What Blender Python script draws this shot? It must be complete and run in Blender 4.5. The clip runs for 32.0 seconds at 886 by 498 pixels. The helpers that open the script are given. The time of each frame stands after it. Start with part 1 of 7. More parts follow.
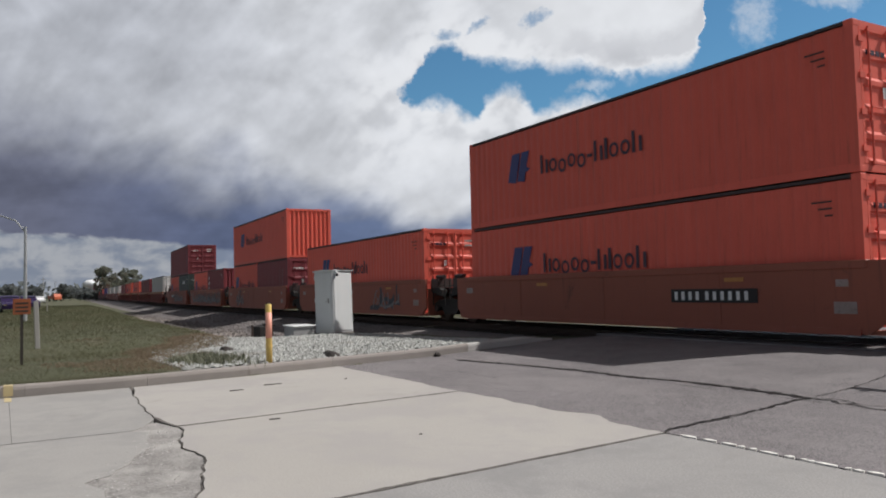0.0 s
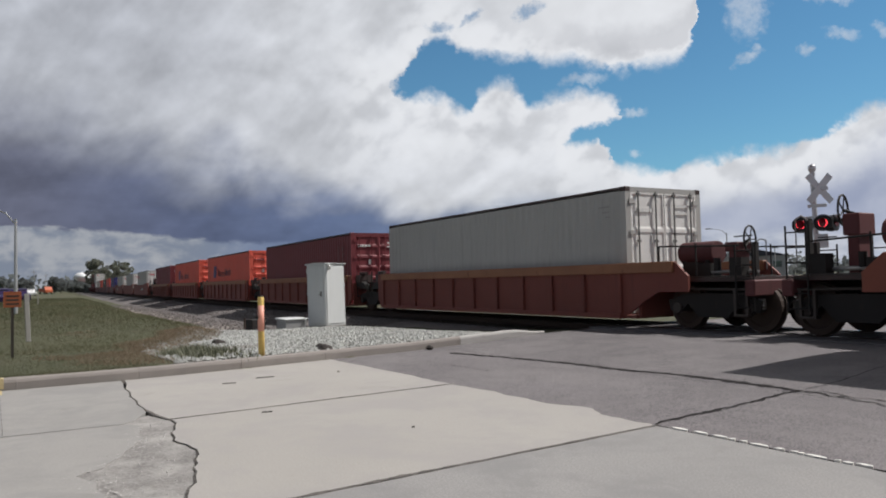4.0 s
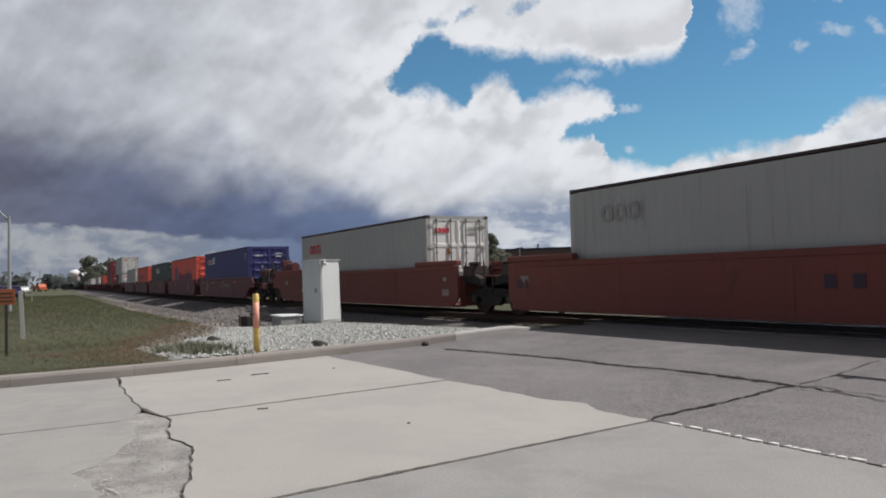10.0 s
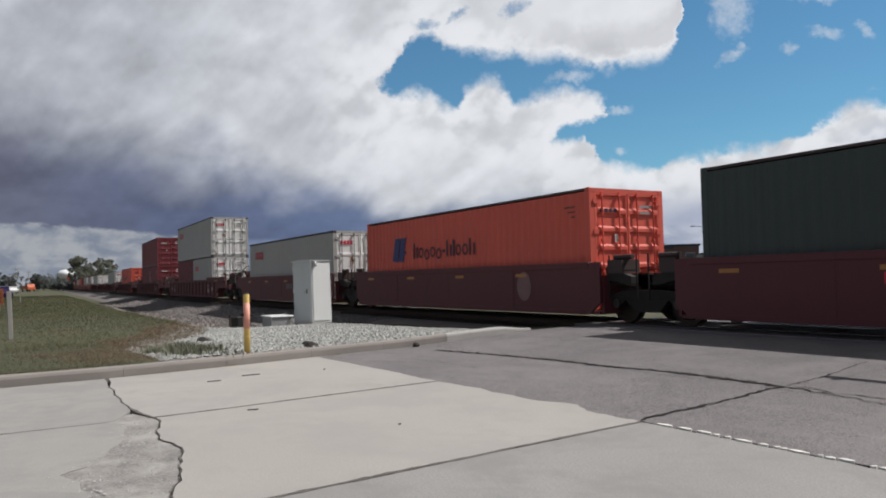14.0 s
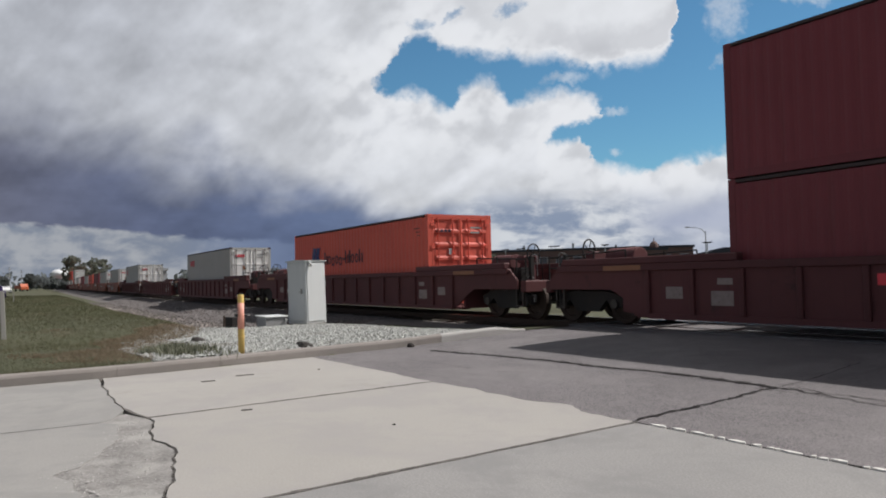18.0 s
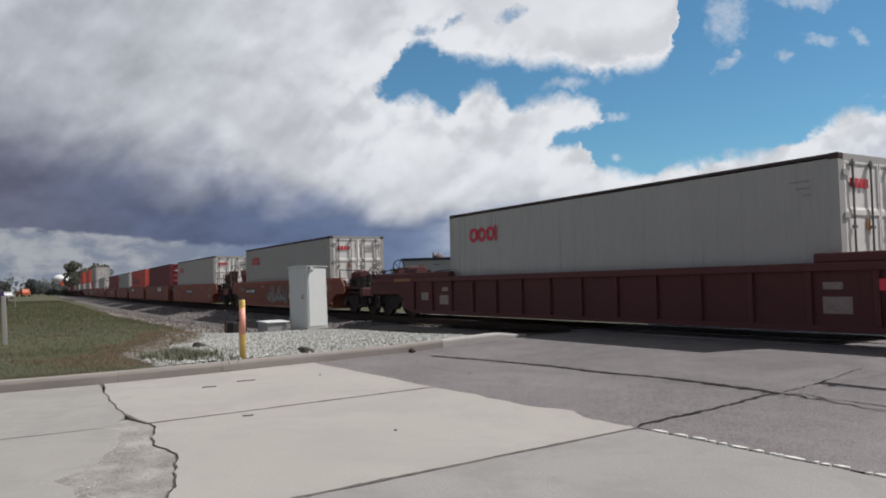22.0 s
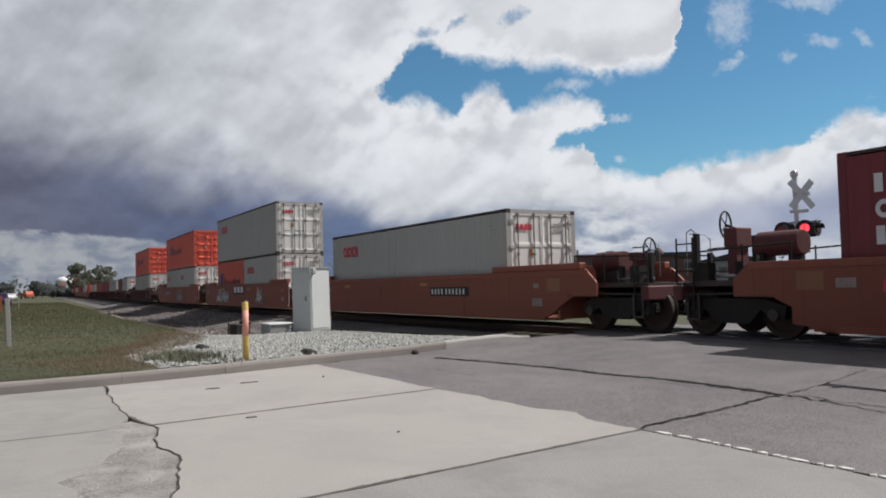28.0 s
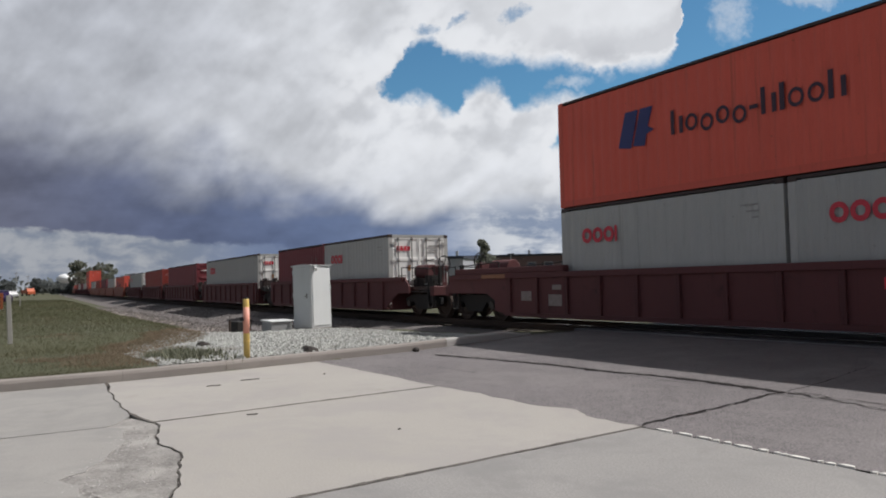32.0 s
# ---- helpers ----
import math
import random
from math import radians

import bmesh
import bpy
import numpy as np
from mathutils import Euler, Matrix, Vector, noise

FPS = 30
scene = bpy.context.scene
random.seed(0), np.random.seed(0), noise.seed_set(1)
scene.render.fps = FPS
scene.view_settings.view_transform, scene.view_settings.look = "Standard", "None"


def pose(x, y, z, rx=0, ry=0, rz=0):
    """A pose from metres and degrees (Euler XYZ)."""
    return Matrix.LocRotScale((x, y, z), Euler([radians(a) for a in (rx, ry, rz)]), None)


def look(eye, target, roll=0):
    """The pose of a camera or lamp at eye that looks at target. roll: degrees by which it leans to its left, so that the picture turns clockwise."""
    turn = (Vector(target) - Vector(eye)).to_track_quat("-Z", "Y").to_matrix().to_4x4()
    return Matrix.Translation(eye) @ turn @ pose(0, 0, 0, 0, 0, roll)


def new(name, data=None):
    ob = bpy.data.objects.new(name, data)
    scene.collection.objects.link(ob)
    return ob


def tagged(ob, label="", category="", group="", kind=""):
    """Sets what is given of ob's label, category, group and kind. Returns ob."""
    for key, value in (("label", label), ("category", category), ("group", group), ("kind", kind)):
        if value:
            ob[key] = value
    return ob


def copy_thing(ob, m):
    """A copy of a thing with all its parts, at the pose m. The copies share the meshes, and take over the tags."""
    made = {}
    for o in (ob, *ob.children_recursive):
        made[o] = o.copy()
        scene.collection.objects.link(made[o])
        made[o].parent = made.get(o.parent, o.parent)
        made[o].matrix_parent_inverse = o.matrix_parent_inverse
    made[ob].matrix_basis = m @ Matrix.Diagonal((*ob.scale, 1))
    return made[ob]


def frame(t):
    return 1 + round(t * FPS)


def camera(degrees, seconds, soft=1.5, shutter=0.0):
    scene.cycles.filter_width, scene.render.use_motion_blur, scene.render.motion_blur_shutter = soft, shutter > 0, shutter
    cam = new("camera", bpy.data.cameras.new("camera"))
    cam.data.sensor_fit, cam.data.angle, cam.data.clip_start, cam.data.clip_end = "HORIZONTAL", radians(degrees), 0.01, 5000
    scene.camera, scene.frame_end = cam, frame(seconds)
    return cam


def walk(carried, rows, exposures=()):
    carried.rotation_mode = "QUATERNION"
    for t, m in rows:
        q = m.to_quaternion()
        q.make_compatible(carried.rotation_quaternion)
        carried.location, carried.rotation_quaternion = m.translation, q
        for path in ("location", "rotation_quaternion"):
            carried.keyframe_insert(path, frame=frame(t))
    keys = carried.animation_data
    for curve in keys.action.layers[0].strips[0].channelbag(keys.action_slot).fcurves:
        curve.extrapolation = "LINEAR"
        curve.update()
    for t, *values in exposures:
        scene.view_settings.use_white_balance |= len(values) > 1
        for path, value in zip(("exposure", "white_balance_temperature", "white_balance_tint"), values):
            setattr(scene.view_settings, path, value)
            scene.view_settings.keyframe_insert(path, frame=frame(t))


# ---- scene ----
# The camera stands beside the crossing and only turns a little.
FOV = 60.92
EYE_Z = 1.30
TURNS = [  # seconds, heading to the left of the track's normal, tilt up, roll
    (0, 59.62, 2.91, -1.41), (0.5, 59.62, 2.89, -1.43), (1, 59.45, 2.58, -1.35), (1.5, 59.33, 2.56, -1.39), (2, 59.54, 2.55, -1.49),
    (2.5, 59.50, 2.49, -1.48), (3, 59.26, 2.54, -1.46), (3.5, 59.19, 2.44, -1.38), (5.5, 58.77, 2.33, -1.42), (6, 58.90, 2.39, -1.39),
    (6.5, 58.85, 2.44, -1.38), (7, 58.83, 2.35, -1.45), (7.5, 58.83, 2.27, -1.39), (8, 58.82, 2.29, -1.48), (8.5, 58.80, 2.39, -1.54),
    (9, 58.75, 2.39, -1.53), (9.5, 58.83, 2.12, -1.47), (10, 58.71, 2.08, -1.51), (10.5, 58.53, 2.13, -1.51), (11, 58.52, 2.30, -1.47),
    (11.5, 58.70, 2.42, -1.44), (12, 58.36, 2.15, -1.45), (12.5, 58.28, 2.05, -1.41), (13, 58.09, 2.08, -1.38), (13.5, 58.06, 2.14, -1.39),
    (15.5, 57.80, 2.10, -1.44), (16, 57.66, 2.16, -1.44), (16.5, 57.68, 2.36, -1.28), (17, 57.50, 2.23, -1.27), (17.5, 57.63, 2.21, -1.26),
    (18, 57.65, 2.16, -1.27), (18.5, 57.57, 2.28, -1.27), (19, 57.57, 2.31, -1.14), (19.5, 57.47, 2.19, -1.13), (20, 57.53, 2.23, -1.11),
    (20.5, 57.45, 2.29, -1.12), (21, 57.50, 2.45, -1.20), (21.5, 57.63, 2.46, -1.22), (22, 57.74, 2.57, -1.29), (22.5, 57.75, 2.59, -1.38),
    (23, 57.85, 2.56, -1.42), (23.5, 57.86, 2.65, -1.37), (24, 58.10, 2.72, -1.39), (24.5, 57.95, 2.55, -1.39), (25, 57.88, 2.50, -1.24),
    (25.5, 57.88, 2.46, -1.38), (27.5, 57.95, 2.62, -1.30), (28, 57.96, 2.70, -1.33), (28.5, 57.98, 2.60, -1.25), (29, 58.02, 2.60, -1.27),
    (29.5, 57.85, 2.56, -1.16), (30, 57.98, 2.69, -1.14), (30.5, 58.01, 2.74, -1.33), (31, 58.05, 2.70, -1.24), (31.5, 58.01, 2.59, -1.23),
    (32, 58.03, 2.50, -1.31),
]
cam = camera(FOV, 32.0, soft=1.9)
walk(cam, [(t, pose(0, 0, EYE_Z, 90 + tilt, 0, head) @ pose(0, 0, 0, 0, 0, roll)) for t, head, tilt, roll in TURNS],
     exposures=[(0.0, -0.03, 6400, 12.0), (32.0, -0.03, 6400, 12.0)])

# ---- sun and sky ----
SUN_TO = Vector((0.275, 0.75, 1.0)).normalized()
sun_data = bpy.data.lights.new("sun", "SUN")
sun_data.energy, sun_data.angle, sun_data.color = 4.8, radians(0.6), (1.0, 0.965, 0.91)
sun = new("sun", sun_data)
sun.matrix_world = look((0, 0, 60), Vector((0, 0, 60)) - SUN_TO)


class Tree:
    """Small helper that chains shader nodes."""

    def __init__(self, nt):
        self.nt = nt

    def node(self, kind, **values):
        n = self.nt.nodes.new(kind)
        for k, v in values.items():
            n.inputs[k.replace("_", " ")].default_value = v
        return n

    def put(self, socket, value):
        if hasattr(value, "links"):
            self.nt.links.new(value, socket)
        else:
            socket.default_value = value

    def math(self, op, a, b=0.0, c=0.0, clamp=False):
        n = self.nt.nodes.new("ShaderNodeMath")
        n.operation, n.use_clamp = op, clamp
        for s, v in zip(n.inputs, (a, b, c)):
            self.put(s, v)
        return n.outputs[0]

    def vmath(self, op, a, b=(0, 0, 0)):
        n = self.nt.nodes.new("ShaderNodeVectorMath")
        n.operation = op
        self.put(n.inputs[0], a)
        self.put(n.inputs[1], b)
        return n.outputs["Value"] if op == "DOT_PRODUCT" else n.outputs[0]

    def smooth(self, v, lo, hi, a=0.0, b=1.0):
        n = self.nt.nodes.new("ShaderNodeMapRange")
        n.interpolation_type = "SMOOTHSTEP"
        for k, x in zip(("Value", "From Min", "From Max", "To Min", "To Max"), (v, lo, hi, a, b)):
            self.put(n.inputs[k], x)
        return n.outputs[0]

    def noise(self, vec, scale, detail=4.0, rough=0.55, warp=0.0):
        n = self.nt.nodes.new("ShaderNodeTexNoise")
        self.put(n.inputs["Vector"], vec)
        n.inputs["Scale"].default_value, n.inputs["Detail"].default_value = scale, detail
        n.inputs["Roughness"].default_value, n.inputs["Distortion"].default_value = rough, warp
        return n.outputs["Fac"], n.outputs["Color"]

    def mix(self, fac, a, b, mode="MIX"):
        n = self.nt.nodes.new("ShaderNodeMix")
        n.data_type, n.blend_type = "RGBA", mode
        self.put(n.inputs["Factor"], fac)
        self.put(n.inputs[6], a if hasattr(a, "links") else (*a[:3], 1))
        self.put(n.inputs[7], b if hasattr(b, "links") else (*b[:3], 1))
        return n.outputs[2]

    def ramp(self, fac, stops):
        n = self.nt.nodes.new("ShaderNodeValToRGB")
        self.put(n.inputs[0], fac)
        el = n.color_ramp.elements
        while len(el) < len(stops):
            el.new(0.5)
        for e, (p, col) in zip(el, stops):
            e.position, e.color = p, (*col, 1)
        return n.outputs[0]


def make_world():
    world = bpy.data.worlds.new("sky")
    scene.world = world
    world.use_nodes = True
    nt = world.node_tree
    nt.nodes.clear()
    s = Tree(nt)
    way = s.node("ShaderNodeTexCoord").outputs["Generated"]
    sky = nt.nodes.new("ShaderNodeTexSky")
    sky.sky_type, sky.sun_disc = "NISHITA", False
    sky.sun_elevation, sky.sun_rotation = math.asin(SUN_TO.z), math.atan2(SUN_TO.x, SUN_TO.y)
    sky.air_density, sky.dust_density, sky.ozone_density = 1.0, 0.15, 0.7
    # plane coordinates of the western sky: a to the right, b down, about 0 to 1.5 and 0 to 0.5
    basis = Matrix.Rotation(radians(57.6), 3, "Z") @ Matrix.Rotation(radians(92.25), 3, "X") @ Matrix.Rotation(radians(-1.15), 3, "Z")
    right, up, ahead = (basis @ Vector(v) for v in ((1, 0, 0), (0, 1, 0), (0, 0, -1)))
    depth = s.vmath("DOT_PRODUCT", way, tuple(ahead))
    safe = s.math("MAXIMUM", depth, 0.25)
    a = s.math("ADD", s.math("MULTIPLY", s.math("DIVIDE", s.vmath("DOT_PRODUCT", way, tuple(right)), safe), 1.333), 0.784)
    b = s.math("SUBTRACT", 0.441, s.math("MULTIPLY", s.math("DIVIDE", s.vmath("DOT_PRODUCT", way, tuple(up)), safe), 1.333))

    def join(x, y):
        comb = s.node("ShaderNodeCombineXYZ")
        s.put(comb.inputs[0], x), s.put(comb.inputs[1], y)
        return comb.outputs[0]

    flat = join(a, b)
    # billowing edges at three sizes
    wa, wb = a, b
    for scale, amount in ((9.0, 0.030), (24.0, 0.026), (58.0, 0.018), (130.0, 0.009)):
        _, w = s.noise(flat, scale, 3.0, 0.55)
        sep = s.node("ShaderNodeSeparateXYZ")
        s.put(sep.inputs[0], w)
        wa = s.math("ADD", wa, s.math("MULTIPLY_ADD", sep.outputs[0], amount, -amount / 2))
        wb = s.math("ADD", wb, s.math("MULTIPLY_ADD", sep.outputs[1], amount, -amount / 2))

    def edge(points):
        """A cloud's outline: its height b along a, from 0.6 to 1.8."""
        r = s.ramp(s.math("DIVIDE", s.math("SUBTRACT", wa, 0.6), 1.2), [((x - 0.6) / 1.2, ((y + 0.3,) * 3)) for x, y in points])
        return s.math("SUBTRACT", r, 0.3)

    def blob(x, y, rx, ry, lean=0.0):
        dx, dy = s.math("SUBTRACT", wa, x), s.math("SUBTRACT", wb, y)
        dy = s.math("MULTIPLY_ADD", dx, -lean, dy)
        dx, dy = s.math("DIVIDE", dx, rx), s.math("DIVIDE", dy, ry)
        return s.math("SUBTRACT", 1.0, s.math("ADD", s.math("MULTIPLY", dx, dx), s.math("MULTIPLY", dy, dy)))

    def union(*blobs):
        out = blobs[0]
        for q in blobs[1:]:
            out = s.math("MAXIMUM", out, q)
        return out

    roof = edge([(0.65, 0.16), (0.675, 0.135), (0.70, 0.10), (0.73, 0.065), (0.755, 0.05), (0.775, 0.078), (0.80, 0.083), (0.85, 0.095), (0.90, 0.088), (0.95, 0.097), (1.0, 0.10), (1.05, 0.114), (1.10, 0.108), (1.14, 0.105), (1.175, 0.09),
                 (1.192, 0.06), (1.198, 0.0), (1.215, -0.25)])
    shore = edge([(0.65, 0.13), (0.665, 0.165), (0.69, 0.175), (0.75, 0.183), (0.77, 0.20), (0.80, 0.197), (0.815, 0.178), (0.84, 0.165), (0.87, 0.16), (0.885, 0.178), (0.90, 0.196), (0.93, 0.188), (0.97, 0.183), (1.0, 0.18), (1.03, 0.174), (1.055, 0.183),
                  (1.072, 0.20), (1.082, 0.305), (1.10, 0.312), (1.13, 0.306), (1.20, 0.30), (1.25, 0.29), (1.33, 0.284), (1.36, 0.265), (1.42, 0.245), (1.46, 0.225), (1.50, 0.205), (1.53, 0.187), (1.58, 0.175), (1.75, 0.15)])
    finger = edge([(0.945, 0.30), (0.962, 0.258), (0.975, 0.238), (1.0, 0.225), (1.03, 0.211), (1.07, 0.203), (1.088, 0.15)])
    pocket = edge([(0.945, 0.20), (0.962, 0.262), (1.0, 0.260), (1.022, 0.248), (1.034, 0.270), (1.042, 0.294), (1.06, 0.308), (1.10, 0.312), (1.115, 0.20)])
    gap = s.math("MAXIMUM", s.math("MINIMUM", s.math("SUBTRACT", wb, roof), s.math("SUBTRACT", shore, wb)),
                 s.math("MINIMUM", s.math("SUBTRACT", wb, finger), s.math("SUBTRACT", pocket, wb)))
    gap = s.math("MINIMUM", gap, s.math("SUBTRACT", wa, 0.662))
    holes = union(blob(0.905, 0.018, 0.030, 0.014, -0.3), blob(0.745, 0.045, 0.030, 0.012), blob(0.80, 0.028, 0.020, 0.008, -0.6))
    wisps = union(blob(1.285, 0.022, 0.032, 0.038), blob(1.45, 0.065, 0.026, 0.010, 0.2), blob(1.516, 0.060, 0.014, 0.010, 0.4), blob(1.285, 0.100, 0.022, 0.009, -0.5), blob(1.003, 0.140, 0.034, 0.010, -0.15), blob(1.388, 0.092, 0.010, 0.010),
                  blob(1.42, 0.0, 0.05, 0.010), blob(1.09, 0.198, 0.016, 0.008), blob(1.087, 0.272, 0.010, 0.007), blob(1.30, 0.085, 0.008, 0.008))
    frayed = s.math("MULTIPLY_ADD", s.noise(flat, 60.0, 4.0, 0.65)[0], 3.4, -1.7)
    # the opening's edge is sharp on some billows and melts away on others
    soft = s.smooth(s.noise(flat, 11.0, 2.0, 0.5)[0], 0.35, 0.65, 0.008, 0.030)
    open_sky = s.math("MULTIPLY", s.smooth(gap, -0.006, soft), s.smooth(s.math("ADD", wisps, frayed), -1.3, 1.9, 1.0, 0.48))
    open_sky = s.math("MAXIMUM", open_sky, s.math("MULTIPLY", s.smooth(s.math("ADD", holes, s.math("MULTIPLY", frayed, 0.8)), -0.4, 1.6), 0.75))
    # the grey bank: combed upwards to the right, light above, with a slate underside that thins out to the right
    along = s.math("SUBTRACT", s.math("MULTIPLY", a, 0.866), s.math("MULTIPLY", b, 0.5))
    across = s.math("ADD", s.math("MULTIPLY", a, 0.5), s.math("MULTIPLY", b, 0.866))

    def combed(scale, stretch, detail, rough, shift=0.0):
        return s.noise(join(s.math("MULTIPLY_ADD", along, stretch, shift * 0.4), s.math("SUBTRACT", across, shift)), scale, detail, rough, 0.15)[0]
    n1, _ = s.noise(flat, 3.2, 3.0, 0.5, 0.3)
    n2, n2b = combed(8.5, 0.80, 4.0, 0.46), combed(8.5, 0.80, 4.0, 0.46, 0.020)
    n5, n5b = combed(19.0, 0.85, 3.0, 0.5), combed(19.0, 0.85, 3.0, 0.5, 0.010)
    relief = s.math("ADD", s.math("SUBTRACT", n2b, n2), s.math("MULTIPLY", s.math("SUBTRACT", n5b, n5), 0.30))
    n3, _ = s.noise(join(s.math("MULTIPLY", a, 0.26), b), 18.0, 5.0, 0.55, 0.2)
    n4, _ = s.noise(join(s.math("MULTIPLY", a, 0.55), b), 30.0, 4.0, 0.6, 0.3)
    rag = s.math("ADD", b, s.math("ADD", s.math("MULTIPLY_ADD", n2, 0.15, -0.075), s.math("ADD", s.math("MULTIPLY_ADD", n1, 0.12, -0.06), s.math("MULTIPLY_ADD", n3, 0.05, -0.025))))
    start = s.math("MULTIPLY_ADD", s.math("MINIMUM", a, 0.72), 0.36, 0.088)
    depth_in = s.math("DIVIDE", s.math("SUBTRACT", rag, start), s.smooth(a, 0.0, 0.75, 0.215, 0.075))
    under = s.math("MULTIPLY", s.smooth(depth_in, 0.0, 1.0), s.smooth(a, 0.80, 0.98, 1.0, 0.25))
    top = s.mix(s.smooth(s.math("ADD", a, s.math("MULTIPLY_ADD", n1, 0.5, -0.25)), 0.05, 0.72), (0.50, 0.525, 0.565), (0.70, 0.725, 0.75))
    top = s.mix(1.0, top, s.math("ADD", s.math("MULTIPLY_ADD", n2, 0.45, 0.58), s.math("MULTIPLY_ADD", n5, 0.24, s.math("MULTIPLY", relief, 1.1))), "MULTIPLY")
    slate = s.ramp(a, [(0.0, (0.132, 0.144, 0.200)), (0.3, (0.112, 0.138, 0.222)), (0.55, (0.116, 0.155, 0.258)), (0.8, (0.170, 0.225, 0.345))])
    slate = s.mix(1.0, slate, s.math("ADD", s.math("MULTIPLY_ADD", n3, 0.8, 0.60), s.math("MULTIPLY", relief, 0.8)), "MULTIPLY")
    cloud = s.mix(under, top, slate)
    # the paler strip below the bank's foot
    low = s.mix(s.smooth(s.math("ADD", s.math("MULTIPLY", n3, 0.5), s.math("MULTIPLY", n4, 0.5)), 0.40, 0.60), (0.205, 0.24, 0.30), (0.37, 0.39, 0.415))
    low = s.mix(s.smooth(a, 0.28, 0.46), low, (0.175, 0.225, 0.335))
    foot = s.math("SUBTRACT", s.math("ADD", b, s.math("ADD", s.math("MULTIPLY_ADD", n4, 0.026, -0.013), s.math("MULTIPLY_ADD", n3, 0.022, -0.011))), s.math("MULTIPLY", a, 0.075))
    cloud = s.mix(s.math("MULTIPLY", s.smooth(foot, 0.390, 0.399), s.smooth(a, 0.40, 0.62, 1.0, 0.0)), cloud, low)
    # streaks and small bright puffs over the horizon
    streak = s.math("MULTIPLY", s.smooth(a, 0.72, 0.90), s.smooth(b, 0.325, 0.385))
    tone = s.smooth(s.math("ADD", s.math("MULTIPLY", n3, 0.60), s.math("MULTIPLY", n4, 0.40)), 0.42, 0.58)
    cloud = s.mix(s.math("MULTIPLY", streak, s.smooth(a, 1.05, 1.25, 0.90, 0.45)), cloud, s.mix(tone, (0.205, 0.265, 0.375), (0.66, 0.69, 0.71)))
    # the far bank on the other side of the opening: white crest, blue-grey below
    below = s.math("ADD", s.math("SUBTRACT", b, shore), s.math("MULTIPLY_ADD", n2, 0.09, -0.045))
    belly2 = s.math("MULTIPLY", s.math("MULTIPLY", s.smooth(below, 0.025, 0.095), s.smooth(a, 1.08, 1.2)), s.smooth(b, 0.395, 0.425, 1.0, 0.35))
    cloud = s.mix(s.math("MULTIPLY", belly2, 0.92), cloud, s.mix(s.smooth(n2, 0.35, 0.65), (0.30, 0.345, 0.47), (0.45, 0.49, 0.59)))
    # sunlit billows round the opening
    rim = s.math("MULTIPLY", s.smooth(gap, -0.14, -0.006), s.smooth(s.math("MULTIPLY_ADD", relief, 3.0, n5), 0.25, 0.62, 0.15, 1.0))
    rim = s.math("MULTIPLY", rim, s.smooth(b, 0.31, 0.37, 1.0, 0.2))
    rim = s.math("MAXIMUM", rim, s.math("MULTIPLY", s.smooth(b, 0.10, 0.06), s.smooth(a, 0.80, 0.95, 0.0, 0.75)))
    cloud = s.mix(s.math("MULTIPLY", rim, 0.80), cloud, (0.82, 0.84, 0.85))
    # the grey belly of the cumulus over the opening
    above = s.math("ADD", s.math("SUBTRACT", roof, wb), s.math("MULTIPLY_ADD", n5, 0.06, -0.03))
    belly = s.math("MULTIPLY", s.math("MULTIPLY", s.smooth(above, 0.080, 0.035), s.smooth(above, 0.002, 0.018)), s.smooth(a, 0.86, 1.02))
    cloud = s.mix(s.math("MULTIPLY", belly, 0.55), cloud, (0.52, 0.535, 0.56))
    # elsewhere, out of view: broken cloud with a made-up brightness
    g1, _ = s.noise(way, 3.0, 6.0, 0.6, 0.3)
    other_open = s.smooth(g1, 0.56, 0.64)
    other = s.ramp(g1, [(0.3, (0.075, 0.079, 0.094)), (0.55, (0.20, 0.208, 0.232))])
    # added gradient: dim overhead for deep shadows, bright low to fill the train's side
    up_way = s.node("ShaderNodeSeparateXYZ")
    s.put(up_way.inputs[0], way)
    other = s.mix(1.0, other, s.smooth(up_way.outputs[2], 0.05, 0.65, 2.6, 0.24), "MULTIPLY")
    # added brightness round the sun lights the container ends
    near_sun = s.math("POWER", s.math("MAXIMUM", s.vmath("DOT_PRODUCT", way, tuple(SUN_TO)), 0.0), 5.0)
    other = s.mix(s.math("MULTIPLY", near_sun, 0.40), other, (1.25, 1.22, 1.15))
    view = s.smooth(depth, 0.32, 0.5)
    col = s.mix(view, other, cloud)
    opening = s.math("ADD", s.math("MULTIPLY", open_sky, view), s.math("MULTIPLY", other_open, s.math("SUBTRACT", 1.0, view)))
    bg_sky = s.node("ShaderNodeBackground", Strength=SKY_STRENGTH)
    s.put(bg_sky.inputs["Color"], s.mix(1.0, sky.outputs[0], (0.57, 0.965, 1.08), "MULTIPLY"))
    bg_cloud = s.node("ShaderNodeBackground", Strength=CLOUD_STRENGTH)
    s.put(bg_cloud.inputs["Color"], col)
    both = s.node("ShaderNodeMixShader")
    s.put(both.inputs[0], opening)
    nt.links.new(bg_cloud.outputs[0], both.inputs[1])
    nt.links.new(bg_sky.outputs[0], both.inputs[2])
    out = s.node("ShaderNodeOutputWorld")
    nt.links.new(both.outputs[0], out.inputs[0])


SKY_STRENGTH, CLOUD_STRENGTH = 0.082, 1.0
make_world()

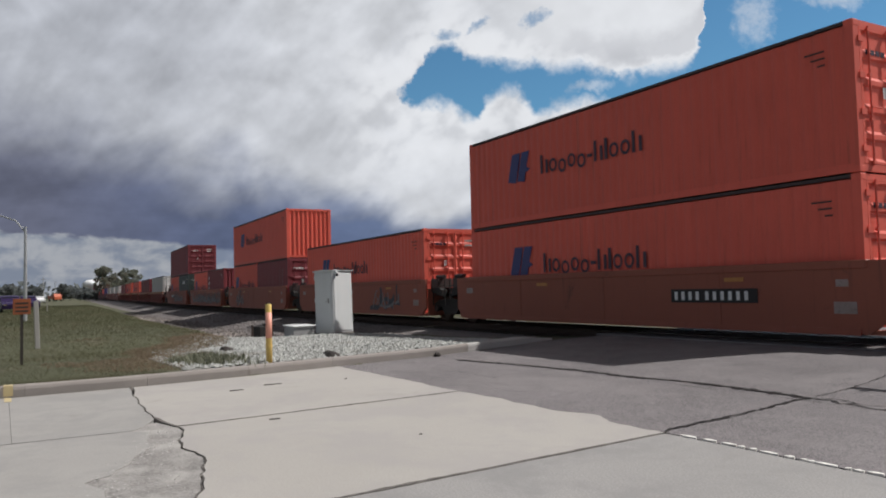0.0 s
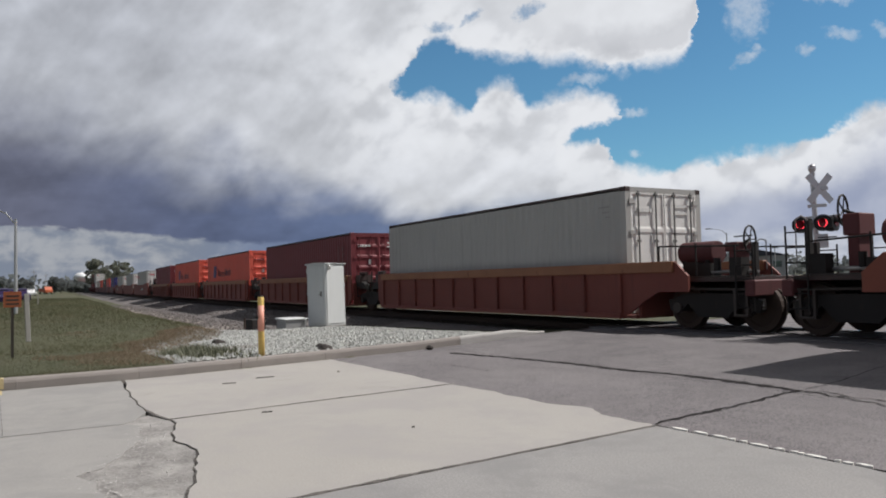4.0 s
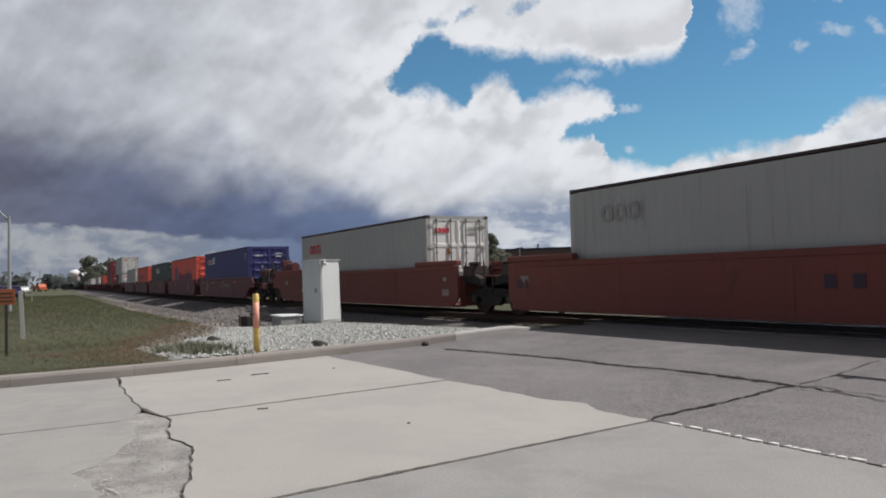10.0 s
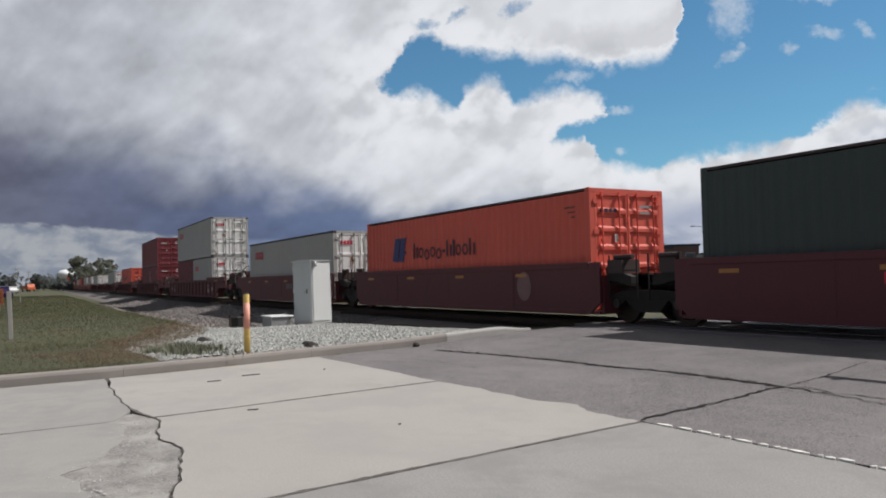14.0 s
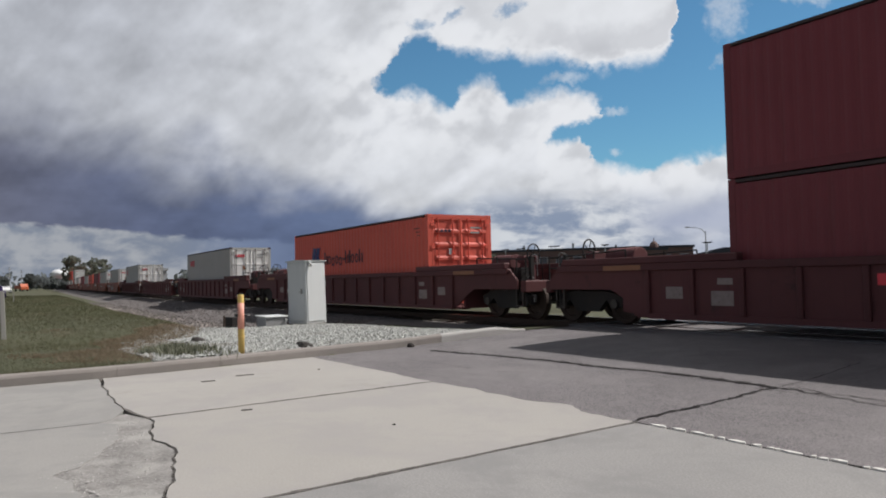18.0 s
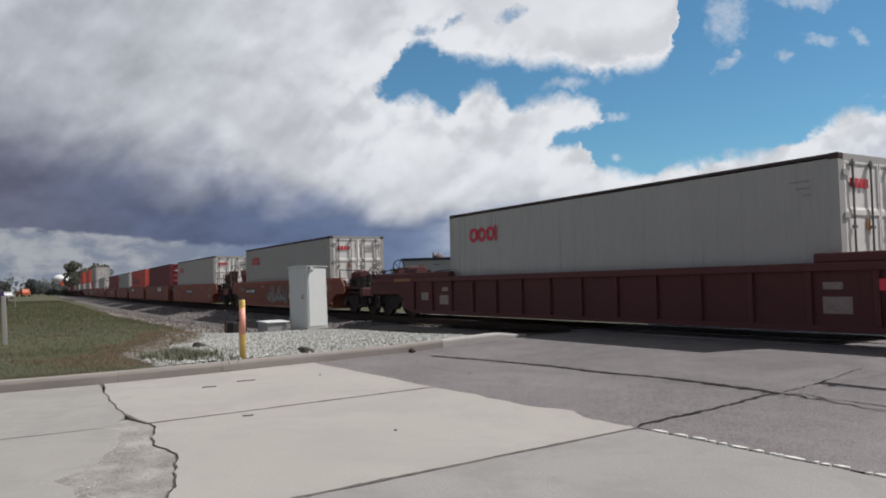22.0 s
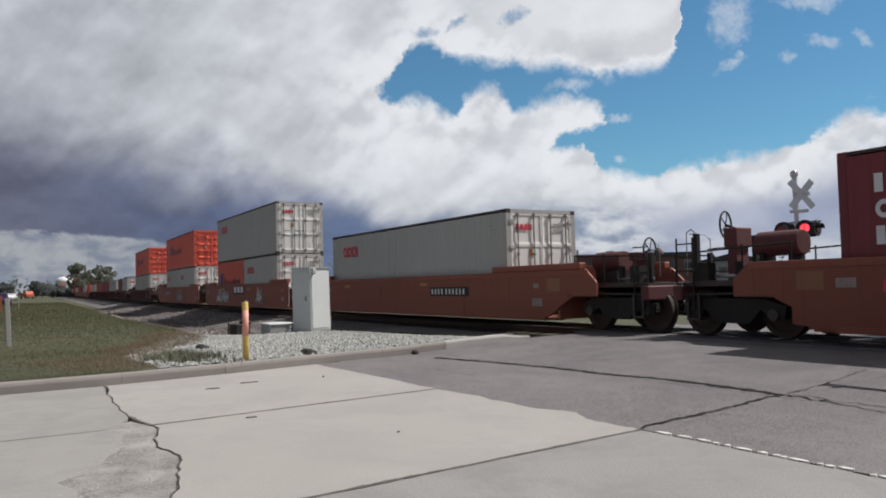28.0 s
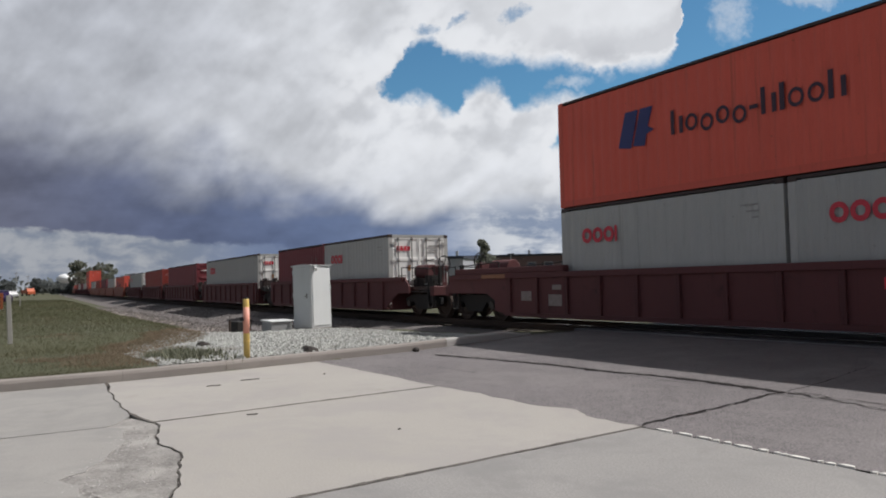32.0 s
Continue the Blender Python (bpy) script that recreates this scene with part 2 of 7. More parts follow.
# ---- materials ----
def surface(name, base, rough=0.6, metal=0.0, vary=0.12, grain=30.0, blotch=1.2, bump=0.15, bump_scale=60.0, dirt=None, dirt_amount=0.0,
            streaks=0.0, spots=None, spot_amount=0.0, per_object=0.0, per_island=0.0, spec=0.4, bump_dist=0.01, speckle=0.0, speckle_scale=40.0, stain=None, stain_amount=0.0, thin=0.0):
    """A surface with variation at two scales, and dirt, vertical streaks or spots of its own where asked."""
    m = bpy.data.materials.new(name)
    m.use_nodes = True
    nt = m.node_tree
    nt.nodes.clear()
    s = Tree(nt)
    out = s.node("ShaderNodeOutputMaterial")
    bsdf = s.node("ShaderNodeBsdfPrincipled", Roughness=rough, Metallic=metal)
    bsdf.inputs["Specular IOR Level"].default_value = spec
    pos = s.node("ShaderNodeTexCoord").outputs["Object"]
    f1, _ = s.noise(pos, blotch, 5.0, 0.6)
    f2, _ = s.noise(pos, grain, 4.0, 0.65)
    tone = s.math("ADD", s.math("MULTIPLY_ADD", f1, 2 * vary, 1.0 - vary), s.math("MULTIPLY_ADD", f2, vary * 1.2, -vary * 0.6))
    if speckle:
        f3, _ = s.noise(pos, speckle_scale, 2.0, 0.5)
        tone = s.math("MULTIPLY", tone, s.smooth(f3, 0.30, 0.72, 1.0 - speckle, 1.0 + speckle))
    if per_object:
        tone = s.math("MULTIPLY", tone, s.math("MULTIPLY_ADD", s.node("ShaderNodeObjectInfo").outputs["Random"], 2 * per_object, 1.0 - per_object))
    if per_island:
        tone = s.math("MULTIPLY", tone, s.math("MULTIPLY_ADD", s.node("ShaderNodeNewGeometry").outputs["Random Per Island"], 2 * per_island, 1.0 - per_island))
    col = s.mix(1.0, base, tone, "MULTIPLY")
    if dirt_amount:
        d1, _ = s.noise(pos, blotch * 2.3, 6.0, 0.68, 0.4)
        col = s.mix(s.smooth(d1, 0.68 - dirt_amount * 0.4, 0.78), col, dirt)
    if stain:
        w1, _ = s.noise(pos, 0.55, 6.0, 0.66, 0.8)
        w2, _ = s.noise(pos, 2.4, 5.0, 0.7, 0.5)
        col = s.mix(s.smooth(s.math("ADD", s.math("MULTIPLY", w1, 0.65), s.math("MULTIPLY", w2, 0.35)), 0.45, 0.60, 0.0, stain_amount), col, stain)
    if streaks:
        mp = s.node("ShaderNodeMapping")
        mp.inputs["Scale"].default_value = (7.0, 7.0, 0.35)
        s.put(mp.inputs["Vector"], pos)
        d2, _ = s.noise(mp.outputs[0], 1.0, 5.0, 0.7)
        col = s.mix(s.smooth(d2, 0.54, 0.76, 0.0, streaks), col, dirt or (0.05, 0.04, 0.035))
    if spot_amount:
        d3, _ = s.noise(pos, 9.0, 5.0, 0.7)
        col = s.mix(s.smooth(d3, 0.72 - spot_amount * 0.3, 0.76), col, spots)
    s.put(bsdf.inputs["Base Color"], col)
    s.put(bsdf.inputs["Roughness"], s.math("MULTIPLY_ADD", f2, 0.2, rough - 0.1, clamp=True))
    if bump:
        b1, _ = s.noise(pos, bump_scale, 5.0, 0.65)
        bn = s.node("ShaderNodeBump", Strength=bump, Distance=bump_dist)
        s.put(bn.inputs["Height"], b1)
        nt.links.new(bn.outputs[0], bsdf.inputs["Normal"])
    if thin:
        glowing = s.node("ShaderNodeBsdfTranslucent")
        s.put(glowing.inputs["Color"], col)
        both = s.node("ShaderNodeMixShader")
        both.inputs[0].default_value = thin
        nt.links.new(bsdf.outputs[0], both.inputs[1])
        nt.links.new(glowing.outputs[0], both.inputs[2])
        nt.links.new(both.outputs[0], out.inputs[0])
    else:
        nt.links.new(bsdf.outputs[0], out.inputs[0])
    return m


def glow(name, color, strength):
    m = surface(name, color, 0.3)
    b = [n for n in m.node_tree.nodes if n.type == "BSDF_PRINCIPLED"][0]
    b.inputs["Emission Color"].default_value, b.inputs["Emission Strength"].default_value = (*color, 1), strength
    return m


RUST = (0.09, 0.035, 0.018)
PAINT = {
    "orange": surface("orange_paint", (0.70, 0.118, 0.078), 0.55, vary=0.13, blotch=0.8, dirt=(0.20, 0.06, 0.03), streaks=0.42, spots=RUST, spot_amount=0.20, per_object=0.10, bump=0.05),
    "grey": surface("grey_paint", (0.43, 0.425, 0.405), 0.55, vary=0.10, blotch=0.7, dirt=(0.17, 0.15, 0.13), streaks=0.45, spots=RUST, spot_amount=0.20, per_object=0.08, bump=0.05),
    "maroon": surface("maroon_paint", (0.19, 0.034, 0.042), 0.55, vary=0.13, blotch=0.8, dirt=(0.09, 0.025, 0.022), streaks=0.30, spots=(0.25, 0.10, 0.08), spot_amount=0.08, per_object=0.14, bump=0.05),
    "red": surface("red_paint", (0.30, 0.050, 0.038), 0.55, vary=0.13, blotch=0.8, dirt=(0.13, 0.03, 0.025), streaks=0.3, spots=RUST, spot_amount=0.1, per_object=0.1, bump=0.05),
    "blue": surface("blue_paint", (0.045, 0.045, 0.175), 0.5, vary=0.10, blotch=0.8, dirt=(0.03, 0.03, 0.07), streaks=0.25, per_object=0.05, bump=0.05),
    "green": surface("dark_green_paint", (0.045, 0.062, 0.058), 0.5, vary=0.12, blotch=0.8, dirt=(0.03, 0.035, 0.032), streaks=0.25, per_object=0.06, bump=0.05),
    # doors of grey boxes, whitened for the sun on that end
    "white": surface("sunlit_door_paint", (0.82, 0.81, 0.78), 0.75, vary=0.12, blotch=1.5, dirt=(0.24, 0.16, 0.12), dirt_amount=0.10, streaks=0.5, spots=RUST, spot_amount=0.22, bump=0.05),
}
ROD_GREY = surface("dark_grey_rod", (0.15, 0.148, 0.14), 0.6, 0.0, 0.2, spots=RUST, spot_amount=0.2)
STEEL = surface("galvanised_rod", (0.30, 0.29, 0.28), 0.45, 0.6, 0.15, spots=RUST, spot_amount=0.15)
# this black also holds the shade under the cars and at their ends
DARK = surface("grimy_shaded_steel", (0.022, 0.019, 0.018), 0.7, 0.2, 0.25, dirt=(0.06, 0.035, 0.025), dirt_amount=0.25)
FRAME_DARK = surface("dark_rail_paint", (0.055, 0.035, 0.032), 0.6, 0.0, 0.2, spots=RUST, spot_amount=0.25)
LOGO_BLUE = surface("navy_logo_paint", (0.035, 0.045, 0.16), 0.5, vary=0.2, blotch=4.0, bump=0)
LOGO_DARK = surface("dark_lettering_paint", (0.055, 0.03, 0.05), 0.55, vary=0.2, blotch=4.0, bump=0)
LOGO_RED = surface("red_logo_paint", (0.62, 0.045, 0.07), 0.5, vary=0.15, blotch=4.0, bump=0)
LOGO_WHITE = surface("white_lettering_paint", (0.70, 0.70, 0.68), 0.55, vary=0.18, blotch=4.0, bump=0)
LOGO_FADED = surface("faded_dark_lettering_paint", (0.33, 0.315, 0.30), 0.6, vary=0.25, blotch=5.0, bump=0)
LOGO_PALE_RED = surface("faded_pale_lettering_paint", (0.21, 0.115, 0.115), 0.6, vary=0.3, blotch=5.0, bump=0)
YELLOW_MARK = surface("yellow_reflector", (0.44, 0.19, 0.05), 0.45, vary=0.2, blotch=4.0, bump=0)
STENCIL = surface("faded_stencil_paint", (0.30, 0.24, 0.22), 0.65, vary=0.3, blotch=6.0, bump=0, dirt=(0.10, 0.05, 0.045), dirt_amount=0.4)
PLATE_BLACK = surface("black_panel_paint", (0.018, 0.016, 0.016), 0.6, vary=0.2, bump=0)
SPRAY = surface("grey_spray_paint", (0.185, 0.175, 0.18), 0.55, vary=0.35, blotch=2.0, bump=0)
SPRAY_DARK = surface("dark_spray_paint", (0.045, 0.045, 0.055), 0.55, vary=0.3, blotch=2.0, bump=0)
WELL = {
    "tan": surface("weathered_yellow_brown_paint", (0.262, 0.080, 0.050), 0.65, vary=0.16, blotch=0.5, dirt=(0.10, 0.04, 0.03), dirt_amount=0.22, streaks=0.40, spots=RUST, spot_amount=0.15, per_object=0.10, bump=0.08),
    "brick": surface("weathered_brick_red_paint", (0.185, 0.050, 0.038), 0.65, vary=0.16, blotch=0.5, dirt=(0.09, 0.03, 0.027), dirt_amount=0.22, streaks=0.40, spots=RUST, spot_amount=0.15, per_object=0.10, bump=0.08),
    "wine": surface("weathered_wine_red_paint", (0.110, 0.028, 0.033), 0.6, vary=0.16, blotch=0.5, dirt=(0.05, 0.02, 0.02), dirt_amount=0.2, streaks=0.35, per_object=0.08, bump=0.08),
    "rust": surface("rusty_brown_paint", (0.108, 0.033, 0.034), 0.7, vary=0.2, blotch=0.6, dirt=(0.05, 0.022, 0.02), dirt_amount=0.25, streaks=0.45, spots=RUST, spot_amount=0.2, per_object=0.12, bump=0.1),
}
CHORD_TAN = surface("faded_yellow_chord_paint", (0.28, 0.125, 0.066), 0.65, vary=0.2, dirt=(0.12, 0.05, 0.03), dirt_amount=0.2, streaks=0.3)
CONCRETE = surface("weathered_concrete", (0.338, 0.320, 0.296), 0.85, vary=0.10, grain=55.0, blotch=0.45, bump=0.12, bump_scale=140.0, stain=(0.302, 0.286, 0.275), stain_amount=0.75, dirt=(0.248, 0.236, 0.221), dirt_amount=0.20, per_object=0.035, bump_dist=0.004, speckle=0.06, speckle_scale=60.0)
CONCRETE_GREY = surface("grey_weathered_concrete", (0.286, 0.275, 0.261), 0.85, vary=0.12, grain=55.0, blotch=0.5, bump=0.12, stain=(0.236, 0.230, 0.221), stain_amount=0.8, bump_scale=140.0, dirt=(0.211, 0.203, 0.189), dirt_amount=0.30, bump_dist=0.004, speckle=0.06, speckle_scale=60.0)
CONCRETE_WORN = surface("worn_grey_concrete", (0.261, 0.252, 0.244), 0.9, vary=0.14, grain=70.0, blotch=0.6, bump=0.2, stain=(0.214, 0.209, 0.205), stain_amount=0.8, bump_scale=110.0, dirt=(0.188, 0.179, 0.174), dirt_amount=0.25, bump_dist=0.005, speckle=0.14, speckle_scale=65.0)
# the kerb's sunlit far end is put into this paler colour
KERB_PALE = surface("sunlit_kerb_concrete", (0.380, 0.366, 0.351), 0.85, vary=0.10, grain=45.0, blotch=1.5, bump=0.35, bump_scale=90.0, dirt=(0.266, 0.237, 0.218), dirt_amount=0.15)
ROUGH_CONCRETE = surface("broken_concrete", (0.215, 0.204, 0.194), 0.95, vary=0.30, grain=45.0, blotch=3.0, bump=0.6, bump_scale=55.0, dirt=(0.150, 0.138, 0.128), dirt_amount=0.35, bump_dist=0.015, speckle=0.22, speckle_scale=48.0, stain=(0.360, 0.345, 0.325), stain_amount=0.85)
JOINT_DIRT = surface("joint_dirt", (0.105, 0.094, 0.085), 0.95, vary=0.3, grain=60.0, bump=0.4, spots=(0.022, 0.019, 0.018), spot_amount=0.62, speckle=0.4, speckle_scale=30.0)
# darkened for the shaded front face of the kerb
KERB = surface("kerb_concrete", (0.244, 0.220, 0.202), 0.85, vary=0.14, grain=45.0, blotch=1.5, bump=0.35, bump_scale=90.0, dirt=(0.186, 0.158, 0.140), dirt_amount=0.25, per_object=0.05)
ASPHALT = surface("old_grey_asphalt", (0.144, 0.132, 0.135), 0.92, vary=0.34, grain=90.0, blotch=0.6, bump=0.5, bump_scale=130.0, spots=(0.324, 0.313, 0.302), spot_amount=0.34, per_object=0.06, bump_dist=0.006, speckle=0.58, speckle_scale=80.0, stain=(0.211, 0.197, 0.194), stain_amount=0.40)
SEAL = surface("dark_crack_filler", (0.028, 0.025, 0.025), 0.9, vary=0.3, grain=60.0, bump=0.4, spec=0.08)
LINE_WHITE = surface("chipped_white_edge", (0.68, 0.66, 0.62), 0.8, vary=0.15, grain=60.0, bump=0.3)
LINE_YELLOW = surface("worn_yellow_paint", (0.44, 0.36, 0.20), 0.8, vary=0.25, grain=60.0, bump=0.3)
SOIL = surface("meadow_soil", (0.066, 0.068, 0.036), 0.95, vary=0.30, grain=6.0, blotch=0.11, bump=0.6, bump_scale=14.0, dirt=(0.110, 0.086, 0.055), dirt_amount=0.42, bump_dist=0.03)
GRASS = surface("grass_blades", (0.076, 0.082, 0.040), 0.75, vary=0.26, grain=6.0, blotch=0.11, bump=0, dirt=(0.140, 0.108, 0.067), dirt_amount=0.60, per_island=0.08, thin=0.45)
DRY_GRASS = surface("dry_grass_blades", (0.19, 0.142, 0.096), 0.8, vary=0.3, grain=6.0, blotch=0.5, bump=0, per_island=0.2, thin=0.45)
RANK_GRASS = surface("rank_grass_blades", (0.110, 0.116, 0.064), 0.75, vary=0.30, grain=4.0, blotch=0.12, bump=0, dirt=(0.175, 0.140, 0.088), dirt_amount=0.6, per_island=0.12, thin=0.45)
WEED = surface("weed_leaves", (0.155, 0.160, 0.110), 0.7, vary=0.3, bump=0, per_island=0.45, thin=0.3)
BALLAST = surface("grey_ballast", (0.158, 0.142, 0.137), 0.95, vary=0.3, grain=14.0, blotch=1.0, bump=1.0, bump_scale=11.0, bump_dist=0.06)
STONE = surface("pale_limestone_rubble", (0.331, 0.336, 0.317), 0.9, vary=0.22, grain=18.0, blotch=0.5, bump=0.4, bump_scale=30.0, dirt=(0.202, 0.175, 0.147), dirt_amount=0.35, per_island=0.26)
STONE_BED = surface("rubble_bed", (0.20, 0.195, 0.18), 0.95, vary=0.3, grain=12.0, blotch=1.0, bump=1.0, bump_scale=14.0, bump_dist=0.05)
DIRT = surface("bare_brown_dirt", (0.235, 0.205, 0.180), 0.95, vary=0.4, grain=9.0, blotch=0.7, bump=0.7, bump_scale=16.0, bump_dist=0.04)
TIE = surface("creosoted_wood", (0.055, 0.045, 0.036), 0.9, vary=0.25, grain=20.0, bump=0.5)
RAIL_STEEL = surface("worn_rail_steel", (0.50, 0.48, 0.46), 0.25, 1.0, 0.10)
RAIL_RUST = surface("rusty_rail_web", (0.05, 0.032, 0.024), 0.8, 0.0, 0.2)
CABINET = surface("light_grey_cabinet_paint", (0.60, 0.615, 0.61), 0.45, vary=0.06, blotch=1.6, dirt=(0.30, 0.30, 0.28), streaks=0.18, bump=0.03)
# shade on the box's sides is put into this darker grey
BOX_GREY = surface("shaded_grey_box_paint", (0.30, 0.30, 0.30), 0.6, vary=0.15, blotch=2.0, dirt=(0.15, 0.13, 0.12), dirt_amount=0.25)
CHROME = surface("bright_metal", (0.75, 0.75, 0.75), 0.2, 1.0, 0.05, bump=0)
BOLLARD_YELLOW = surface("faded_yellow_bollard_paint", (0.74, 0.52, 0.16), 0.55, vary=0.14, blotch=3.0, dirt=(0.30, 0.18, 0.06), dirt_amount=0.2, spots=RUST, spot_amount=0.1)
BOLLARD_PINK = surface("faded_red_reflective_tape", (0.78, 0.36, 0.27), 0.5, vary=0.15, blotch=6.0)
BLACK_IRON = surface("black_iron", (0.02, 0.02, 0.02), 0.6, 0.1, 0.2)
WOOD_GREY = surface("weathered_post", (0.30, 0.29, 0.27), 0.85, vary=0.2)
# bare steel darkened for the shade it lies in
CAP_STEEL = surface("shaded_cap_steel", (0.06, 0.05, 0.045), 0.5, 0.4, 0.2)
WOOD_DARK = surface("dark_stake", (0.045, 0.038, 0.034), 0.85, vary=0.2)
SIGN_ORANGE = surface("orange_brown_sign", (0.30, 0.09, 0.035), 0.5, vary=0.15, blotch=5.0)
GALV = surface("galvanised_pole", (0.42, 0.43, 0.43), 0.4, 0.5, 0.10)
ALU = surface("aluminium_mast", (0.52, 0.52, 0.54), 0.4, 0.6, 0.10)
SIGNAL_BLACK = surface("signal_black", (0.015, 0.015, 0.016), 0.5, vary=0.15)
LENS_DARK = surface("unlit_red_lens", (0.16, 0.010, 0.016), 0.15, vary=0.05, bump=0)
LENS_LIT = glow("lit_red_lens", (1.0, 0.05, 0.07), 2.2)
WHITE_PAINT = surface("white_sign_paint", (0.74, 0.74, 0.74), 0.5, vary=0.08)
GATE_RED = surface("red_gate_stripe", (0.62, 0.03, 0.05), 0.4, vary=0.08)
BARK = surface("bark", (0.085, 0.07, 0.055), 0.9, vary=0.25, grain=20.0, bump=0.6)
# both leaf colours are paled by the haze of distance put into them
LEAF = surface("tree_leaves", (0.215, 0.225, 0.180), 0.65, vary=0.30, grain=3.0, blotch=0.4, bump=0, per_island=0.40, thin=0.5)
FAR_LEAF = surface("hazed_foliage", (0.20, 0.215, 0.21), 0.8, vary=0.30, grain=1.0, blotch=0.15, bump=0, per_island=0.35, thin=0.5)
ROOF_DARK = surface("dark_roofing", (0.045, 0.05, 0.065), 0.7, vary=0.15, blotch=0.2)
WALL_PALE = surface("pale_metal_cladding", (0.36, 0.37, 0.39), 0.6, vary=0.08, blotch=0.3)
WALL_BROWN = surface("brown_brick_cladding", (0.15, 0.095, 0.085), 0.8, vary=0.15, blotch=0.3)
GLASS_DARK = surface("window_glass", (0.03, 0.035, 0.045), 0.08, vary=0.05, bump=0, spec=0.6)
TYRE = surface("tyre_rubber", (0.02, 0.02, 0.02), 0.85, vary=0.1)
CAR_PURPLE = surface("dark_purple_car_paint", (0.035, 0.022, 0.075), 0.25, 0.3, 0.05, bump=0)
CAR_WHITE = surface("white_car_paint", (0.70, 0.70, 0.70), 0.25, 0.0, 0.05, bump=0)
CAR_ORANGE = surface("orange_truck_paint", (0.52, 0.13, 0.06), 0.4, 0.0, 0.08, bump=0)
TANK_WHITE = surface("white_tank_paint", (0.78, 0.79, 0.80), 0.5, vary=0.05)


# ---- mesh helpers ----
def mesh_of(name, bm, material, smooth=False):
    me = bpy.data.meshes.new(name)
    bm.normal_update()
    bm.to_mesh(me)
    bm.free()
    me.materials.append(material)
    if smooth:
        for p in me.polygons:
            p.use_smooth = True
    return me


def part(name, bm, material, parent=None, label="", m=None, smooth=False):
    """Links a bmesh, or a mesh made before, as one object under a thing or part."""
    me = bm if isinstance(bm, bpy.types.Mesh) else mesh_of(name, bm, material, smooth)
    ob = new(name, me)
    if parent is not None:
        ob.parent = parent
    if m is not None:
        ob.matrix_basis = m
    if label:
        tagged(ob, label)
    return ob


def thing(name, label, category, group="", kind="", m=None):
    ob = new(name)
    ob.empty_display_size = 0.2
    if m is not None:
        ob.matrix_basis = m
    return tagged(ob, label, category, group, kind)


def box(bm, x0, x1, y0, y1, z0, z1):
    v = [bm.verts.new((x, y, z)) for x in (x0, x1) for y in (y0, y1) for z in (z0, z1)]
    for f in ((0, 1, 3, 2), (4, 6, 7, 5), (0, 4, 5, 1), (2, 3, 7, 6), (0, 2, 6, 4), (1, 5, 7, 3)):
        bm.faces.new([v[i] for i in f])
    return bm


def boxed(*b):
    return box(bmesh.new(), *b)


def bevelled(bm, width, segments=2):
    bmesh.ops.bevel(bm, geom=bm.edges[:], offset=width, segments=segments, profile=0.6, affect="EDGES", clamp_overlap=True)
    return bm


def prism(bm, outline, lo, hi, axis="y"):
    """An outline in two axes pulled along the third; 'y': outline in x, z; 'x': in y, z; 'z': in x, y."""
    def at(p, q, d):
        return {"y": (p, d, q), "x": (d, p, q), "z": (p, q, d)}[axis]
    a = [bm.verts.new(at(p, q, lo)) for p, q in outline]
    b = [bm.verts.new(at(p, q, hi)) for p, q in outline]
    n = len(outline)
    bm.faces.new(a[::-1])
    bm.faces.new(b)
    for i in range(n):
        bm.faces.new((a[i], a[(i + 1) % n], b[(i + 1) % n], b[i]))
    bmesh.ops.recalc_face_normals(bm, faces=bm.faces[:])
    return bm


def rod(bm, p, q, r, n=10, r2=None):
    p, q = Vector(p), Vector(q)
    d = (q - p).normalized()
    u = d.orthogonal().normalized()
    w = d.cross(u)
    r2 = r if r2 is None else r2
    a = [bm.verts.new(p + r * (math.cos(t) * u + math.sin(t) * w)) for t in (2 * math.pi * i / n for i in range(n))]
    b = [bm.verts.new(q + r2 * (math.cos(t) * u + math.sin(t) * w)) for t in (2 * math.pi * i / n for i in range(n))]
    for i in range(n):
        bm.faces.new((a[i], a[(i + 1) % n], b[(i + 1) % n], b[i]))
    bm.faces.new(a[::-1])
    bm.faces.new(b)
    return bm


def ring(bm, centre, axis, radius, r, n=20, k=6):
    c, d = Vector(centre), Vector(axis).normalized()
    u = d.orthogonal().normalized()
    w = d.cross(u)
    rows = []
    for i in range(n):
        t = 2 * math.pi * i / n
        out = math.cos(t) * u + math.sin(t) * w
        rows.append([bm.verts.new(c + out * (radius + r * math.cos(2 * math.pi * j / k)) + d * r * math.sin(2 * math.pi * j / k)) for j in range(k)])
    for i in range(n):
        for j in range(k):
            bm.faces.new((rows[i][j], rows[(i + 1) % n][j], rows[(i + 1) % n][(j + 1) % k], rows[i][(j + 1) % k]))
    return bm


def lathe(bm, profile, n=20, at=(0, 0, 0)):
    """Turns (radius, height) pairs about the vertical through at."""
    rows = []
    for r, z in profile:
        rows.append([bm.verts.new((at[0] + r * math.cos(2 * math.pi * i / n), at[1] + r * math.sin(2 * math.pi * i / n), at[2] + z)) for i in range(n)])
    for a, b in zip(rows, rows[1:]):
        for i in range(n):
            bm.faces.new((a[i], a[(i + 1) % n], b[(i + 1) % n], b[i]))
    bm.faces.new(rows[0][::-1])
    bm.faces.new(rows[-1])
    return bm


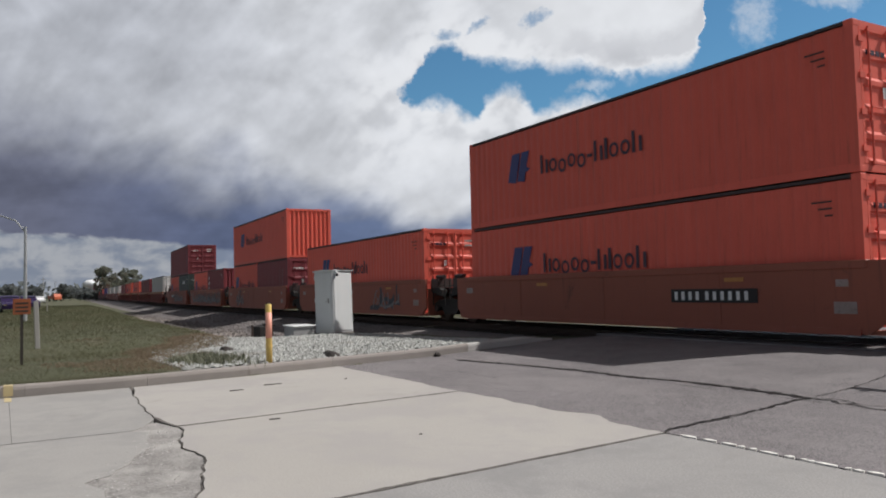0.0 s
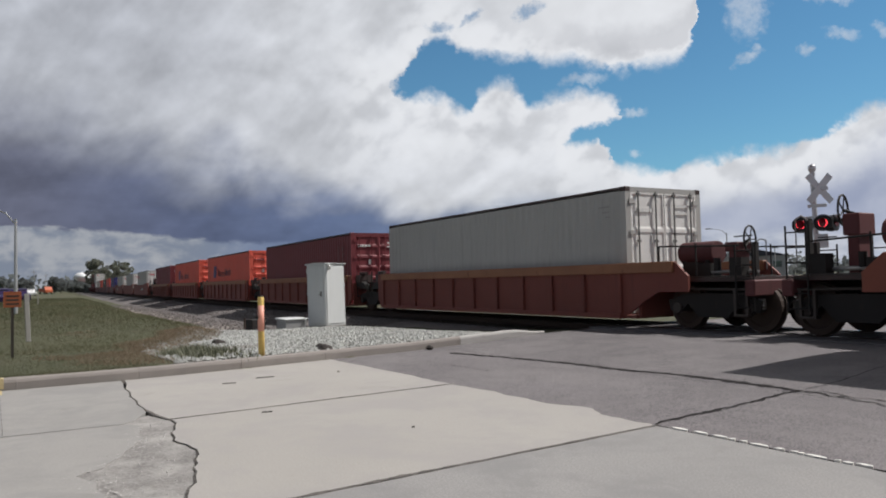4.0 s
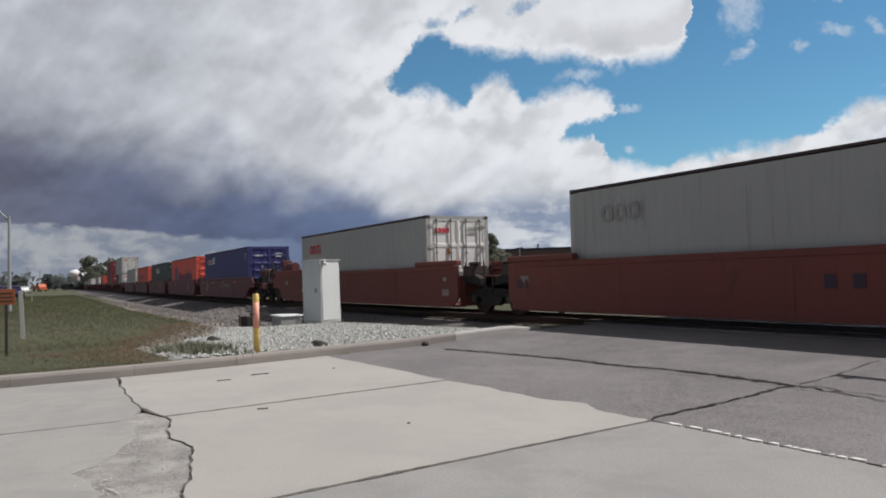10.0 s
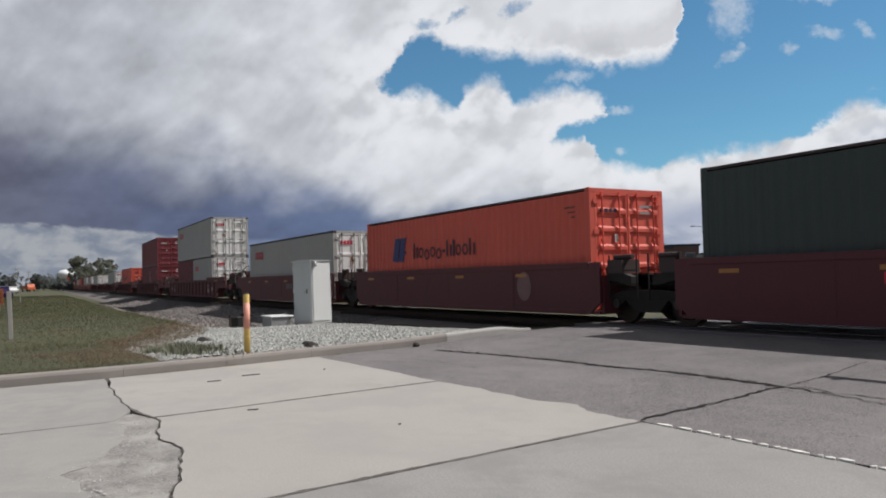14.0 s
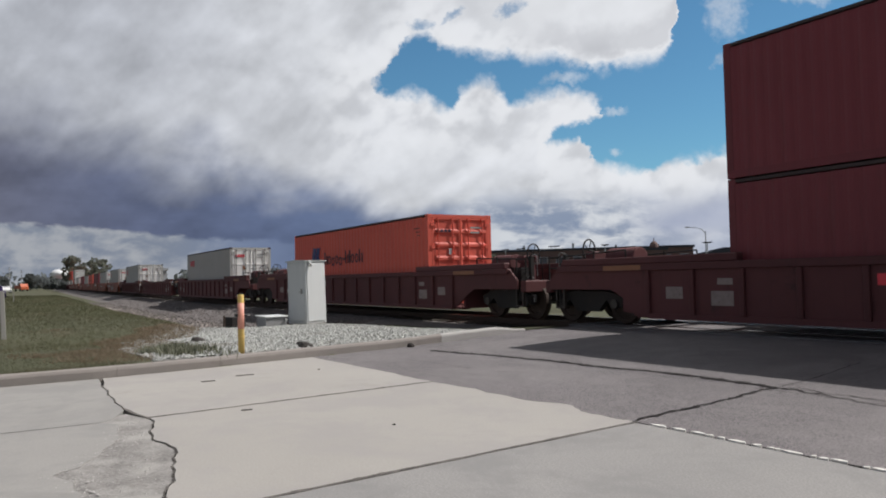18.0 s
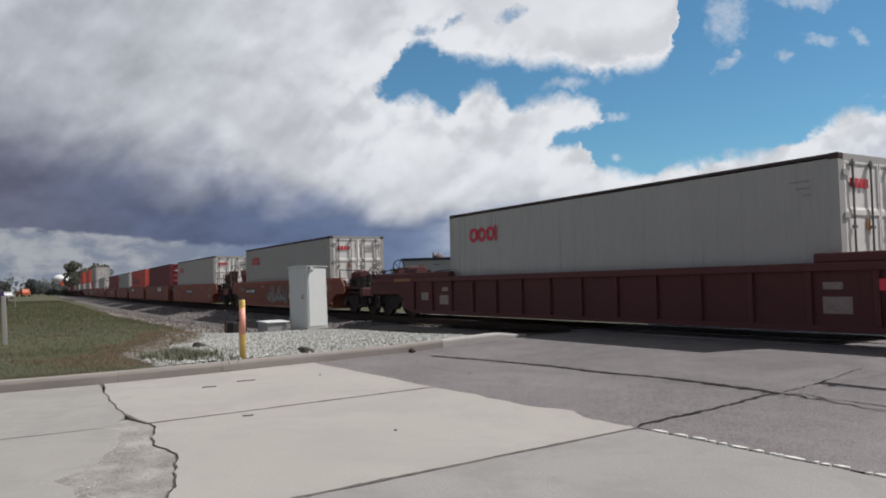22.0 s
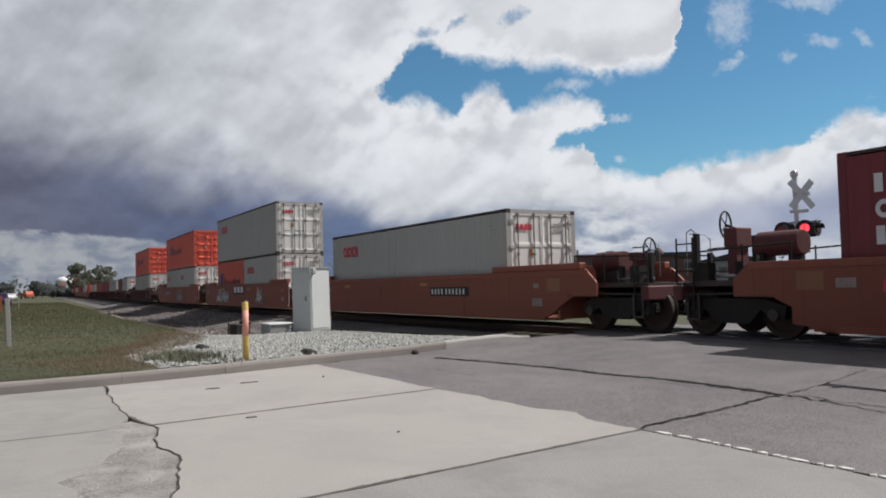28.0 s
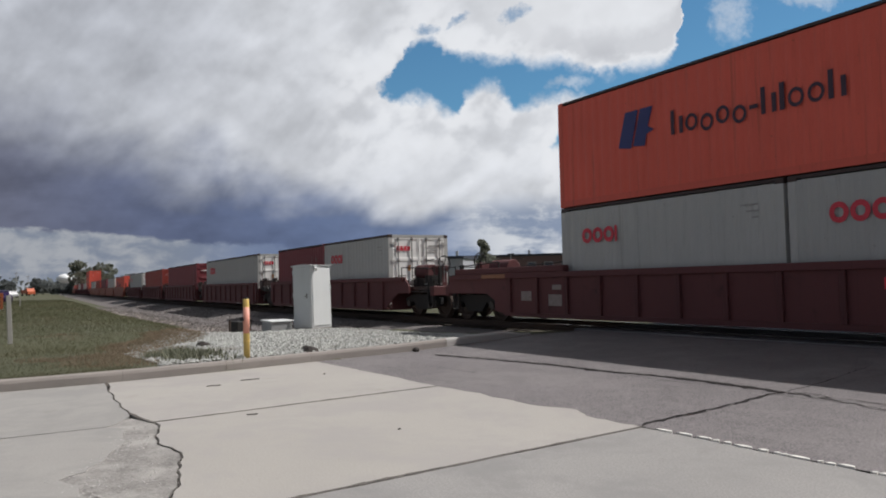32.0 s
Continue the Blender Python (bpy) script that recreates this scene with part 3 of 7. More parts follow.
def ribbon(bm, pts, width, y, thick=0.004):
    """A flat stroke along points in x, z that lies on an upright face."""
    n = len(pts)
    left, right_ = [], []
    for i, (x, z) in enumerate(pts):
        x0, z0 = pts[max(i - 1, 0)]
        x1, z1 = pts[min(i + 1, n - 1)]
        d = math.hypot(x1 - x0, z1 - z0) or 1.0
        nx, nz = -(z1 - z0) / d * width / 2, (x1 - x0) / d * width / 2
        left.append(bm.verts.new((x + nx, y, z + nz)))
        right_.append(bm.verts.new((x - nx, y, z - nz)))
    for i in range(n - 1):
        bm.faces.new((left[i], left[i + 1], right_[i + 1], right_[i]))
    return bm

# ---- the line of the track ----
TRACK_Y, BEND, BEND_END, RAIL_Z = 13.45, 0.000427, 80.0, 0.15


def bend(x):
    a = min(max(-x, 0.0), BEND_END)
    return BEND * a * a + 2 * BEND * BEND_END * max(-x - BEND_END, 0.0)


def on_track(x, y=0.0, z=0.0):
    """The pose of a thing at x along the line, y to its far side and z over the rail heads."""
    slope = -2 * BEND * min(max(-x, 0.0), BEND_END)
    return Matrix.Translation((x, TRACK_Y + bend(x), RAIL_Z)) @ Matrix.Rotation(math.atan(slope), 4, "Z") @ Matrix.Translation((0, y, z))


def hump(v, lo, hi):
    t = min(max((v - lo) / (hi - lo), 0.0), 1.0)
    return t * t * (3 - 2 * t)


def road_height(y):
    return 0.13 * hump(y, 6.5, 11.0)


KERB_LINE = [(-11.2, -14.0), (-11.3, -4.0), (-11.42, 0.15), (-11.47, 1.5), (-11.70, 3.14), (-12.18, 5.3), (-12.58, 7.4), (-12.72, 9.2), (-12.85, 10.2)]


def kerb_x(y):
    pts = KERB_LINE
    for (xa, ya), (xb, yb) in zip(pts, pts[1:]):
        if y <= yb:
            return xa + (xb - xa) * min(max((y - ya) / (yb - ya), 0.0), 1.0)
    return pts[-1][0]


def ground_height(x, y):
    d = y - TRACK_Y - bend(x)
    side = abs(d)
    edge = x - kerb_x(y)
    meadow = 0.10 * (1 - hump(-x, 13.5, 19.0)) + 0.05 * noise.noise((x * 0.15, y * 0.15, 0.0)) + 0.02 * noise.noise((x * 0.7, y * 0.7, 3.0))
    meadow -= 0.52 * (1 - hump(side, 5.6, 8.6)) * hump(-x, 20.2, 23.5)
    meadow -= 0.10 * (1 - hump(side, 3.2, 5.0))
    if d > 4:
        meadow -= 0.1
    meadow -= 0.25 * hump(side, 14.0, 40.0)
    # the paved lot is cut into the sheet
    lot = hump(edge, -0.28, -0.10) * (1.0 - hump(x, 40.0, 46.0))
    return meadow * (1 - lot) + lot * -0.06


def spread(lo, hi, fine_lo, fine_hi, step, grow=1.35):
    out, v = [], fine_lo
    while v <= fine_hi:
        out.append(v)
        v += step
    s, v = step, fine_lo
    while v > lo:
        s *= grow
        v -= s
        out.insert(0, v)
    s, v = step, out[-1]
    while v < hi:
        s *= grow
        v += s
        out.append(v)
    return out


def make_ground():
    xs, ys = spread(-3200, 3200, -60, 8, 0.4), spread(-3200, 3200, -14, 22, 0.4)
    verts = [(x, y, ground_height(x, y)) for x in xs for y in ys]
    n = len(ys)
    faces = [(i * n + j, (i + 1) * n + j, (i + 1) * n + j + 1, i * n + j + 1) for i in range(len(xs) - 1) for j in range(n - 1)]
    me = bpy.data.meshes.new("ground")
    me.from_pydata(verts, [], faces)
    me.materials.append(SOIL)
    for p in me.polygons:
        p.use_smooth = True
    tagged(new("ground", me), "grassy level ground that reaches the horizon", "ground", kind="structure")


make_ground()


def strip_along(profile, x_from, x_to, step, material, name):
    """A profile in y, z over the rail heads, carried along the bent line."""
    verts, faces, n = [], [], len(profile)
    xs = []
    x = x_from
    while x < x_to:
        xs.append(x)
        x += step if x > -150 else 12.0
    xs.append(x_to)
    for x in xs:
        m = on_track(x)
        verts += [tuple(m @ Vector((0, y, z))) for y, z in profile]
    for i in range(len(xs) - 1):
        for j in range(n - 1):
            faces.append((i * n + j, (i + 1) * n + j, (i + 1) * n + j + 1, i * n + j + 1))
    me = bpy.data.meshes.new(name)
    me.from_pydata(verts, [], faces)
    me.materials.append(material)
    return me


def make_track():
    bed = tagged(new("track_bed", strip_along([(-5.4, -0.84), (-4.4, -0.60), (-2.1, -0.21), (2.1, -0.21), (4.4, -0.60), (7.0, -0.66)], -1100, 700, 4.0, BALLAST, "track_bed")),
                 "grey stone ballast bed under the railway track", "track bed", kind="structure")
    for y in (-0.755, 0.755):
        prof = [(y - 0.07, -0.17), (y - 0.07, -0.155), (y - 0.01, -0.14), (y - 0.01, -0.045), (y - 0.036, -0.035), (y - 0.036, -0.008), (y - 0.03, -0.004)]
        head = [(y - 0.03, -0.004), (y - 0.02, 0.0), (y + 0.02, 0.0), (y + 0.03, -0.004)]
        prof2 = [(2 * y - a, b) for a, b in prof][::-1]
        rail = tagged(new("rail", strip_along(prof + prof2, -1100, 700, 4.0, RAIL_RUST, "rail")), "rusty steel rail on wooden ties", "rail", "rails of the track", "structure")
        part("running_surface", strip_along(head, -1100, 700, 4.0, RAIL_STEEL, "running_surface"), None, rail, "shiny worn top of the rail")
    bm = bmesh.new()
    x = -130.0
    while x < 30:
        if not -13.4 < x < 4.2:
            m = on_track(x)
            vs = [bm.verts.new(m @ Vector((a, b, c))) for a in (-0.11, 0.11) for b in (-1.3, 1.3) for c in (-0.32, -0.172)]
            for f in ((0, 1, 3, 2), (4, 6, 7, 5), (0, 4, 5, 1), (2, 3, 7, 6), (0, 2, 6, 4), (1, 5, 7, 3)):
                bm.faces.new([vs[i] for i in f])
        x += 0.53
    tagged(part("ties", bm, TIE), "dark wooden ties bedded in ballast", "ties", kind="stuff")


make_track()


def sheet(bm, outline, z_of, thick, cut=0.6):
    """A paving piece: an outline in x, y with a level or sloping top."""
    top = [bm.verts.new((x, y, z_of(x, y))) for x, y in outline]
    low = [bm.verts.new((x, y, z_of(x, y) - thick)) for x, y in outline]
    n = len(outline)
    bm.faces.new(top)
    for i in range(n):
        bm.faces.new((top[i], low[i], low[(i + 1) % n], top[(i + 1) % n]))
    bmesh.ops.recalc_face_normals(bm, faces=bm.faces[:])
    return bm


def wobble(p, q, amp, seed, step=0.25):
    """Points from p towards q with an uneven run between."""
    d = math.hypot(q[0] - p[0], q[1] - p[1])
    n = max(2, int(d / step))
    nx, ny = -(q[1] - p[1]) / d, (q[0] - p[0]) / d
    out = []
    for i in range(n):
        t = i / n
        k = amp * (noise.noise((seed * 7.3, i * 0.45, 0)) + 0.5 * noise.noise((seed * 3.1, i * 1.7, 5))) * min(1, 4 * t, 4 * (1 - t))
        out.append((p[0] + (q[0] - p[0]) * t + nx * k, p[1] + (q[1] - p[1]) * t + ny * k))
    return out


def make_lot():
    """The concrete apron: slabs with open joints, a wandering crack and a broken patch."""
    lot = thing("pavement", "sunlit weathered concrete apron cut by joints and cracks", "pavement", kind="structure")
    bed = boxed(-11.6, 40, -14, 5.2, -0.055, -0.045)
    part("joint_bed", bed, SEAL, lot, "dark dirt in the open joints")
    g = 0.012

    def slab(corners, seed, rough=0.006, material=CONCRETE, z=0.0, amps=None, label=""):
        pts = []
        n = len(corners)
        for i in range(n):
            amp = (amps or {}).get(i, rough)
            pts += wobble(corners[i], corners[(i + 1) % n], amp, seed + i)
        part("slab", sheet(bmesh.new(), pts, lambda x, y: z, 0.045), material, lot, label)

    k = kerb_x
    # row beside the kerb, then two rows towards the eye and one behind it
    crack_a = [(-11.0, 1.56), (-10.5, 1.47), (-10.14, 1.48), (-9.7, 1.42), (-9.33, 1.43), (-9.0, 1.39), (-8.71, 1.41), (-8.4, 1.39), (-8.15, 1.42), (-7.84, 1.46)]
    crack_b = [(-7.77, 1.50), (-7.58, 1.51), (-7.39, 1.46), (-7.22, 1.43), (-7.09, 1.37), (-6.88, 1.36), (-6.71, 1.32), (-6.58, 1.34), (-6.46, 1.38), (-6.34, 1.38), (-6.24, 1.40), (-6.05, 1.37), (-5.89, 1.31), (-5.74, 1.29), (-5.63, 1.24), (-5.5, 1.23), (-5.37, 1.19), (-5.2, 1.16), (-5.08, 1.09), (-4.88, 1.03), (-4.7, 1.01), (-4.42, 0.96)]

    def piece(pts, name="slab", material=CONCRETE, z=0.0, label=""):
        part(name, sheet(bmesh.new(), pts, lambda x, y: z, 0.045), material, lot, label)

    edge_y = lambda x: 4.95 + 0.07 * noise.noise((x * 0.9, 0, 1)) + 0.05 * noise.noise((x * 3.1, 0, 2)) + 0.04 * noise.noise((x * 9.0, 0, 4)) + 0.15 * math.exp(-((x + 5.8) / 0.22) ** 2)
    far_edge = lambda x0, x1: [(x0 + (x1 - x0) * i / 40, edge_y(x0 + (x1 - x0) * i / 40)) for i in range(41)]
    joint1 = lambda y: -7.78 - 0.095 * (y - 1.45) + 0.012 * noise.noise((y * 2.0, 0, 8))
    joint2 = lambda y: -4.46 - 0.08 * (y - 1.69) + 0.018 * noise.noise((y * 2.5, 0, 9))
    run = lambda fn, y0, y1, off, n=14: [(fn(y0 + (y1 - y0) * i / n) + off, y0 + (y1 - y0) * i / n) for i in range(n + 1)]
    # slab A: between kerb and first joint
    piece([(k(1.6) + 0.02, 1.60)] + [(x, y + 0.006) for x, y in crack_a] + run(joint1, 1.55, 5.0, -0.012)[1:] + far_edge(joint1(5.0) - 0.02, k(4.9) + 0.02)
          + [(k(y) + 0.02, y) for y in (4.2, 3.4, 2.6)])
    # slab B: between the joints
    piece([(x, y + 0.009) for x, y in crack_b[:-1]] + [(joint2(1.0) - 0.024, 1.0)] + run(joint2, 1.2, 4.96, -0.024)[1:]
          + far_edge(joint2(4.96) - 0.03, joint1(5.0) + 0.01) + run(joint1, 4.9, 1.55, 0.012)[:-1])
    # slab C: right of the second joint, up to the chipped white edge
    piece([(joint2(0.95) + 0.022, 0.93), (-1.1, 0.93), (-1.1, 4.93)] + [(-1.1 - 3.5 * i / 30, 4.93 + 0.02 * noise.noise((i * 0.6, 3, 3))) for i in range(1, 30)]
          + run(joint2, 4.92, 1.1, 0.022), material=CONCRETE_WORN)
    # near rows; the long joint between them runs on towards the kerb
    piece([(k(0.1) + 0.02, 0.083)] + [(-7.84, 0.083), (-7.83, 0.55), (-7.82, 1.07), (-7.95, 1.20)] + [(x, y - 0.014) for x, y in crack_a[7:0:-1]] + [(-11.0, 1.52), (k(1.55) + 0.02, 1.55)], material=CONCRETE_GREY)
    ragged = [(-7.62, 1.20), (-7.44, 1.17), (-7.2, 1.12), (-6.95, 1.10), (-6.73, 1.02), (-6.55, 0.92), (-6.32, 0.85), (-6.15, 0.74), (-6.01, 0.69), (-5.95, 0.58), (-5.86, 0.50), (-5.7, 0.56), (-5.6, 0.60), (-5.4, 0.58), (-5.19, 0.61), (-4.9, 0.50), (-4.52, 0.45)]
    piece([(-7.80, -3.4), (-6.0, -3.4), (-4.55, -3.4)] + ragged[::-1] + [(-7.79, 1.07), (-7.80, 0.5)], material=CONCRETE_GREY)
    piece([(k(-3.4) + 0.02, -3.4), (-7.825, -3.4), (-7.835, 0.079), (k(0.08) + 0.02, 0.079)], material=CONCRETE_GREY)
    piece([(-4.5, -3.4), (-1.13, -3.4), (-1.13, 0.90), (-4.40, 0.90)], material=CONCRETE_WORN)
    # the broken patch between the near slabs
    piece([(-8.2, 1.36), (-7.9, 0.95), (-7.5, 0.95), (-6.6, 0.75), (-6.1, 0.40), (-5.5, 0.40), (-5.0, 0.35), (-4.52, 0.30), (-4.44, 0.92)]
          + [(x, y - 0.010) for x, y in crack_b[-2::-1]], "broken_patch", ROUGH_CONCRETE, -0.007, "crumbling grey patch of broken concrete")
    # loose crumbs on the patch and its ragged rim
    rnd = random.Random(17)
    bm = bmesh.new()
    for _ in range(170):
        t = rnd.random()
        x = -7.7 + 3.0 * t
        y = 1.42 - 0.13 * (x + 7.7) - rnd.random() ** 0.8 * (0.18 + 0.62 * min(1.0, t * 1.6)) + rnd.uniform(-0.02, 0.05)
        q = rnd.uniform(0.004, 0.013)
        c = Vector((x, y, -0.008))
        vs = [bm.verts.new(c + Vector((q * math.cos(w) * rnd.uniform(0.7, 1.3), q * math.sin(w) * rnd.uniform(0.7, 1.3), 0))) for w in (0, 1.3, 2.6, 3.9, 5.2)]
        tip = bm.verts.new(c + Vector((0, 0, q * rnd.uniform(0.7, 1.2))))
        for i in range(5):
            bm.faces.new((vs[i], vs[(i + 1) % 5], tip))
    for k in range(170):
        u = rnd.random() * (len(ragged) - 1.01)
        (x0, y0), (x1, y1) = ragged[int(u)], ragged[int(u) + 1]
        f = u - int(u)
        c = Vector((x0 + (x1 - x0) * f + rnd.gauss(0, 0.05), y0 + (y1 - y0) * f + rnd.gauss(0.02, 0.06), 0.001))
        q = 0.004 + 0.014 * rnd.random() ** 2
        vs = [bm.verts.new(c + Vector((q * math.cos(w) * rnd.uniform(0.6, 1.4), q * math.sin(w) * rnd.uniform(0.6, 1.4), 0))) for w in (0, 1.3, 2.6, 3.9, 5.2)]
        tip = bm.verts.new(c + Vector((0, 0, q * 0.4)))
        for i in range(5):
            bm.faces.new((vs[i], vs[(i + 1) % 5], tip))
    tagged(part("crumbs", bm, KERB_PALE, lot), "pale loose crumbs of broken concrete", kind="stuff")
    # slabs about and behind the eye
    for i, x0 in enumerate((-1.07, 2.45, 5.97, 9.5)):
        for j, (y0, y1) in enumerate(((-10.5, -7.0), (-6.98, -3.42), (-3.38, 1.27), (1.30, 4.93))):
            slab([(x0, y0), (x0 + 3.48, y0), (x0 + 3.48, y1), (x0, y1)], 40 + i * 5 + j)
    for x0, x1 in ((-11.2, -8.1), (-8.08, -4.58), (-4.55, -1.1)):
        slab([(x0, -10.5), (x1, -10.5), (x1, -7.0), (x0, -7.0)], int(70 - x0))
        slab([(x0, -6.98), (x1, -6.98), (x1, -3.43), (x0, -3.43)], int(90 - x0))
    # chipped pale edge along the seam with the asphalt
    bm = bmesh.new()
    x = -4.55
    while x < 0.5:
        ln = random.choice((0.04, 0.06, 0.09, 0.14)) * random.uniform(0.8, 1.3)
        y = 4.955 + random.uniform(-0.02, 0.02)
        pts = [(x, y - 0.012), (x + ln * 0.5, y - 0.022), (x + ln, y - 0.010), (x + ln * 0.9, y + 0.016), (x + ln * 0.4, y + 0.024), (x + 0.02, y + 0.014)]
        sheet(bm, pts, lambda a, b: 0.012, 0.02)
        x += ln + random.choice((0.01, 0.02, 0.05, 0.12))
    part("pale_edge", bm, LINE_WHITE, lot, "chipped white edge of the slab")
    # the wandering crack itself, of uneven width
    bm = bmesh.new()
    line = [(x, y - 0.004) for x, y in crack_a + crack_b]
    pts = []
    for p, q in zip(line, line[1:]):
        pts += wobble(p, q, 0.02, 83, 0.05)
    pts.append(line[-1])
    last = None
    for i, (x, y) in enumerate(pts):
        wi = 0.002 + 0.011 * abs(noise.noise((i * 0.27, 4.0, 7)))
        now = (bm.verts.new((x, y - wi, 0.0035)), bm.verts.new((x, y + wi, 0.0035)))
        if last:
            bm.faces.new((last[0], now[0], now[1], last[1]))
        last = now
    tagged(part("crack", bm, JOINT_DIRT, lot, "dark wandering crack"), kind="stuff")
    # dirt that has filled the narrow joints
    for sd, (line, w) in enumerate((([(-7.79, 1.50), (-7.85, 2.3), (-7.95, 3.2), (-8.03, 4.1), (-8.11, 4.95)], 0.055), ([(-8.5, 1.40), (-8.1, 1.43), (-7.8, 1.49)], 0.05), ([(joint2(1.0 + 0.5 * i), 1.0 + 0.5 * i) for i in range(8)] + [(joint2(4.96), 4.96)], 0.062))):
        bm = bmesh.new()
        pts = []
        for p, q in zip(line, line[1:]):
            pts += wobble(p, q, 0.012, sd + 61, 0.06)
        pts.append(line[-1])
        for i in range(len(pts) - 1):
            (x0, y0), (x1, y1) = pts[i], pts[i + 1]
            d = math.hypot(x1 - x0, y1 - y0)
            wi = w * (0.4 + 1.1 * abs(noise.noise((i * 0.31, sd, 7))))
            nx, ny = -(y1 - y0) / d * wi / 2, (x1 - x0) / d * wi / 2
            bm.faces.new([bm.verts.new(c) for c in ((x0 - nx, y0 - ny, 0.004), (x1 - nx, y1 - ny, 0.004), (x1 + nx, y1 + ny, 0.004), (x0 + nx, y0 + ny, 0.004))])
        tagged(part("joint_filling", bm, JOINT_DIRT, lot, "dark dirt filling a joint"), kind="stuff")
    # small chips and scraps lying on the slabs
    for x, y, ln, a in ((-10.09, 2.60, 0.24, 0.35), (-10.39, 3.15, 0.30, 0.35), (-7.58, 2.35, 0.16, 0.3), (-10.29, 4.32, 0.06, 0.1), (-5.95, 3.2, 0.05, 0.3)):
        bm = bmesh.new()
        pts = wobble((x, y), (x + ln * math.cos(a + 1.2), y + ln * math.sin(a + 1.2)), 0.02, int(x * 9), 0.05)
        for p, q in zip(pts, pts[1:]):
            rod(bm, (*p, 0.005), (*q, 0.005), 0.007, 5)
        tagged(part("twig", bm, WOOD_DARK), "small dark scrap lying on the concrete", "scrap", "scraps on the concrete")


make_lot()


def make_road():
    """The asphalt of the crossing: patches with sealed seams, rising to the rails."""
    road = thing("road", "grey patched asphalt of the level crossing", "road", kind="structure")
    top = lambda x, y: road_height(y) - 0.004

    def patch(x0, x1, y0, y1, seed, zo=0.0):
        bm = bmesh.new()
        nx, ny = max(2, int((x1 - x0) / 0.5)), max(2, int((y1 - y0) / 0.35))
        def pt(i, j):
            x, y = x0 + (x1 - x0) * i / nx, y0 + (y1 - y0) * j / ny
            e = 0.015 * noise.noise((x * 0.5, y * 0.5, seed))
            return (x + 0.01 * noise.noise((x, y * 3, seed)), y + 0.02 * noise.noise((x * 1.3, y, seed + 3)), top(x, y) + zo + e * 0.3)
        g = [[bm.verts.new(pt(i, j)) for j in range(ny + 1)] for i in range(nx + 1)]
        for i in range(nx):
            for j in range(ny):
                bm.faces.new((g[i][j], g[i + 1][j], g[i + 1][j + 1], g[i][j + 1]))
        part("asphalt_patch", bm, ASPHALT, road)

    part("seam_bed", sheet(bmesh.new(), [(-12.9, 8.9), (-12.4, 4.7), (8, 4.7), (8, 8.9)], lambda x, y: -0.03, 0.02), SEAL, road, "dark sealed seams in the asphalt")
    # bands parallel to the track; the first ends at the apron's ragged edge
    for x0, x1 in ((-12.55, -4.90), (-4.90, 3.0), (3.0, 16.0)):
        patch(x0, x1, 4.86 if x0 < -5 else 4.97, 7.35, 3 + x0)
        patch(x0 - (0.3 if x0 < -5 else 0), x1, 7.35, 11.9, 13 + x0)
    # crossing surface between and beside the rails
    for y0, y1 in ((11.9, 12.62), (12.78, 14.12), (14.28, 15.4)):
        for i in range(7):
            x0 = -13.4 + i * 2.5
            part("crossing_panel", bevelled(boxed(x0 + 0.01, x0 + 2.49, y0 + 0.01, y1 - 0.01, 0.0, 0.142), 0.01, 1), ASPHALT, road)
    for x0, x1 in ((-13.2, 16.0),):
        patch(x0, x1, 15.4, 60.0, 53 + x0)
    # wandering crack filler over the long seam
    bm = bmesh.new()
    runs = (([(-11.55, 7.0), (-10.0, 7.25), (-8.78, 7.40), (-7.61, 7.43), (-6.76, 7.56), (-5.9, 7.55), (-5.06, 7.48)], 0.16), ([(-5.06, 7.5), (-4.42, 7.38), (-3.98, 7.26), (-2.0, 7.0)], 0.05),
            ([(-5.0, 7.58), (-4.2, 7.50), (-2.5, 7.3)], 0.035), ([(-4.76, 4.98), (-4.84, 5.39), (-4.93, 6.23), (-5.08, 7.14), (-5.06, 7.5)], 0.075),
            ([(-5.06, 7.5), (-5.11, 8.32), (-5.31, 9.62)], 0.03), ([(-10.6, 5.95), (-9.6, 6.05), (-8.9, 6.02)], 0.018), ([(-11.5, 7.12), (-9.5, 7.42), (-8.2, 7.55)], 0.02))
    for sd, (line, w) in enumerate(runs):
        pts = []
        for p, q in zip(line, line[1:]):
            pts += wobble(p, q, 0.085, sd + 3, 0.06)
        pts.append(line[-1])
        for i in range(len(pts) - 1):
            (x0, y0), (x1, y1) = pts[i], pts[i + 1]
            d = math.hypot(x1 - x0, y1 - y0)
            wi = w * (0.30 + 1.25 * abs(noise.noise((i * 0.37, sd, 0))))
            nx, ny = -(y1 - y0) / d * wi / 2, (x1 - x0) / d * wi / 2
            z = lambda y: road_height(y) + 0.004
            bm.faces.new([bm.verts.new(c) for c in ((x0 - nx, y0 - ny, z(y0)), (x1 - nx, y1 - ny, z(y1)), (x1 + nx, y1 + ny, z(y1)), (x0 + nx, y0 + ny, z(y0)))])
    part("crack_filler", bm, SEAL, road, "wandering black crack filler")


make_road()


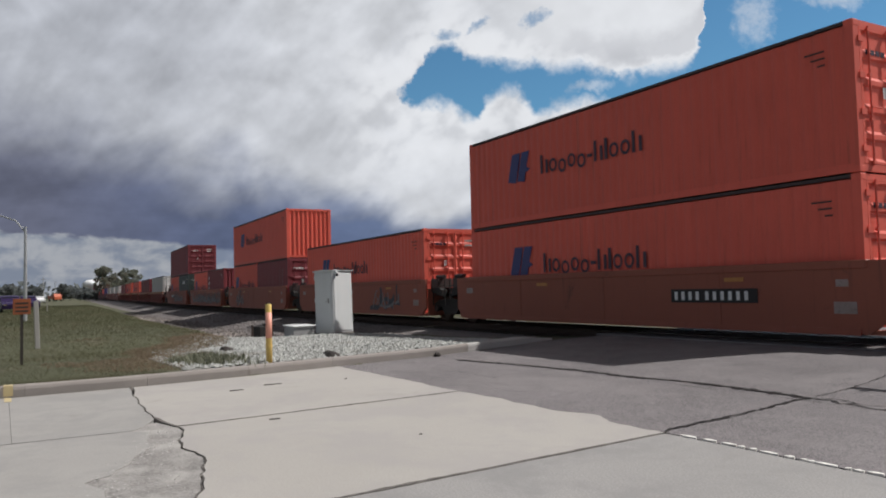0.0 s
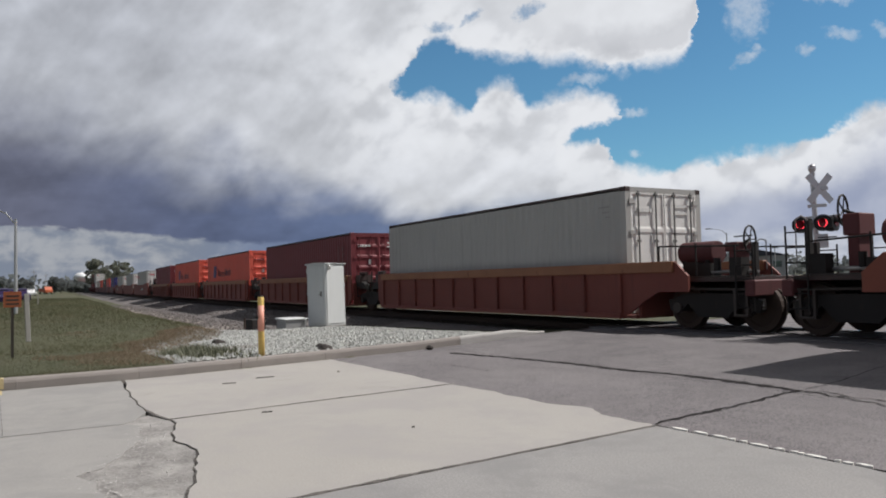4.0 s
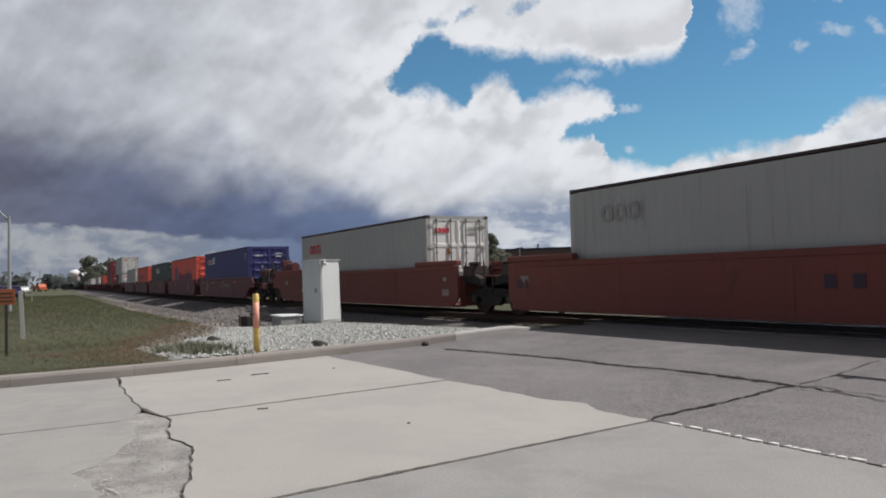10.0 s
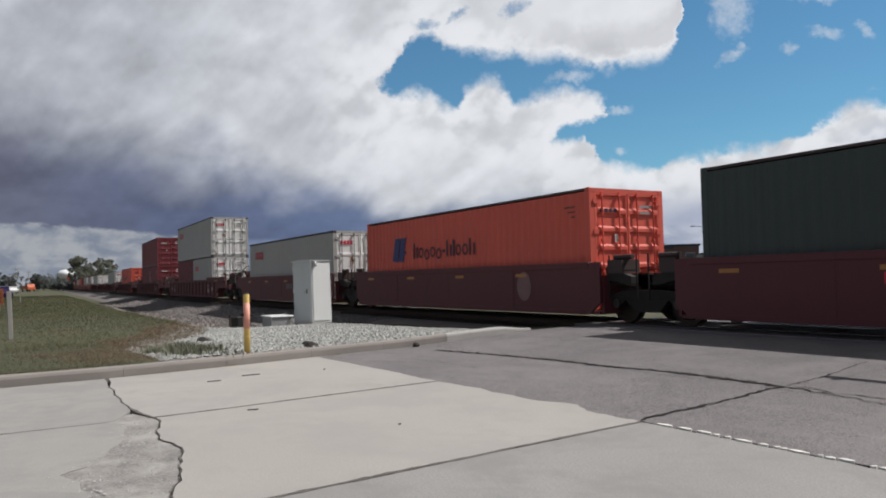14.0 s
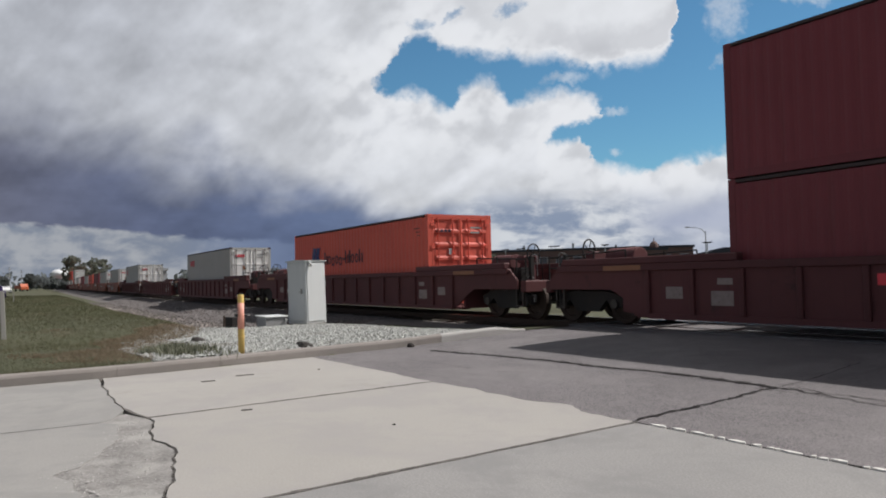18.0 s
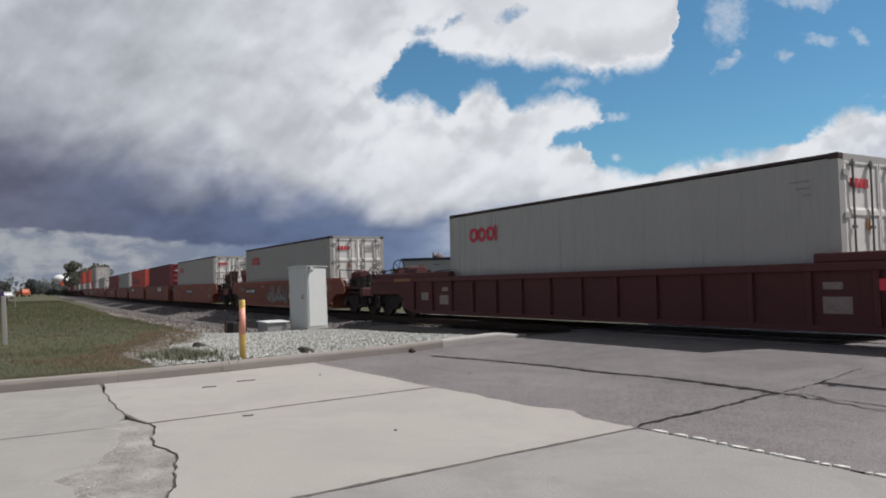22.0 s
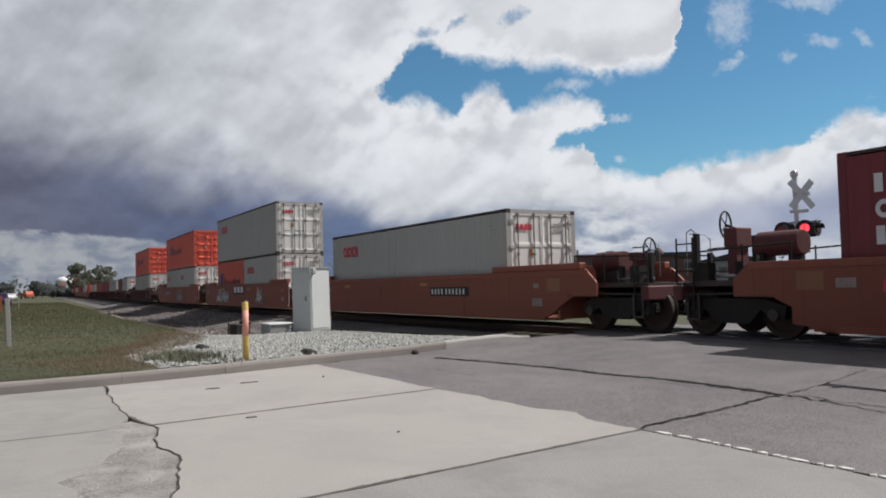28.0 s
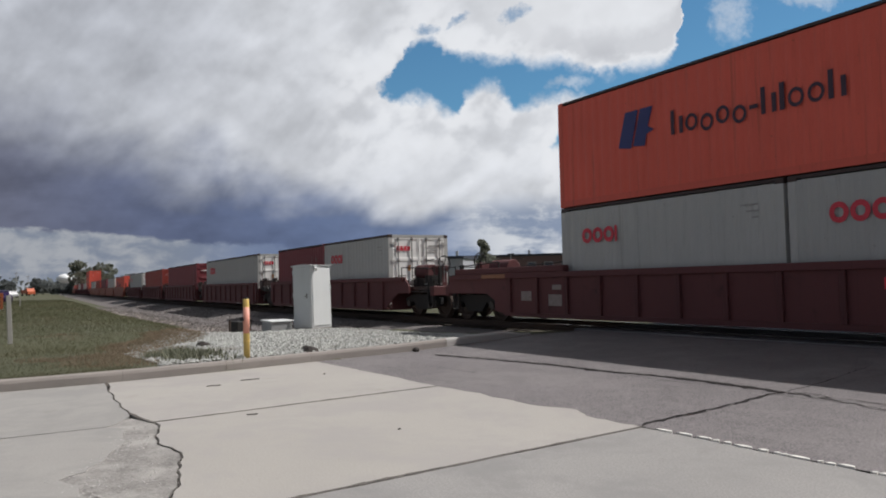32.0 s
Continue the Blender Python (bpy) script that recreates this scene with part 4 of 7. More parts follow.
def make_kerb():
    kerb = thing("kerb", "pale concrete kerb with a rounded top edge", "kerb", kind="structure")
    y = -13.5
    while y < 10.1:
        y2 = min(y + 1.53, 10.2)
        bm = bmesh.new()
        n = 5
        prof = [(0.0, -0.05), (0.0, 0.10), (0.015, 0.135), (0.05, 0.15), (0.13, 0.152), (0.155, 0.14), (0.16, -0.05)]
        rows = []
        for i in range(n + 1):
            yy = y + 0.002 + (y2 - y - 0.004) * i / n
            end = 1 - 0.75 * hump(yy, 9.2, 10.2)
            rows.append([bm.verts.new((kerb_x(yy) - d + 0.006 * noise.noise((yy * 2, h * 9, 0)), yy, road_height(yy) + (h * end if h > 0 else h) + 0.006 * noise.noise((yy * 1.7, d * 9, 4)))) for d, h in prof])
        for a, b in zip(rows, rows[1:]):
            for j in range(len(prof) - 1):
                bm.faces.new((a[j], a[j + 1], b[j + 1], b[j]))
        bm.faces.new(rows[0]), bm.faces.new(rows[-1][::-1])
        bmesh.ops.recalc_face_normals(bm, faces=bm.faces[:])
        # the paler stones stand for the sunlit end of the kerb
        part("kerb_stone", bm, KERB if y < 7.4 else KERB_PALE, kerb)
        y = y2
    bm = boxed(kerb_x(0.1) - 0.163, kerb_x(0.1) + 0.004, 0.02, 0.13, 0.02, 0.156)
    part("yellow_mark", bm, LINE_YELLOW, kerb, "worn yellow paint mark across the kerb")
    bm = boxed(kerb_x(0.1) + 0.01, kerb_x(0.1) + 0.45, 0.03, 0.11, 0.0, 0.004)
    part("yellow_mark", bm, LINE_YELLOW, kerb, "worn yellow paint mark beside the kerb")


make_kerb()

# ---- shipping containers ----
CW = 2.438


def corrugated(bm, length, z0, z1, y_out, y_in, pitch=0.278):
    """Upright trapezoidal corrugation along x, facing -y."""
    n = max(3, round(length / pitch))
    p = length / n
    xs = []
    for i in range(n):
        x = -length / 2 + i * p
        xs += [(x, y_out), (x + 0.26 * p, y_out), (x + 0.5 * p, y_in), (x + 0.76 * p, y_in)]
    xs.append((length / 2, y_out))
    lo = [bm.verts.new((x, y, z0)) for x, y in xs]
    hi = [bm.verts.new((x, y, z1)) for x, y in xs]
    for i in range(len(xs) - 1):
        bm.faces.new((lo[i], lo[i + 1], hi[i + 1], hi[i]))
    return bm


def blocks(bm, x, z, h, word, gap=0.22, y=-CW / 2 - 0.006):
    """A row of plain hoops and bars of a name's size: 'a' a low hoop, 'b' a tall and a low bar, 'p' a hoop set lower, 'n' a solid bar, 'l' thin and tall, '-' a dash,
    'o' a round ring, 's' a square block, ' ' a space. Returns where the row ends."""
    t = 0.006

    def bar(x0, x1, z0, z1):
        box(bm, x0, x1, y - t, y, z0, z1)

    def hoop(x0, x1, z0, z1, inner):
        rim = [(math.cos(2 * math.pi * i / 16), math.sin(2 * math.pi * i / 16)) for i in range(16)]
        cx, cz, rx, rz = (x0 + x1) / 2, (z0 + z1) / 2, (x1 - x0) / 2, (z1 - z0) / 2
        vo = [bm.verts.new((cx + rx * p, y - t, cz + rz * q)) for p, q in rim]
        vi = [bm.verts.new((cx + rx * inner * p, y - t, cz + rz * inner * q)) for p, q in rim]
        for i in range(16):
            bm.faces.new((vo[i], vo[(i + 1) % 16], vi[(i + 1) % 16], vi[i]))
    for c in word:
        w = h * {"l": 0.20, "n": 0.46, "-": 0.36, " ": 0.35, "o": 0.95, "s": 0.85}.get(c, 0.62)
        st = h * 0.15
        if c in "apb":
            if c == "b":
                bar(x, x + st * 1.2, z, z + h)
                bar(x + w - st * 1.2, x + w, z, z + h * 0.70)
            else:
                low = z - (h * 0.14 if c == "p" else 0)
                hoop(x, x + w, low, low + h * 0.70, 0.62)
        elif c in "lsn":
            bar(x, x + w, z, z + h)
        elif c == "-":
            bar(x, x + w, z + h * 0.28, z + h * 0.44)
        elif c == "o":
            hoop(x, x + w, z, z + h, 0.48)
        x += w + (h * gap if c != " " else 0)
    return x


def emblem(bm, x, z, w, h, y=-CW / 2 - 0.006):
    """Two leaning blades over a foot; the small kind has a barb on its second blade."""
    if h < 1.0:
        prism(bm, [(x, z + h * 0.08), (x + w * 0.36, z), (x + w * 0.58, z + h), (x + w * 0.22, z + h)], y - 0.006, y)
        prism(bm, [(x + w * 0.42, z + h * 0.05), (x + w * 0.74, z), (x + w * 0.80, z + h * 0.30), (x + w, z + h * 0.38), (x + w * 0.84, z + h * 0.50), (x + w * 0.98, z + h), (x + w * 0.64, z + h)], y - 0.006, y)
        return
    for k in (0.0, 0.40):
        prism(bm, [(x + w * k, z + h * 0.12), (x + w * (k + 0.30), z + h * 0.02), (x + w * (k + 0.58), z + h), (x + w * (k + 0.24), z + h)], y - 0.006, y)
    prism(bm, [(x + w * 0.55, z + h * 0.04), (x + w * 0.86, z), (x + w, z + h * 0.42), (x + w * 0.70, z + h * 0.36)], y - 0.007, y)


def logo_parts(kind, L, H, owner, right_end):
    """The painted marks of a box, set out from its left end and top."""
    x0, zt = -L / 2, H
    if kind in ("sea", "sea_big", "sea20"):
        big = kind == "sea_big"
        e, wm = bmesh.new(), bmesh.new()
        if kind == "sea20":
            emblem(e, x0 + 0.55, zt - 1.55, 0.95, 0.80)
            blocks(wm, x0 + 1.75, zt - 1.50, 0.47, "bapap-blaab", 0.15)
        elif big:
            emblem(e, x0 + 1.75, zt - 1.78, 1.70, 1.10)
            blocks(wm, x0 + 4.2, zt - 1.78, 0.80, "bapap-blaab", 0.13)
        else:
            emblem(e, x0 + 2.05, zt - 1.50, 1.05, 0.82)
            blocks(wm, x0 + 3.56, zt - 1.40, 0.50, "bapap-blaab", 0.13)
        part("emblem", e, LOGO_BLUE, owner, "navy blue emblem of leaning blades")
        tagged(part("wordmark", wm, LOGO_BLUE if big else LOGO_DARK, owner, "dark painted company name shown as bars"), kind="stuff")
    elif kind in ("ring", "ring20", "ring_faded"):
        wm = bmesh.new()
        blocks(wm, x0 + (1.10 if kind != "ring20" else 0.75), zt - 0.90, 0.42 if kind != "ring20" else 0.36, "oool", 0.05)
        tagged(part("wordmark", wm, LOGO_RED if kind != "ring_faded" else LOGO_FADED, owner, "red painted company mark shown as rings and bars"), kind="stuff")
    elif kind == "blue_mark":
        wm = bmesh.new()
        blocks(wm, x0 + 1.33, zt - 0.82, 0.52, "aaaao", 0.10)
        tagged(part("wordmark", wm, LOGO_WHITE, owner, "white painted company name shown as bars"), kind="stuff")
        part("red_dash", boxed(x0 + 0.75, x0 + 1.2, -CW / 2 - 0.012, -CW / 2 - 0.006, zt - 0.80, zt - 0.45), LOGO_RED, owner, "small red dash beside the name")
    elif kind in ("caps", "caps20"):
        wm = bmesh.new()
        blocks(wm, x0 + (4.70 if L > 8 else 2.6), zt - (0.97 if L > 8 else 0.86), 0.46 if L > 8 else 0.27, "nlnlnnl", 0.34)
        tagged(part("wordmark", wm, LOGO_WHITE, owner, "white painted company name shown as bars"), kind="stuff")
    elif kind in ("column", "column20"):
        wm = bmesh.new()
        for i in range(3):
            blocks(wm, x0 + 0.60, zt - 0.72 - 0.42 * i, 0.30, "no"[i % 2], 0.1)
        tagged(part("wordmark", wm, LOGO_WHITE, owner, "white upright row of painted bars"), kind="stuff")
    # small data lines near the right end
    dm = bmesh.new()
    if kind == "data":  # an upright row of faded signs
        for i in range(6):
            z = zt - 0.55 - 0.26 * i
            box(dm, L / 2 - 0.98, L / 2 - 0.84, -CW / 2 - 0.010, -CW / 2 - 0.005, z - 0.18, z)
        box(dm, L / 2 - 1.42, L / 2 - 1.37, -CW / 2 - 0.010, -CW / 2 - 0.005, zt - 1.9, zt - 0.5)
    for i in range(0 if kind == "data" else 3):
        box(dm, L / 2 - 0.90 + 0.12 * i, L / 2 - 0.52, -CW / 2 - 0.010, -CW / 2 - 0.005, zt - 0.44 - 0.12 * i, zt - 0.41 - 0.12 * i)
    tagged(part("data_mark", dm, LOGO_FADED if kind in ("ring", "ring20", "ring_faded", "plain_light") else FRAME_DARK if kind in ("sea", "sea20", "sea_big") else LOGO_PALE_RED if kind == "data" else LOGO_WHITE, owner, "small painted data lines shown as bars"), kind="stuff")
    if right_end == "doors":
        dm = bmesh.new()
        for i in range(4):
            box(dm, L / 2 + 0.002, L / 2 + 0.007, -0.90 + 0.145 * i, -0.79 + 0.145 * i, zt - 0.58, zt - 0.42 - (0.0 if kind.startswith("ring") else 0.07))
        col = LOGO_RED if kind.startswith("ring") else LOGO_WHITE if kind not in ("sea", "sea20", "sea_big") else LOGO_DARK
        tagged(part("door_mark", dm, col, owner, "painted door mark shown as bars"), kind="stuff")
        for i in range(2):
            part("door_mark", boxed(L / 2 + 0.002, L / 2 + 0.006, 0.40, 0.85 - 0.1 * i, zt - 0.45 - 0.16 * i, zt - 0.39 - 0.16 * i), LOGO_FADED if col != LOGO_WHITE else LOGO_WHITE, owner)
        part("inspection_plate", boxed(L / 2 + 0.001, L / 2 + 0.006, -0.44, -0.34, zt - 1.30, zt - 1.10), YELLOW_MARK if kind.startswith("ring") else LOGO_WHITE, owner, "small plate on the door")


def make_container(L, H, color, logo, right_end="doors"):
    words = {"orange": "orange", "grey": "light grey", "maroon": "maroon", "red": "rust red", "blue": "dark blue", "green": "dark green", "white": "white"}[color]
    size = "long" if L > 8 else "short"
    ends = "doors leading" if right_end == "doors" else "blank end leading"
    ob = thing("shipping_container", "%s %s corrugated steel shipping container with %s" % (size, words, ends), "container", "containers of the train")
    mat = PAINT[color]
    frame_mat = mat
    cast_mat = FRAME_DARK if color == "grey" else mat
    hx, hy = L / 2, CW / 2
    side = mesh_of("side_wall", corrugated(bmesh.new(), L - 0.28, 0.15, H - 0.09, -hy + 0.008, -hy + (0.026 if color == "grey" else 0.030)), mat)
    part("side_wall", side, None, ob)
    part("side_wall", side, None, ob, m=pose(0, 0, 0, 0, 0, 180))
    part("roof", boxed(-hx + 0.05, hx - 0.05, -hy + 0.05, hy - 0.05, H - 0.05, H - 0.015), mat, ob)
    part("floor", boxed(-hx + 0.05, hx - 0.05, -hy + 0.05, hy - 0.05, 0.06, 0.14), FRAME_DARK, ob)
    low = mesh_of("bottom_rail", boxed(-hx + 0.1, hx - 0.1, -hy, -hy + 0.06, 0.012, 0.155), mat)
    top = mesh_of("top_rail", boxed(-hx + 0.1, hx - 0.1, -hy + 0.002, -hy + 0.06, H - 0.065, H - 0.008), FRAME_DARK)
    for r in (0, 180):
        part("bottom_rail", low, None, ob, m=pose(0, 0, 0, 0, 0, r))
        part("top_rail", top, None, ob, m=pose(0, 0, 0, 0, 0, r))
    post = mesh_of("corner_post", boxed(-0.075, 0.075, -0.075, 0.075, 0.11, H - 0.11), frame_mat)
    cast = bmesh.new()
    box(cast, -0.089, 0.089, -0.081, 0.081, 0, 0.118)
    cast = mesh_of("corner_casting", bevelled(cast, 0.012, 1), cast_mat)
    for sx in (-1, 1):
        for sy in (-1, 1):
            part("corner_post", post, None, ob, m=pose(sx * (hx - 0.077), sy * (hy - 0.077), 0))
            for z in (0, H - 0.118):
                part("corner_casting", cast, None, ob, m=pose(sx * (hx - 0.087), sy * (hy - 0.079), z))
    blank = mesh_of("end_wall", corrugated(bmesh.new(), CW - 0.26, 0.14, H - 0.12, -hx + 0.02, -hx + 0.066, 0.25), mat)
    sill = mesh_of("end_sill", boxed(-hx + 0.004, -hx + 0.08, -hy + 0.15, hy - 0.15, 0.015, 0.145), frame_mat)
    head = mesh_of("end_header", boxed(-hx + 0.004, -hx + 0.08, -hy + 0.15, hy - 0.15, H - 0.125, H - 0.01), frame_mat)
    for e in (("blank", -90), (right_end, 90)):
        for nm, me in (("end_sill", sill), ("end_header", head)):
            part(nm, me, None, ob, m=pose(0, 0, 0, 0, 0, 0 if e[1] < 0 else 180))
        if e[0] != "doors":
            part("end_wall", blank, None, ob, m=pose(0, 0, 0, 0, 0, e[1]))
            continue
        # grey boxes get whitened doors in place of sunlight on the end
        dmat = PAINT["white"] if color == "grey" else mat
        dw, z0, z1 = hy - 0.16, 0.15, H - 0.13
        dbm = bmesh.new()
        n, deep = 3 if color == "grey" else 5 if H < 2.7 else 6, 0.016 if color == "grey" else 0.030
        ledge, inset = (0.05, 0.03) if color == "grey" else (0.058, 0.07)
        ph = (z1 - z0) / n
        # one pressed sheet: flat margins, hollow panels with sloping ledges, and a returned edge
        cols = (0.014, 0.045, dw - 0.045, dw)
        rows_z = [z0] + [v for i in range(n) for v in (z0 + i * ph + 0.04, z0 + (i + 1) * ph - 0.04)] + [z1]
        grid = [[dbm.verts.new((hx, c, zz)) for zz in rows_z] for c in cols]
        for i in range(3):
            for j in range(len(rows_z) - 1):
                q = [grid[i][j], grid[i + 1][j], grid[i + 1][j + 1], grid[i][j + 1]]
                if i == 1 and j % 2:
                    (c0, a), (c1, b) = q[0].co[1:], q[2].co[1:]
                    r = [dbm.verts.new((hx - deep, *v)) for v in ((c0 + inset, a + ledge), (c1 - inset, a + ledge), (c1 - inset, b - 0.04), (c0 + inset, b - 0.04))]
                    dbm.faces.new(r)
                    for k in range(4):
                        dbm.faces.new((q[k], q[(k + 1) % 4], r[(k + 1) % 4], r[k]))
                else:
                    dbm.faces.new(q)
        rim = [grid[0][0], grid[-1][0], grid[-1][-1], grid[0][-1]]
        back = [dbm.verts.new((hx - 0.085, *v.co[1:])) for v in rim]
        dbm.faces.new(back)
        runs = ([g[0] for g in grid], grid[-1], [g[-1] for g in grid[::-1]], grid[0][::-1])
        for k, line in enumerate(runs):
            dbm.faces.new((*line, back[(k + 1) % 4], back[k]))
        bmesh.ops.recalc_face_normals(dbm, faces=dbm.faces[:])
        door_r = mesh_of("door", dbm, dmat)
        d2 = bmesh.new()
        d2.from_mesh(door_r)
        for v in d2.verts:
            v.co.y = -v.co.y
        bmesh.ops.reverse_faces(d2, faces=d2.faces[:])
        door_l = mesh_of("door", d2, dmat)
        rbm = rod(bmesh.new(), (hx + 0.026, 0, z0 - 0.03), (hx + 0.026, 0, z1 + 0.03), 0.019, 8)
        for z in (z0 + 0.02, z0 + 0.75, z0 + 1.5, z1 - 0.04):
            box(rbm, hx + 0.0, hx + 0.05, -0.04, 0.04, z - 0.025, z + 0.025)
        box(rbm, hx + 0.035, hx + 0.055, -0.02, 0.30, z0 + 0.95, z0 + 0.985)
        rodm = mesh_of("lock_rod", rbm, ROD_GREY if color == "grey" else mat)
        hinge = mesh_of("hinge", boxed(hx - 0.02, hx + 0.022, -0.075, 0.075, 0.0, 0.10), frame_mat)
        for sgn, dm in ((1, door_r), (-1, door_l)):
            d = part("door", dm, None, ob)
            for k in (0.28, 0.80):
                part("lock_rod", rodm, None, d, m=pose(0, sgn * k * dw, 0) @ Matrix.Diagonal((1, -sgn, 1, 1)))
        for sgn in (-1, 1):
            for i in range(4):
                part("hinge", hinge, None, ob, m=pose(0, sgn * (dw - 0.025), z0 + 0.2 + i * (z1 - z0 - 0.45) / 3))
    logo_parts(logo, L, H, ob, right_end)
    return ob


# ---- well cars ----
P40, P53 = 6.62, 8.42


def wheel_mesh():
    bm = bmesh.new()
    n = 28
    prof = [(0.06, -0.09), (0.10, -0.09), (0.13, -0.04), (0.33, -0.02), (0.36, -0.065), (0.455, -0.065), (0.46, 0.045), (0.485, 0.055), (0.485, 0.075), (0.36, 0.075), (0.33, 0.03), (0.13, 0.03), (0.06, 0.06)]
    rows = [[bm.verts.new((r * math.cos(2 * math.pi * i / n), d, r * math.sin(2 * math.pi * i / n))) for i in range(n)] for r, d in prof]
    for a, b in zip(rows, rows[1:]):
        for i in range(n):
            bm.faces.new((a[i], a[(i + 1) % n], b[(i + 1) % n], b[i]))
    bm.faces.new(rows[0]), bm.faces.new(rows[-1][::-1])
    bmesh.ops.recalc_face_normals(bm, faces=bm.faces[:])
    return mesh_of("wheel", bm, RAIL_RUST)


WHEEL = wheel_mesh()


def side_frame_mesh():
    bm = bmesh.new()
    prism(bm, [(-1.10, 0.40), (-0.80, 0.40), (-0.62, 0.55), (-0.36, 0.28), (0.36, 0.28), (0.62, 0.55), (0.80, 0.40), (1.10, 0.40), (1.14, 0.62), (0.72, 0.74), (0.40, 0.76), (-0.40, 0.76), (-0.72, 0.74), (-1.14, 0.62)], -1.12, -0.98)
    for x in (-0.16, 0.0, 0.16):
        rod(bm, (x, -1.06, 0.32), (x, -1.06, 0.62), 0.06, 8)
    return mesh_of("side_frame", bm, DARK)


SIDE_FRAME = side_frame_mesh()
CAP = mesh_of("axle_cap", rod(bmesh.new(), (0, -1.16, 0.46), (0, -1.06, 0.46), 0.11, 12), CAP_STEEL)
AXLE = mesh_of("axle", rod(bmesh.new(), (0, -1.0, 0.46), (0, 1.0, 0.46), 0.075, 8), DARK)
BOLSTER = mesh_of("bolster", boxed(-0.2, 0.2, -1.0, 1.0, 0.5, 0.72), DARK)


def add_truck(owner, x):
    """A two-axle bogie; its frame, wheels, axles and caps are parts of the car."""
    for s in (1, -1):
        part("side_frame", SIDE_FRAME, None, owner, m=pose(x, 0, 0, 0, 0, 0 if s == 1 else 180))
    part("bolster", BOLSTER, None, owner, m=pose(x, 0, 0))
    for dx in (-0.89, 0.89):
        part("axle", AXLE, None, owner, m=pose(x + dx, 0, 0))
        for s in (1, -1):
            part("wheel", WHEEL, None, owner, m=pose(x + dx, -0.755 * s, 0.475, 0, 0, 0 if s == 1 else 180))
            part("axle_cap", CAP, None, owner, m=pose(x + dx, 0, 0, 0, 0, 0 if s == 1 else 180))


def add_coupler_end(owner, s, p, mat, zt, brake, tall=1.0):
    """Platform, steps, brake stand and coupler past the well's end; s is the way it points."""
    add_truck(owner, s * (p + 1.72))
    X = lambda a, b: (min(s * a, s * b), max(s * a, s * b))
    # deck, sills and gear are coloured dark for the shade at the ends
    part("end_deck", boxed(*X(p, p + 2.75), -1.25, 1.25, zt - 0.42, zt - 0.34), FRAME_DARK, owner)
    part("end_sill", bevelled(boxed(*X(p + 2.70, p + 2.92), -1.38, 1.38, 0.72, 1.02), 0.02, 1), WELL["rust"], owner)
    part("draft_sill", boxed(*X(p - 0.2, p + 2.9), -0.22, 0.22, 0.62, 0.98), DARK, owner)
    bm = bmesh.new()
    box(bm, *X(p + 2.9, p + 3.12), -0.09, 0.09, 0.74, 0.92)
    prism(bm, [(s * (p + 3.10), -0.16), (s * (p + 3.30), -0.14), (s * (p + 3.33), 0.02), (s * (p + 3.22), 0.05), (s * (p + 3.24), 0.18), (s * (p + 3.10), 0.16)], 0.69, 0.97, "z")
    part("coupler", bm, DARK, owner)
    hose = bmesh.new()
    pts = [(s * (p + 2.95), -0.35, 0.80), (s * (p + 3.05), -0.33, 0.58), (s * (p + 3.2), -0.2, 0.42), (s * (p + 3.3), -0.08, 0.46)]
    for a, b in zip(pts, pts[1:]):
        rod(hose, a, b, 0.025, 6)
    part("air_hose", hose, BLACK_IRON, owner)
    for y in (-1.30, 1.30):
        lad = bmesh.new()
        for dx in (2.45, 2.85):
            rod(lad, (s * (p + dx), y, 0.45), (s * (p + dx), y, zt + 0.55 * tall), 0.018, 6)
        for k in range(6):
            rod(lad, (s * (p + 2.45), y, 0.5 + 0.27 * k), (s * (p + 2.85), y, 0.5 + 0.27 * k), 0.014, 6)
        part("ladder", lad, DARK, owner)
    for y in (-0.95, 0.95):
        part("stanchion", boxed(*X(p + 2.58, p + 2.68), y - 0.05, y + 0.05, 1.0, zt + 0.64 * tall), DARK, owner)
    for a, b, r in (((0.5, -0.95, -0.24), (2.7, -0.95, -0.24), 0.03), ((0.5, -0.75, -0.26), (2.4, -0.80, -0.20), 0.022)):
        part("pipe", rod(bmesh.new(), (s * (p + a[0]), a[1], zt + a[2]), (s * (p + b[0]), b[1], zt + b[2]), r, 6), STEEL, owner)
    if brake:
        st = bmesh.new()
        box(st, *X(p + 1.85, p + 2.05), -0.75, -0.35, zt - 0.34, zt + 0.62 * tall)
        box(st, *X(p + 1.80, p + 2.10), -0.80, -0.30, zt + 0.34 * tall, zt + 0.72 * tall)
        part("brake_stand", bevelled(st, 0.02, 1), WELL["rust"], owner)
        wh = bmesh.new()
        c = (s * (p + 2.22), -0.55, zt + 0.80 * tall)
        ring(wh, c, (1, 0.25, 0), 0.27, 0.02, 22, 6)
        for k in range(5):
            a = 2 * math.pi * k / 5
            rod(wh, c, (c[0] - 0.06 * math.cos(a), c[1] + 0.26 * math.cos(a), c[2] + 0.27 * math.sin(a)), 0.012, 5)
        rod(wh, (c[0] - s * 0.25, c[1], c[2] - 0.1), c, 0.03, 8)
        part("brake_wheel", wh, DARK, owner)
        tk = bmesh.new()
        lo, hi = X(p + 0.55, p + 1.45)
        rod(tk, (lo, -0.55, zt + 0.36 * tall), (hi, -0.55, zt + 0.36 * tall), 0.24, 18)
        part("air_tank", bevelled(tk, 0.03, 2), WELL["rust"], owner)
        br = bmesh.new()
        for dx in (0.7, 1.3):
            box(br, *X(p + dx - 0.04, p + dx + 0.04), -0.75, -0.35, zt - 0.34, zt + 0.36 * tall - 0.16)
        part("tank_bracket", br, DARK, owner)
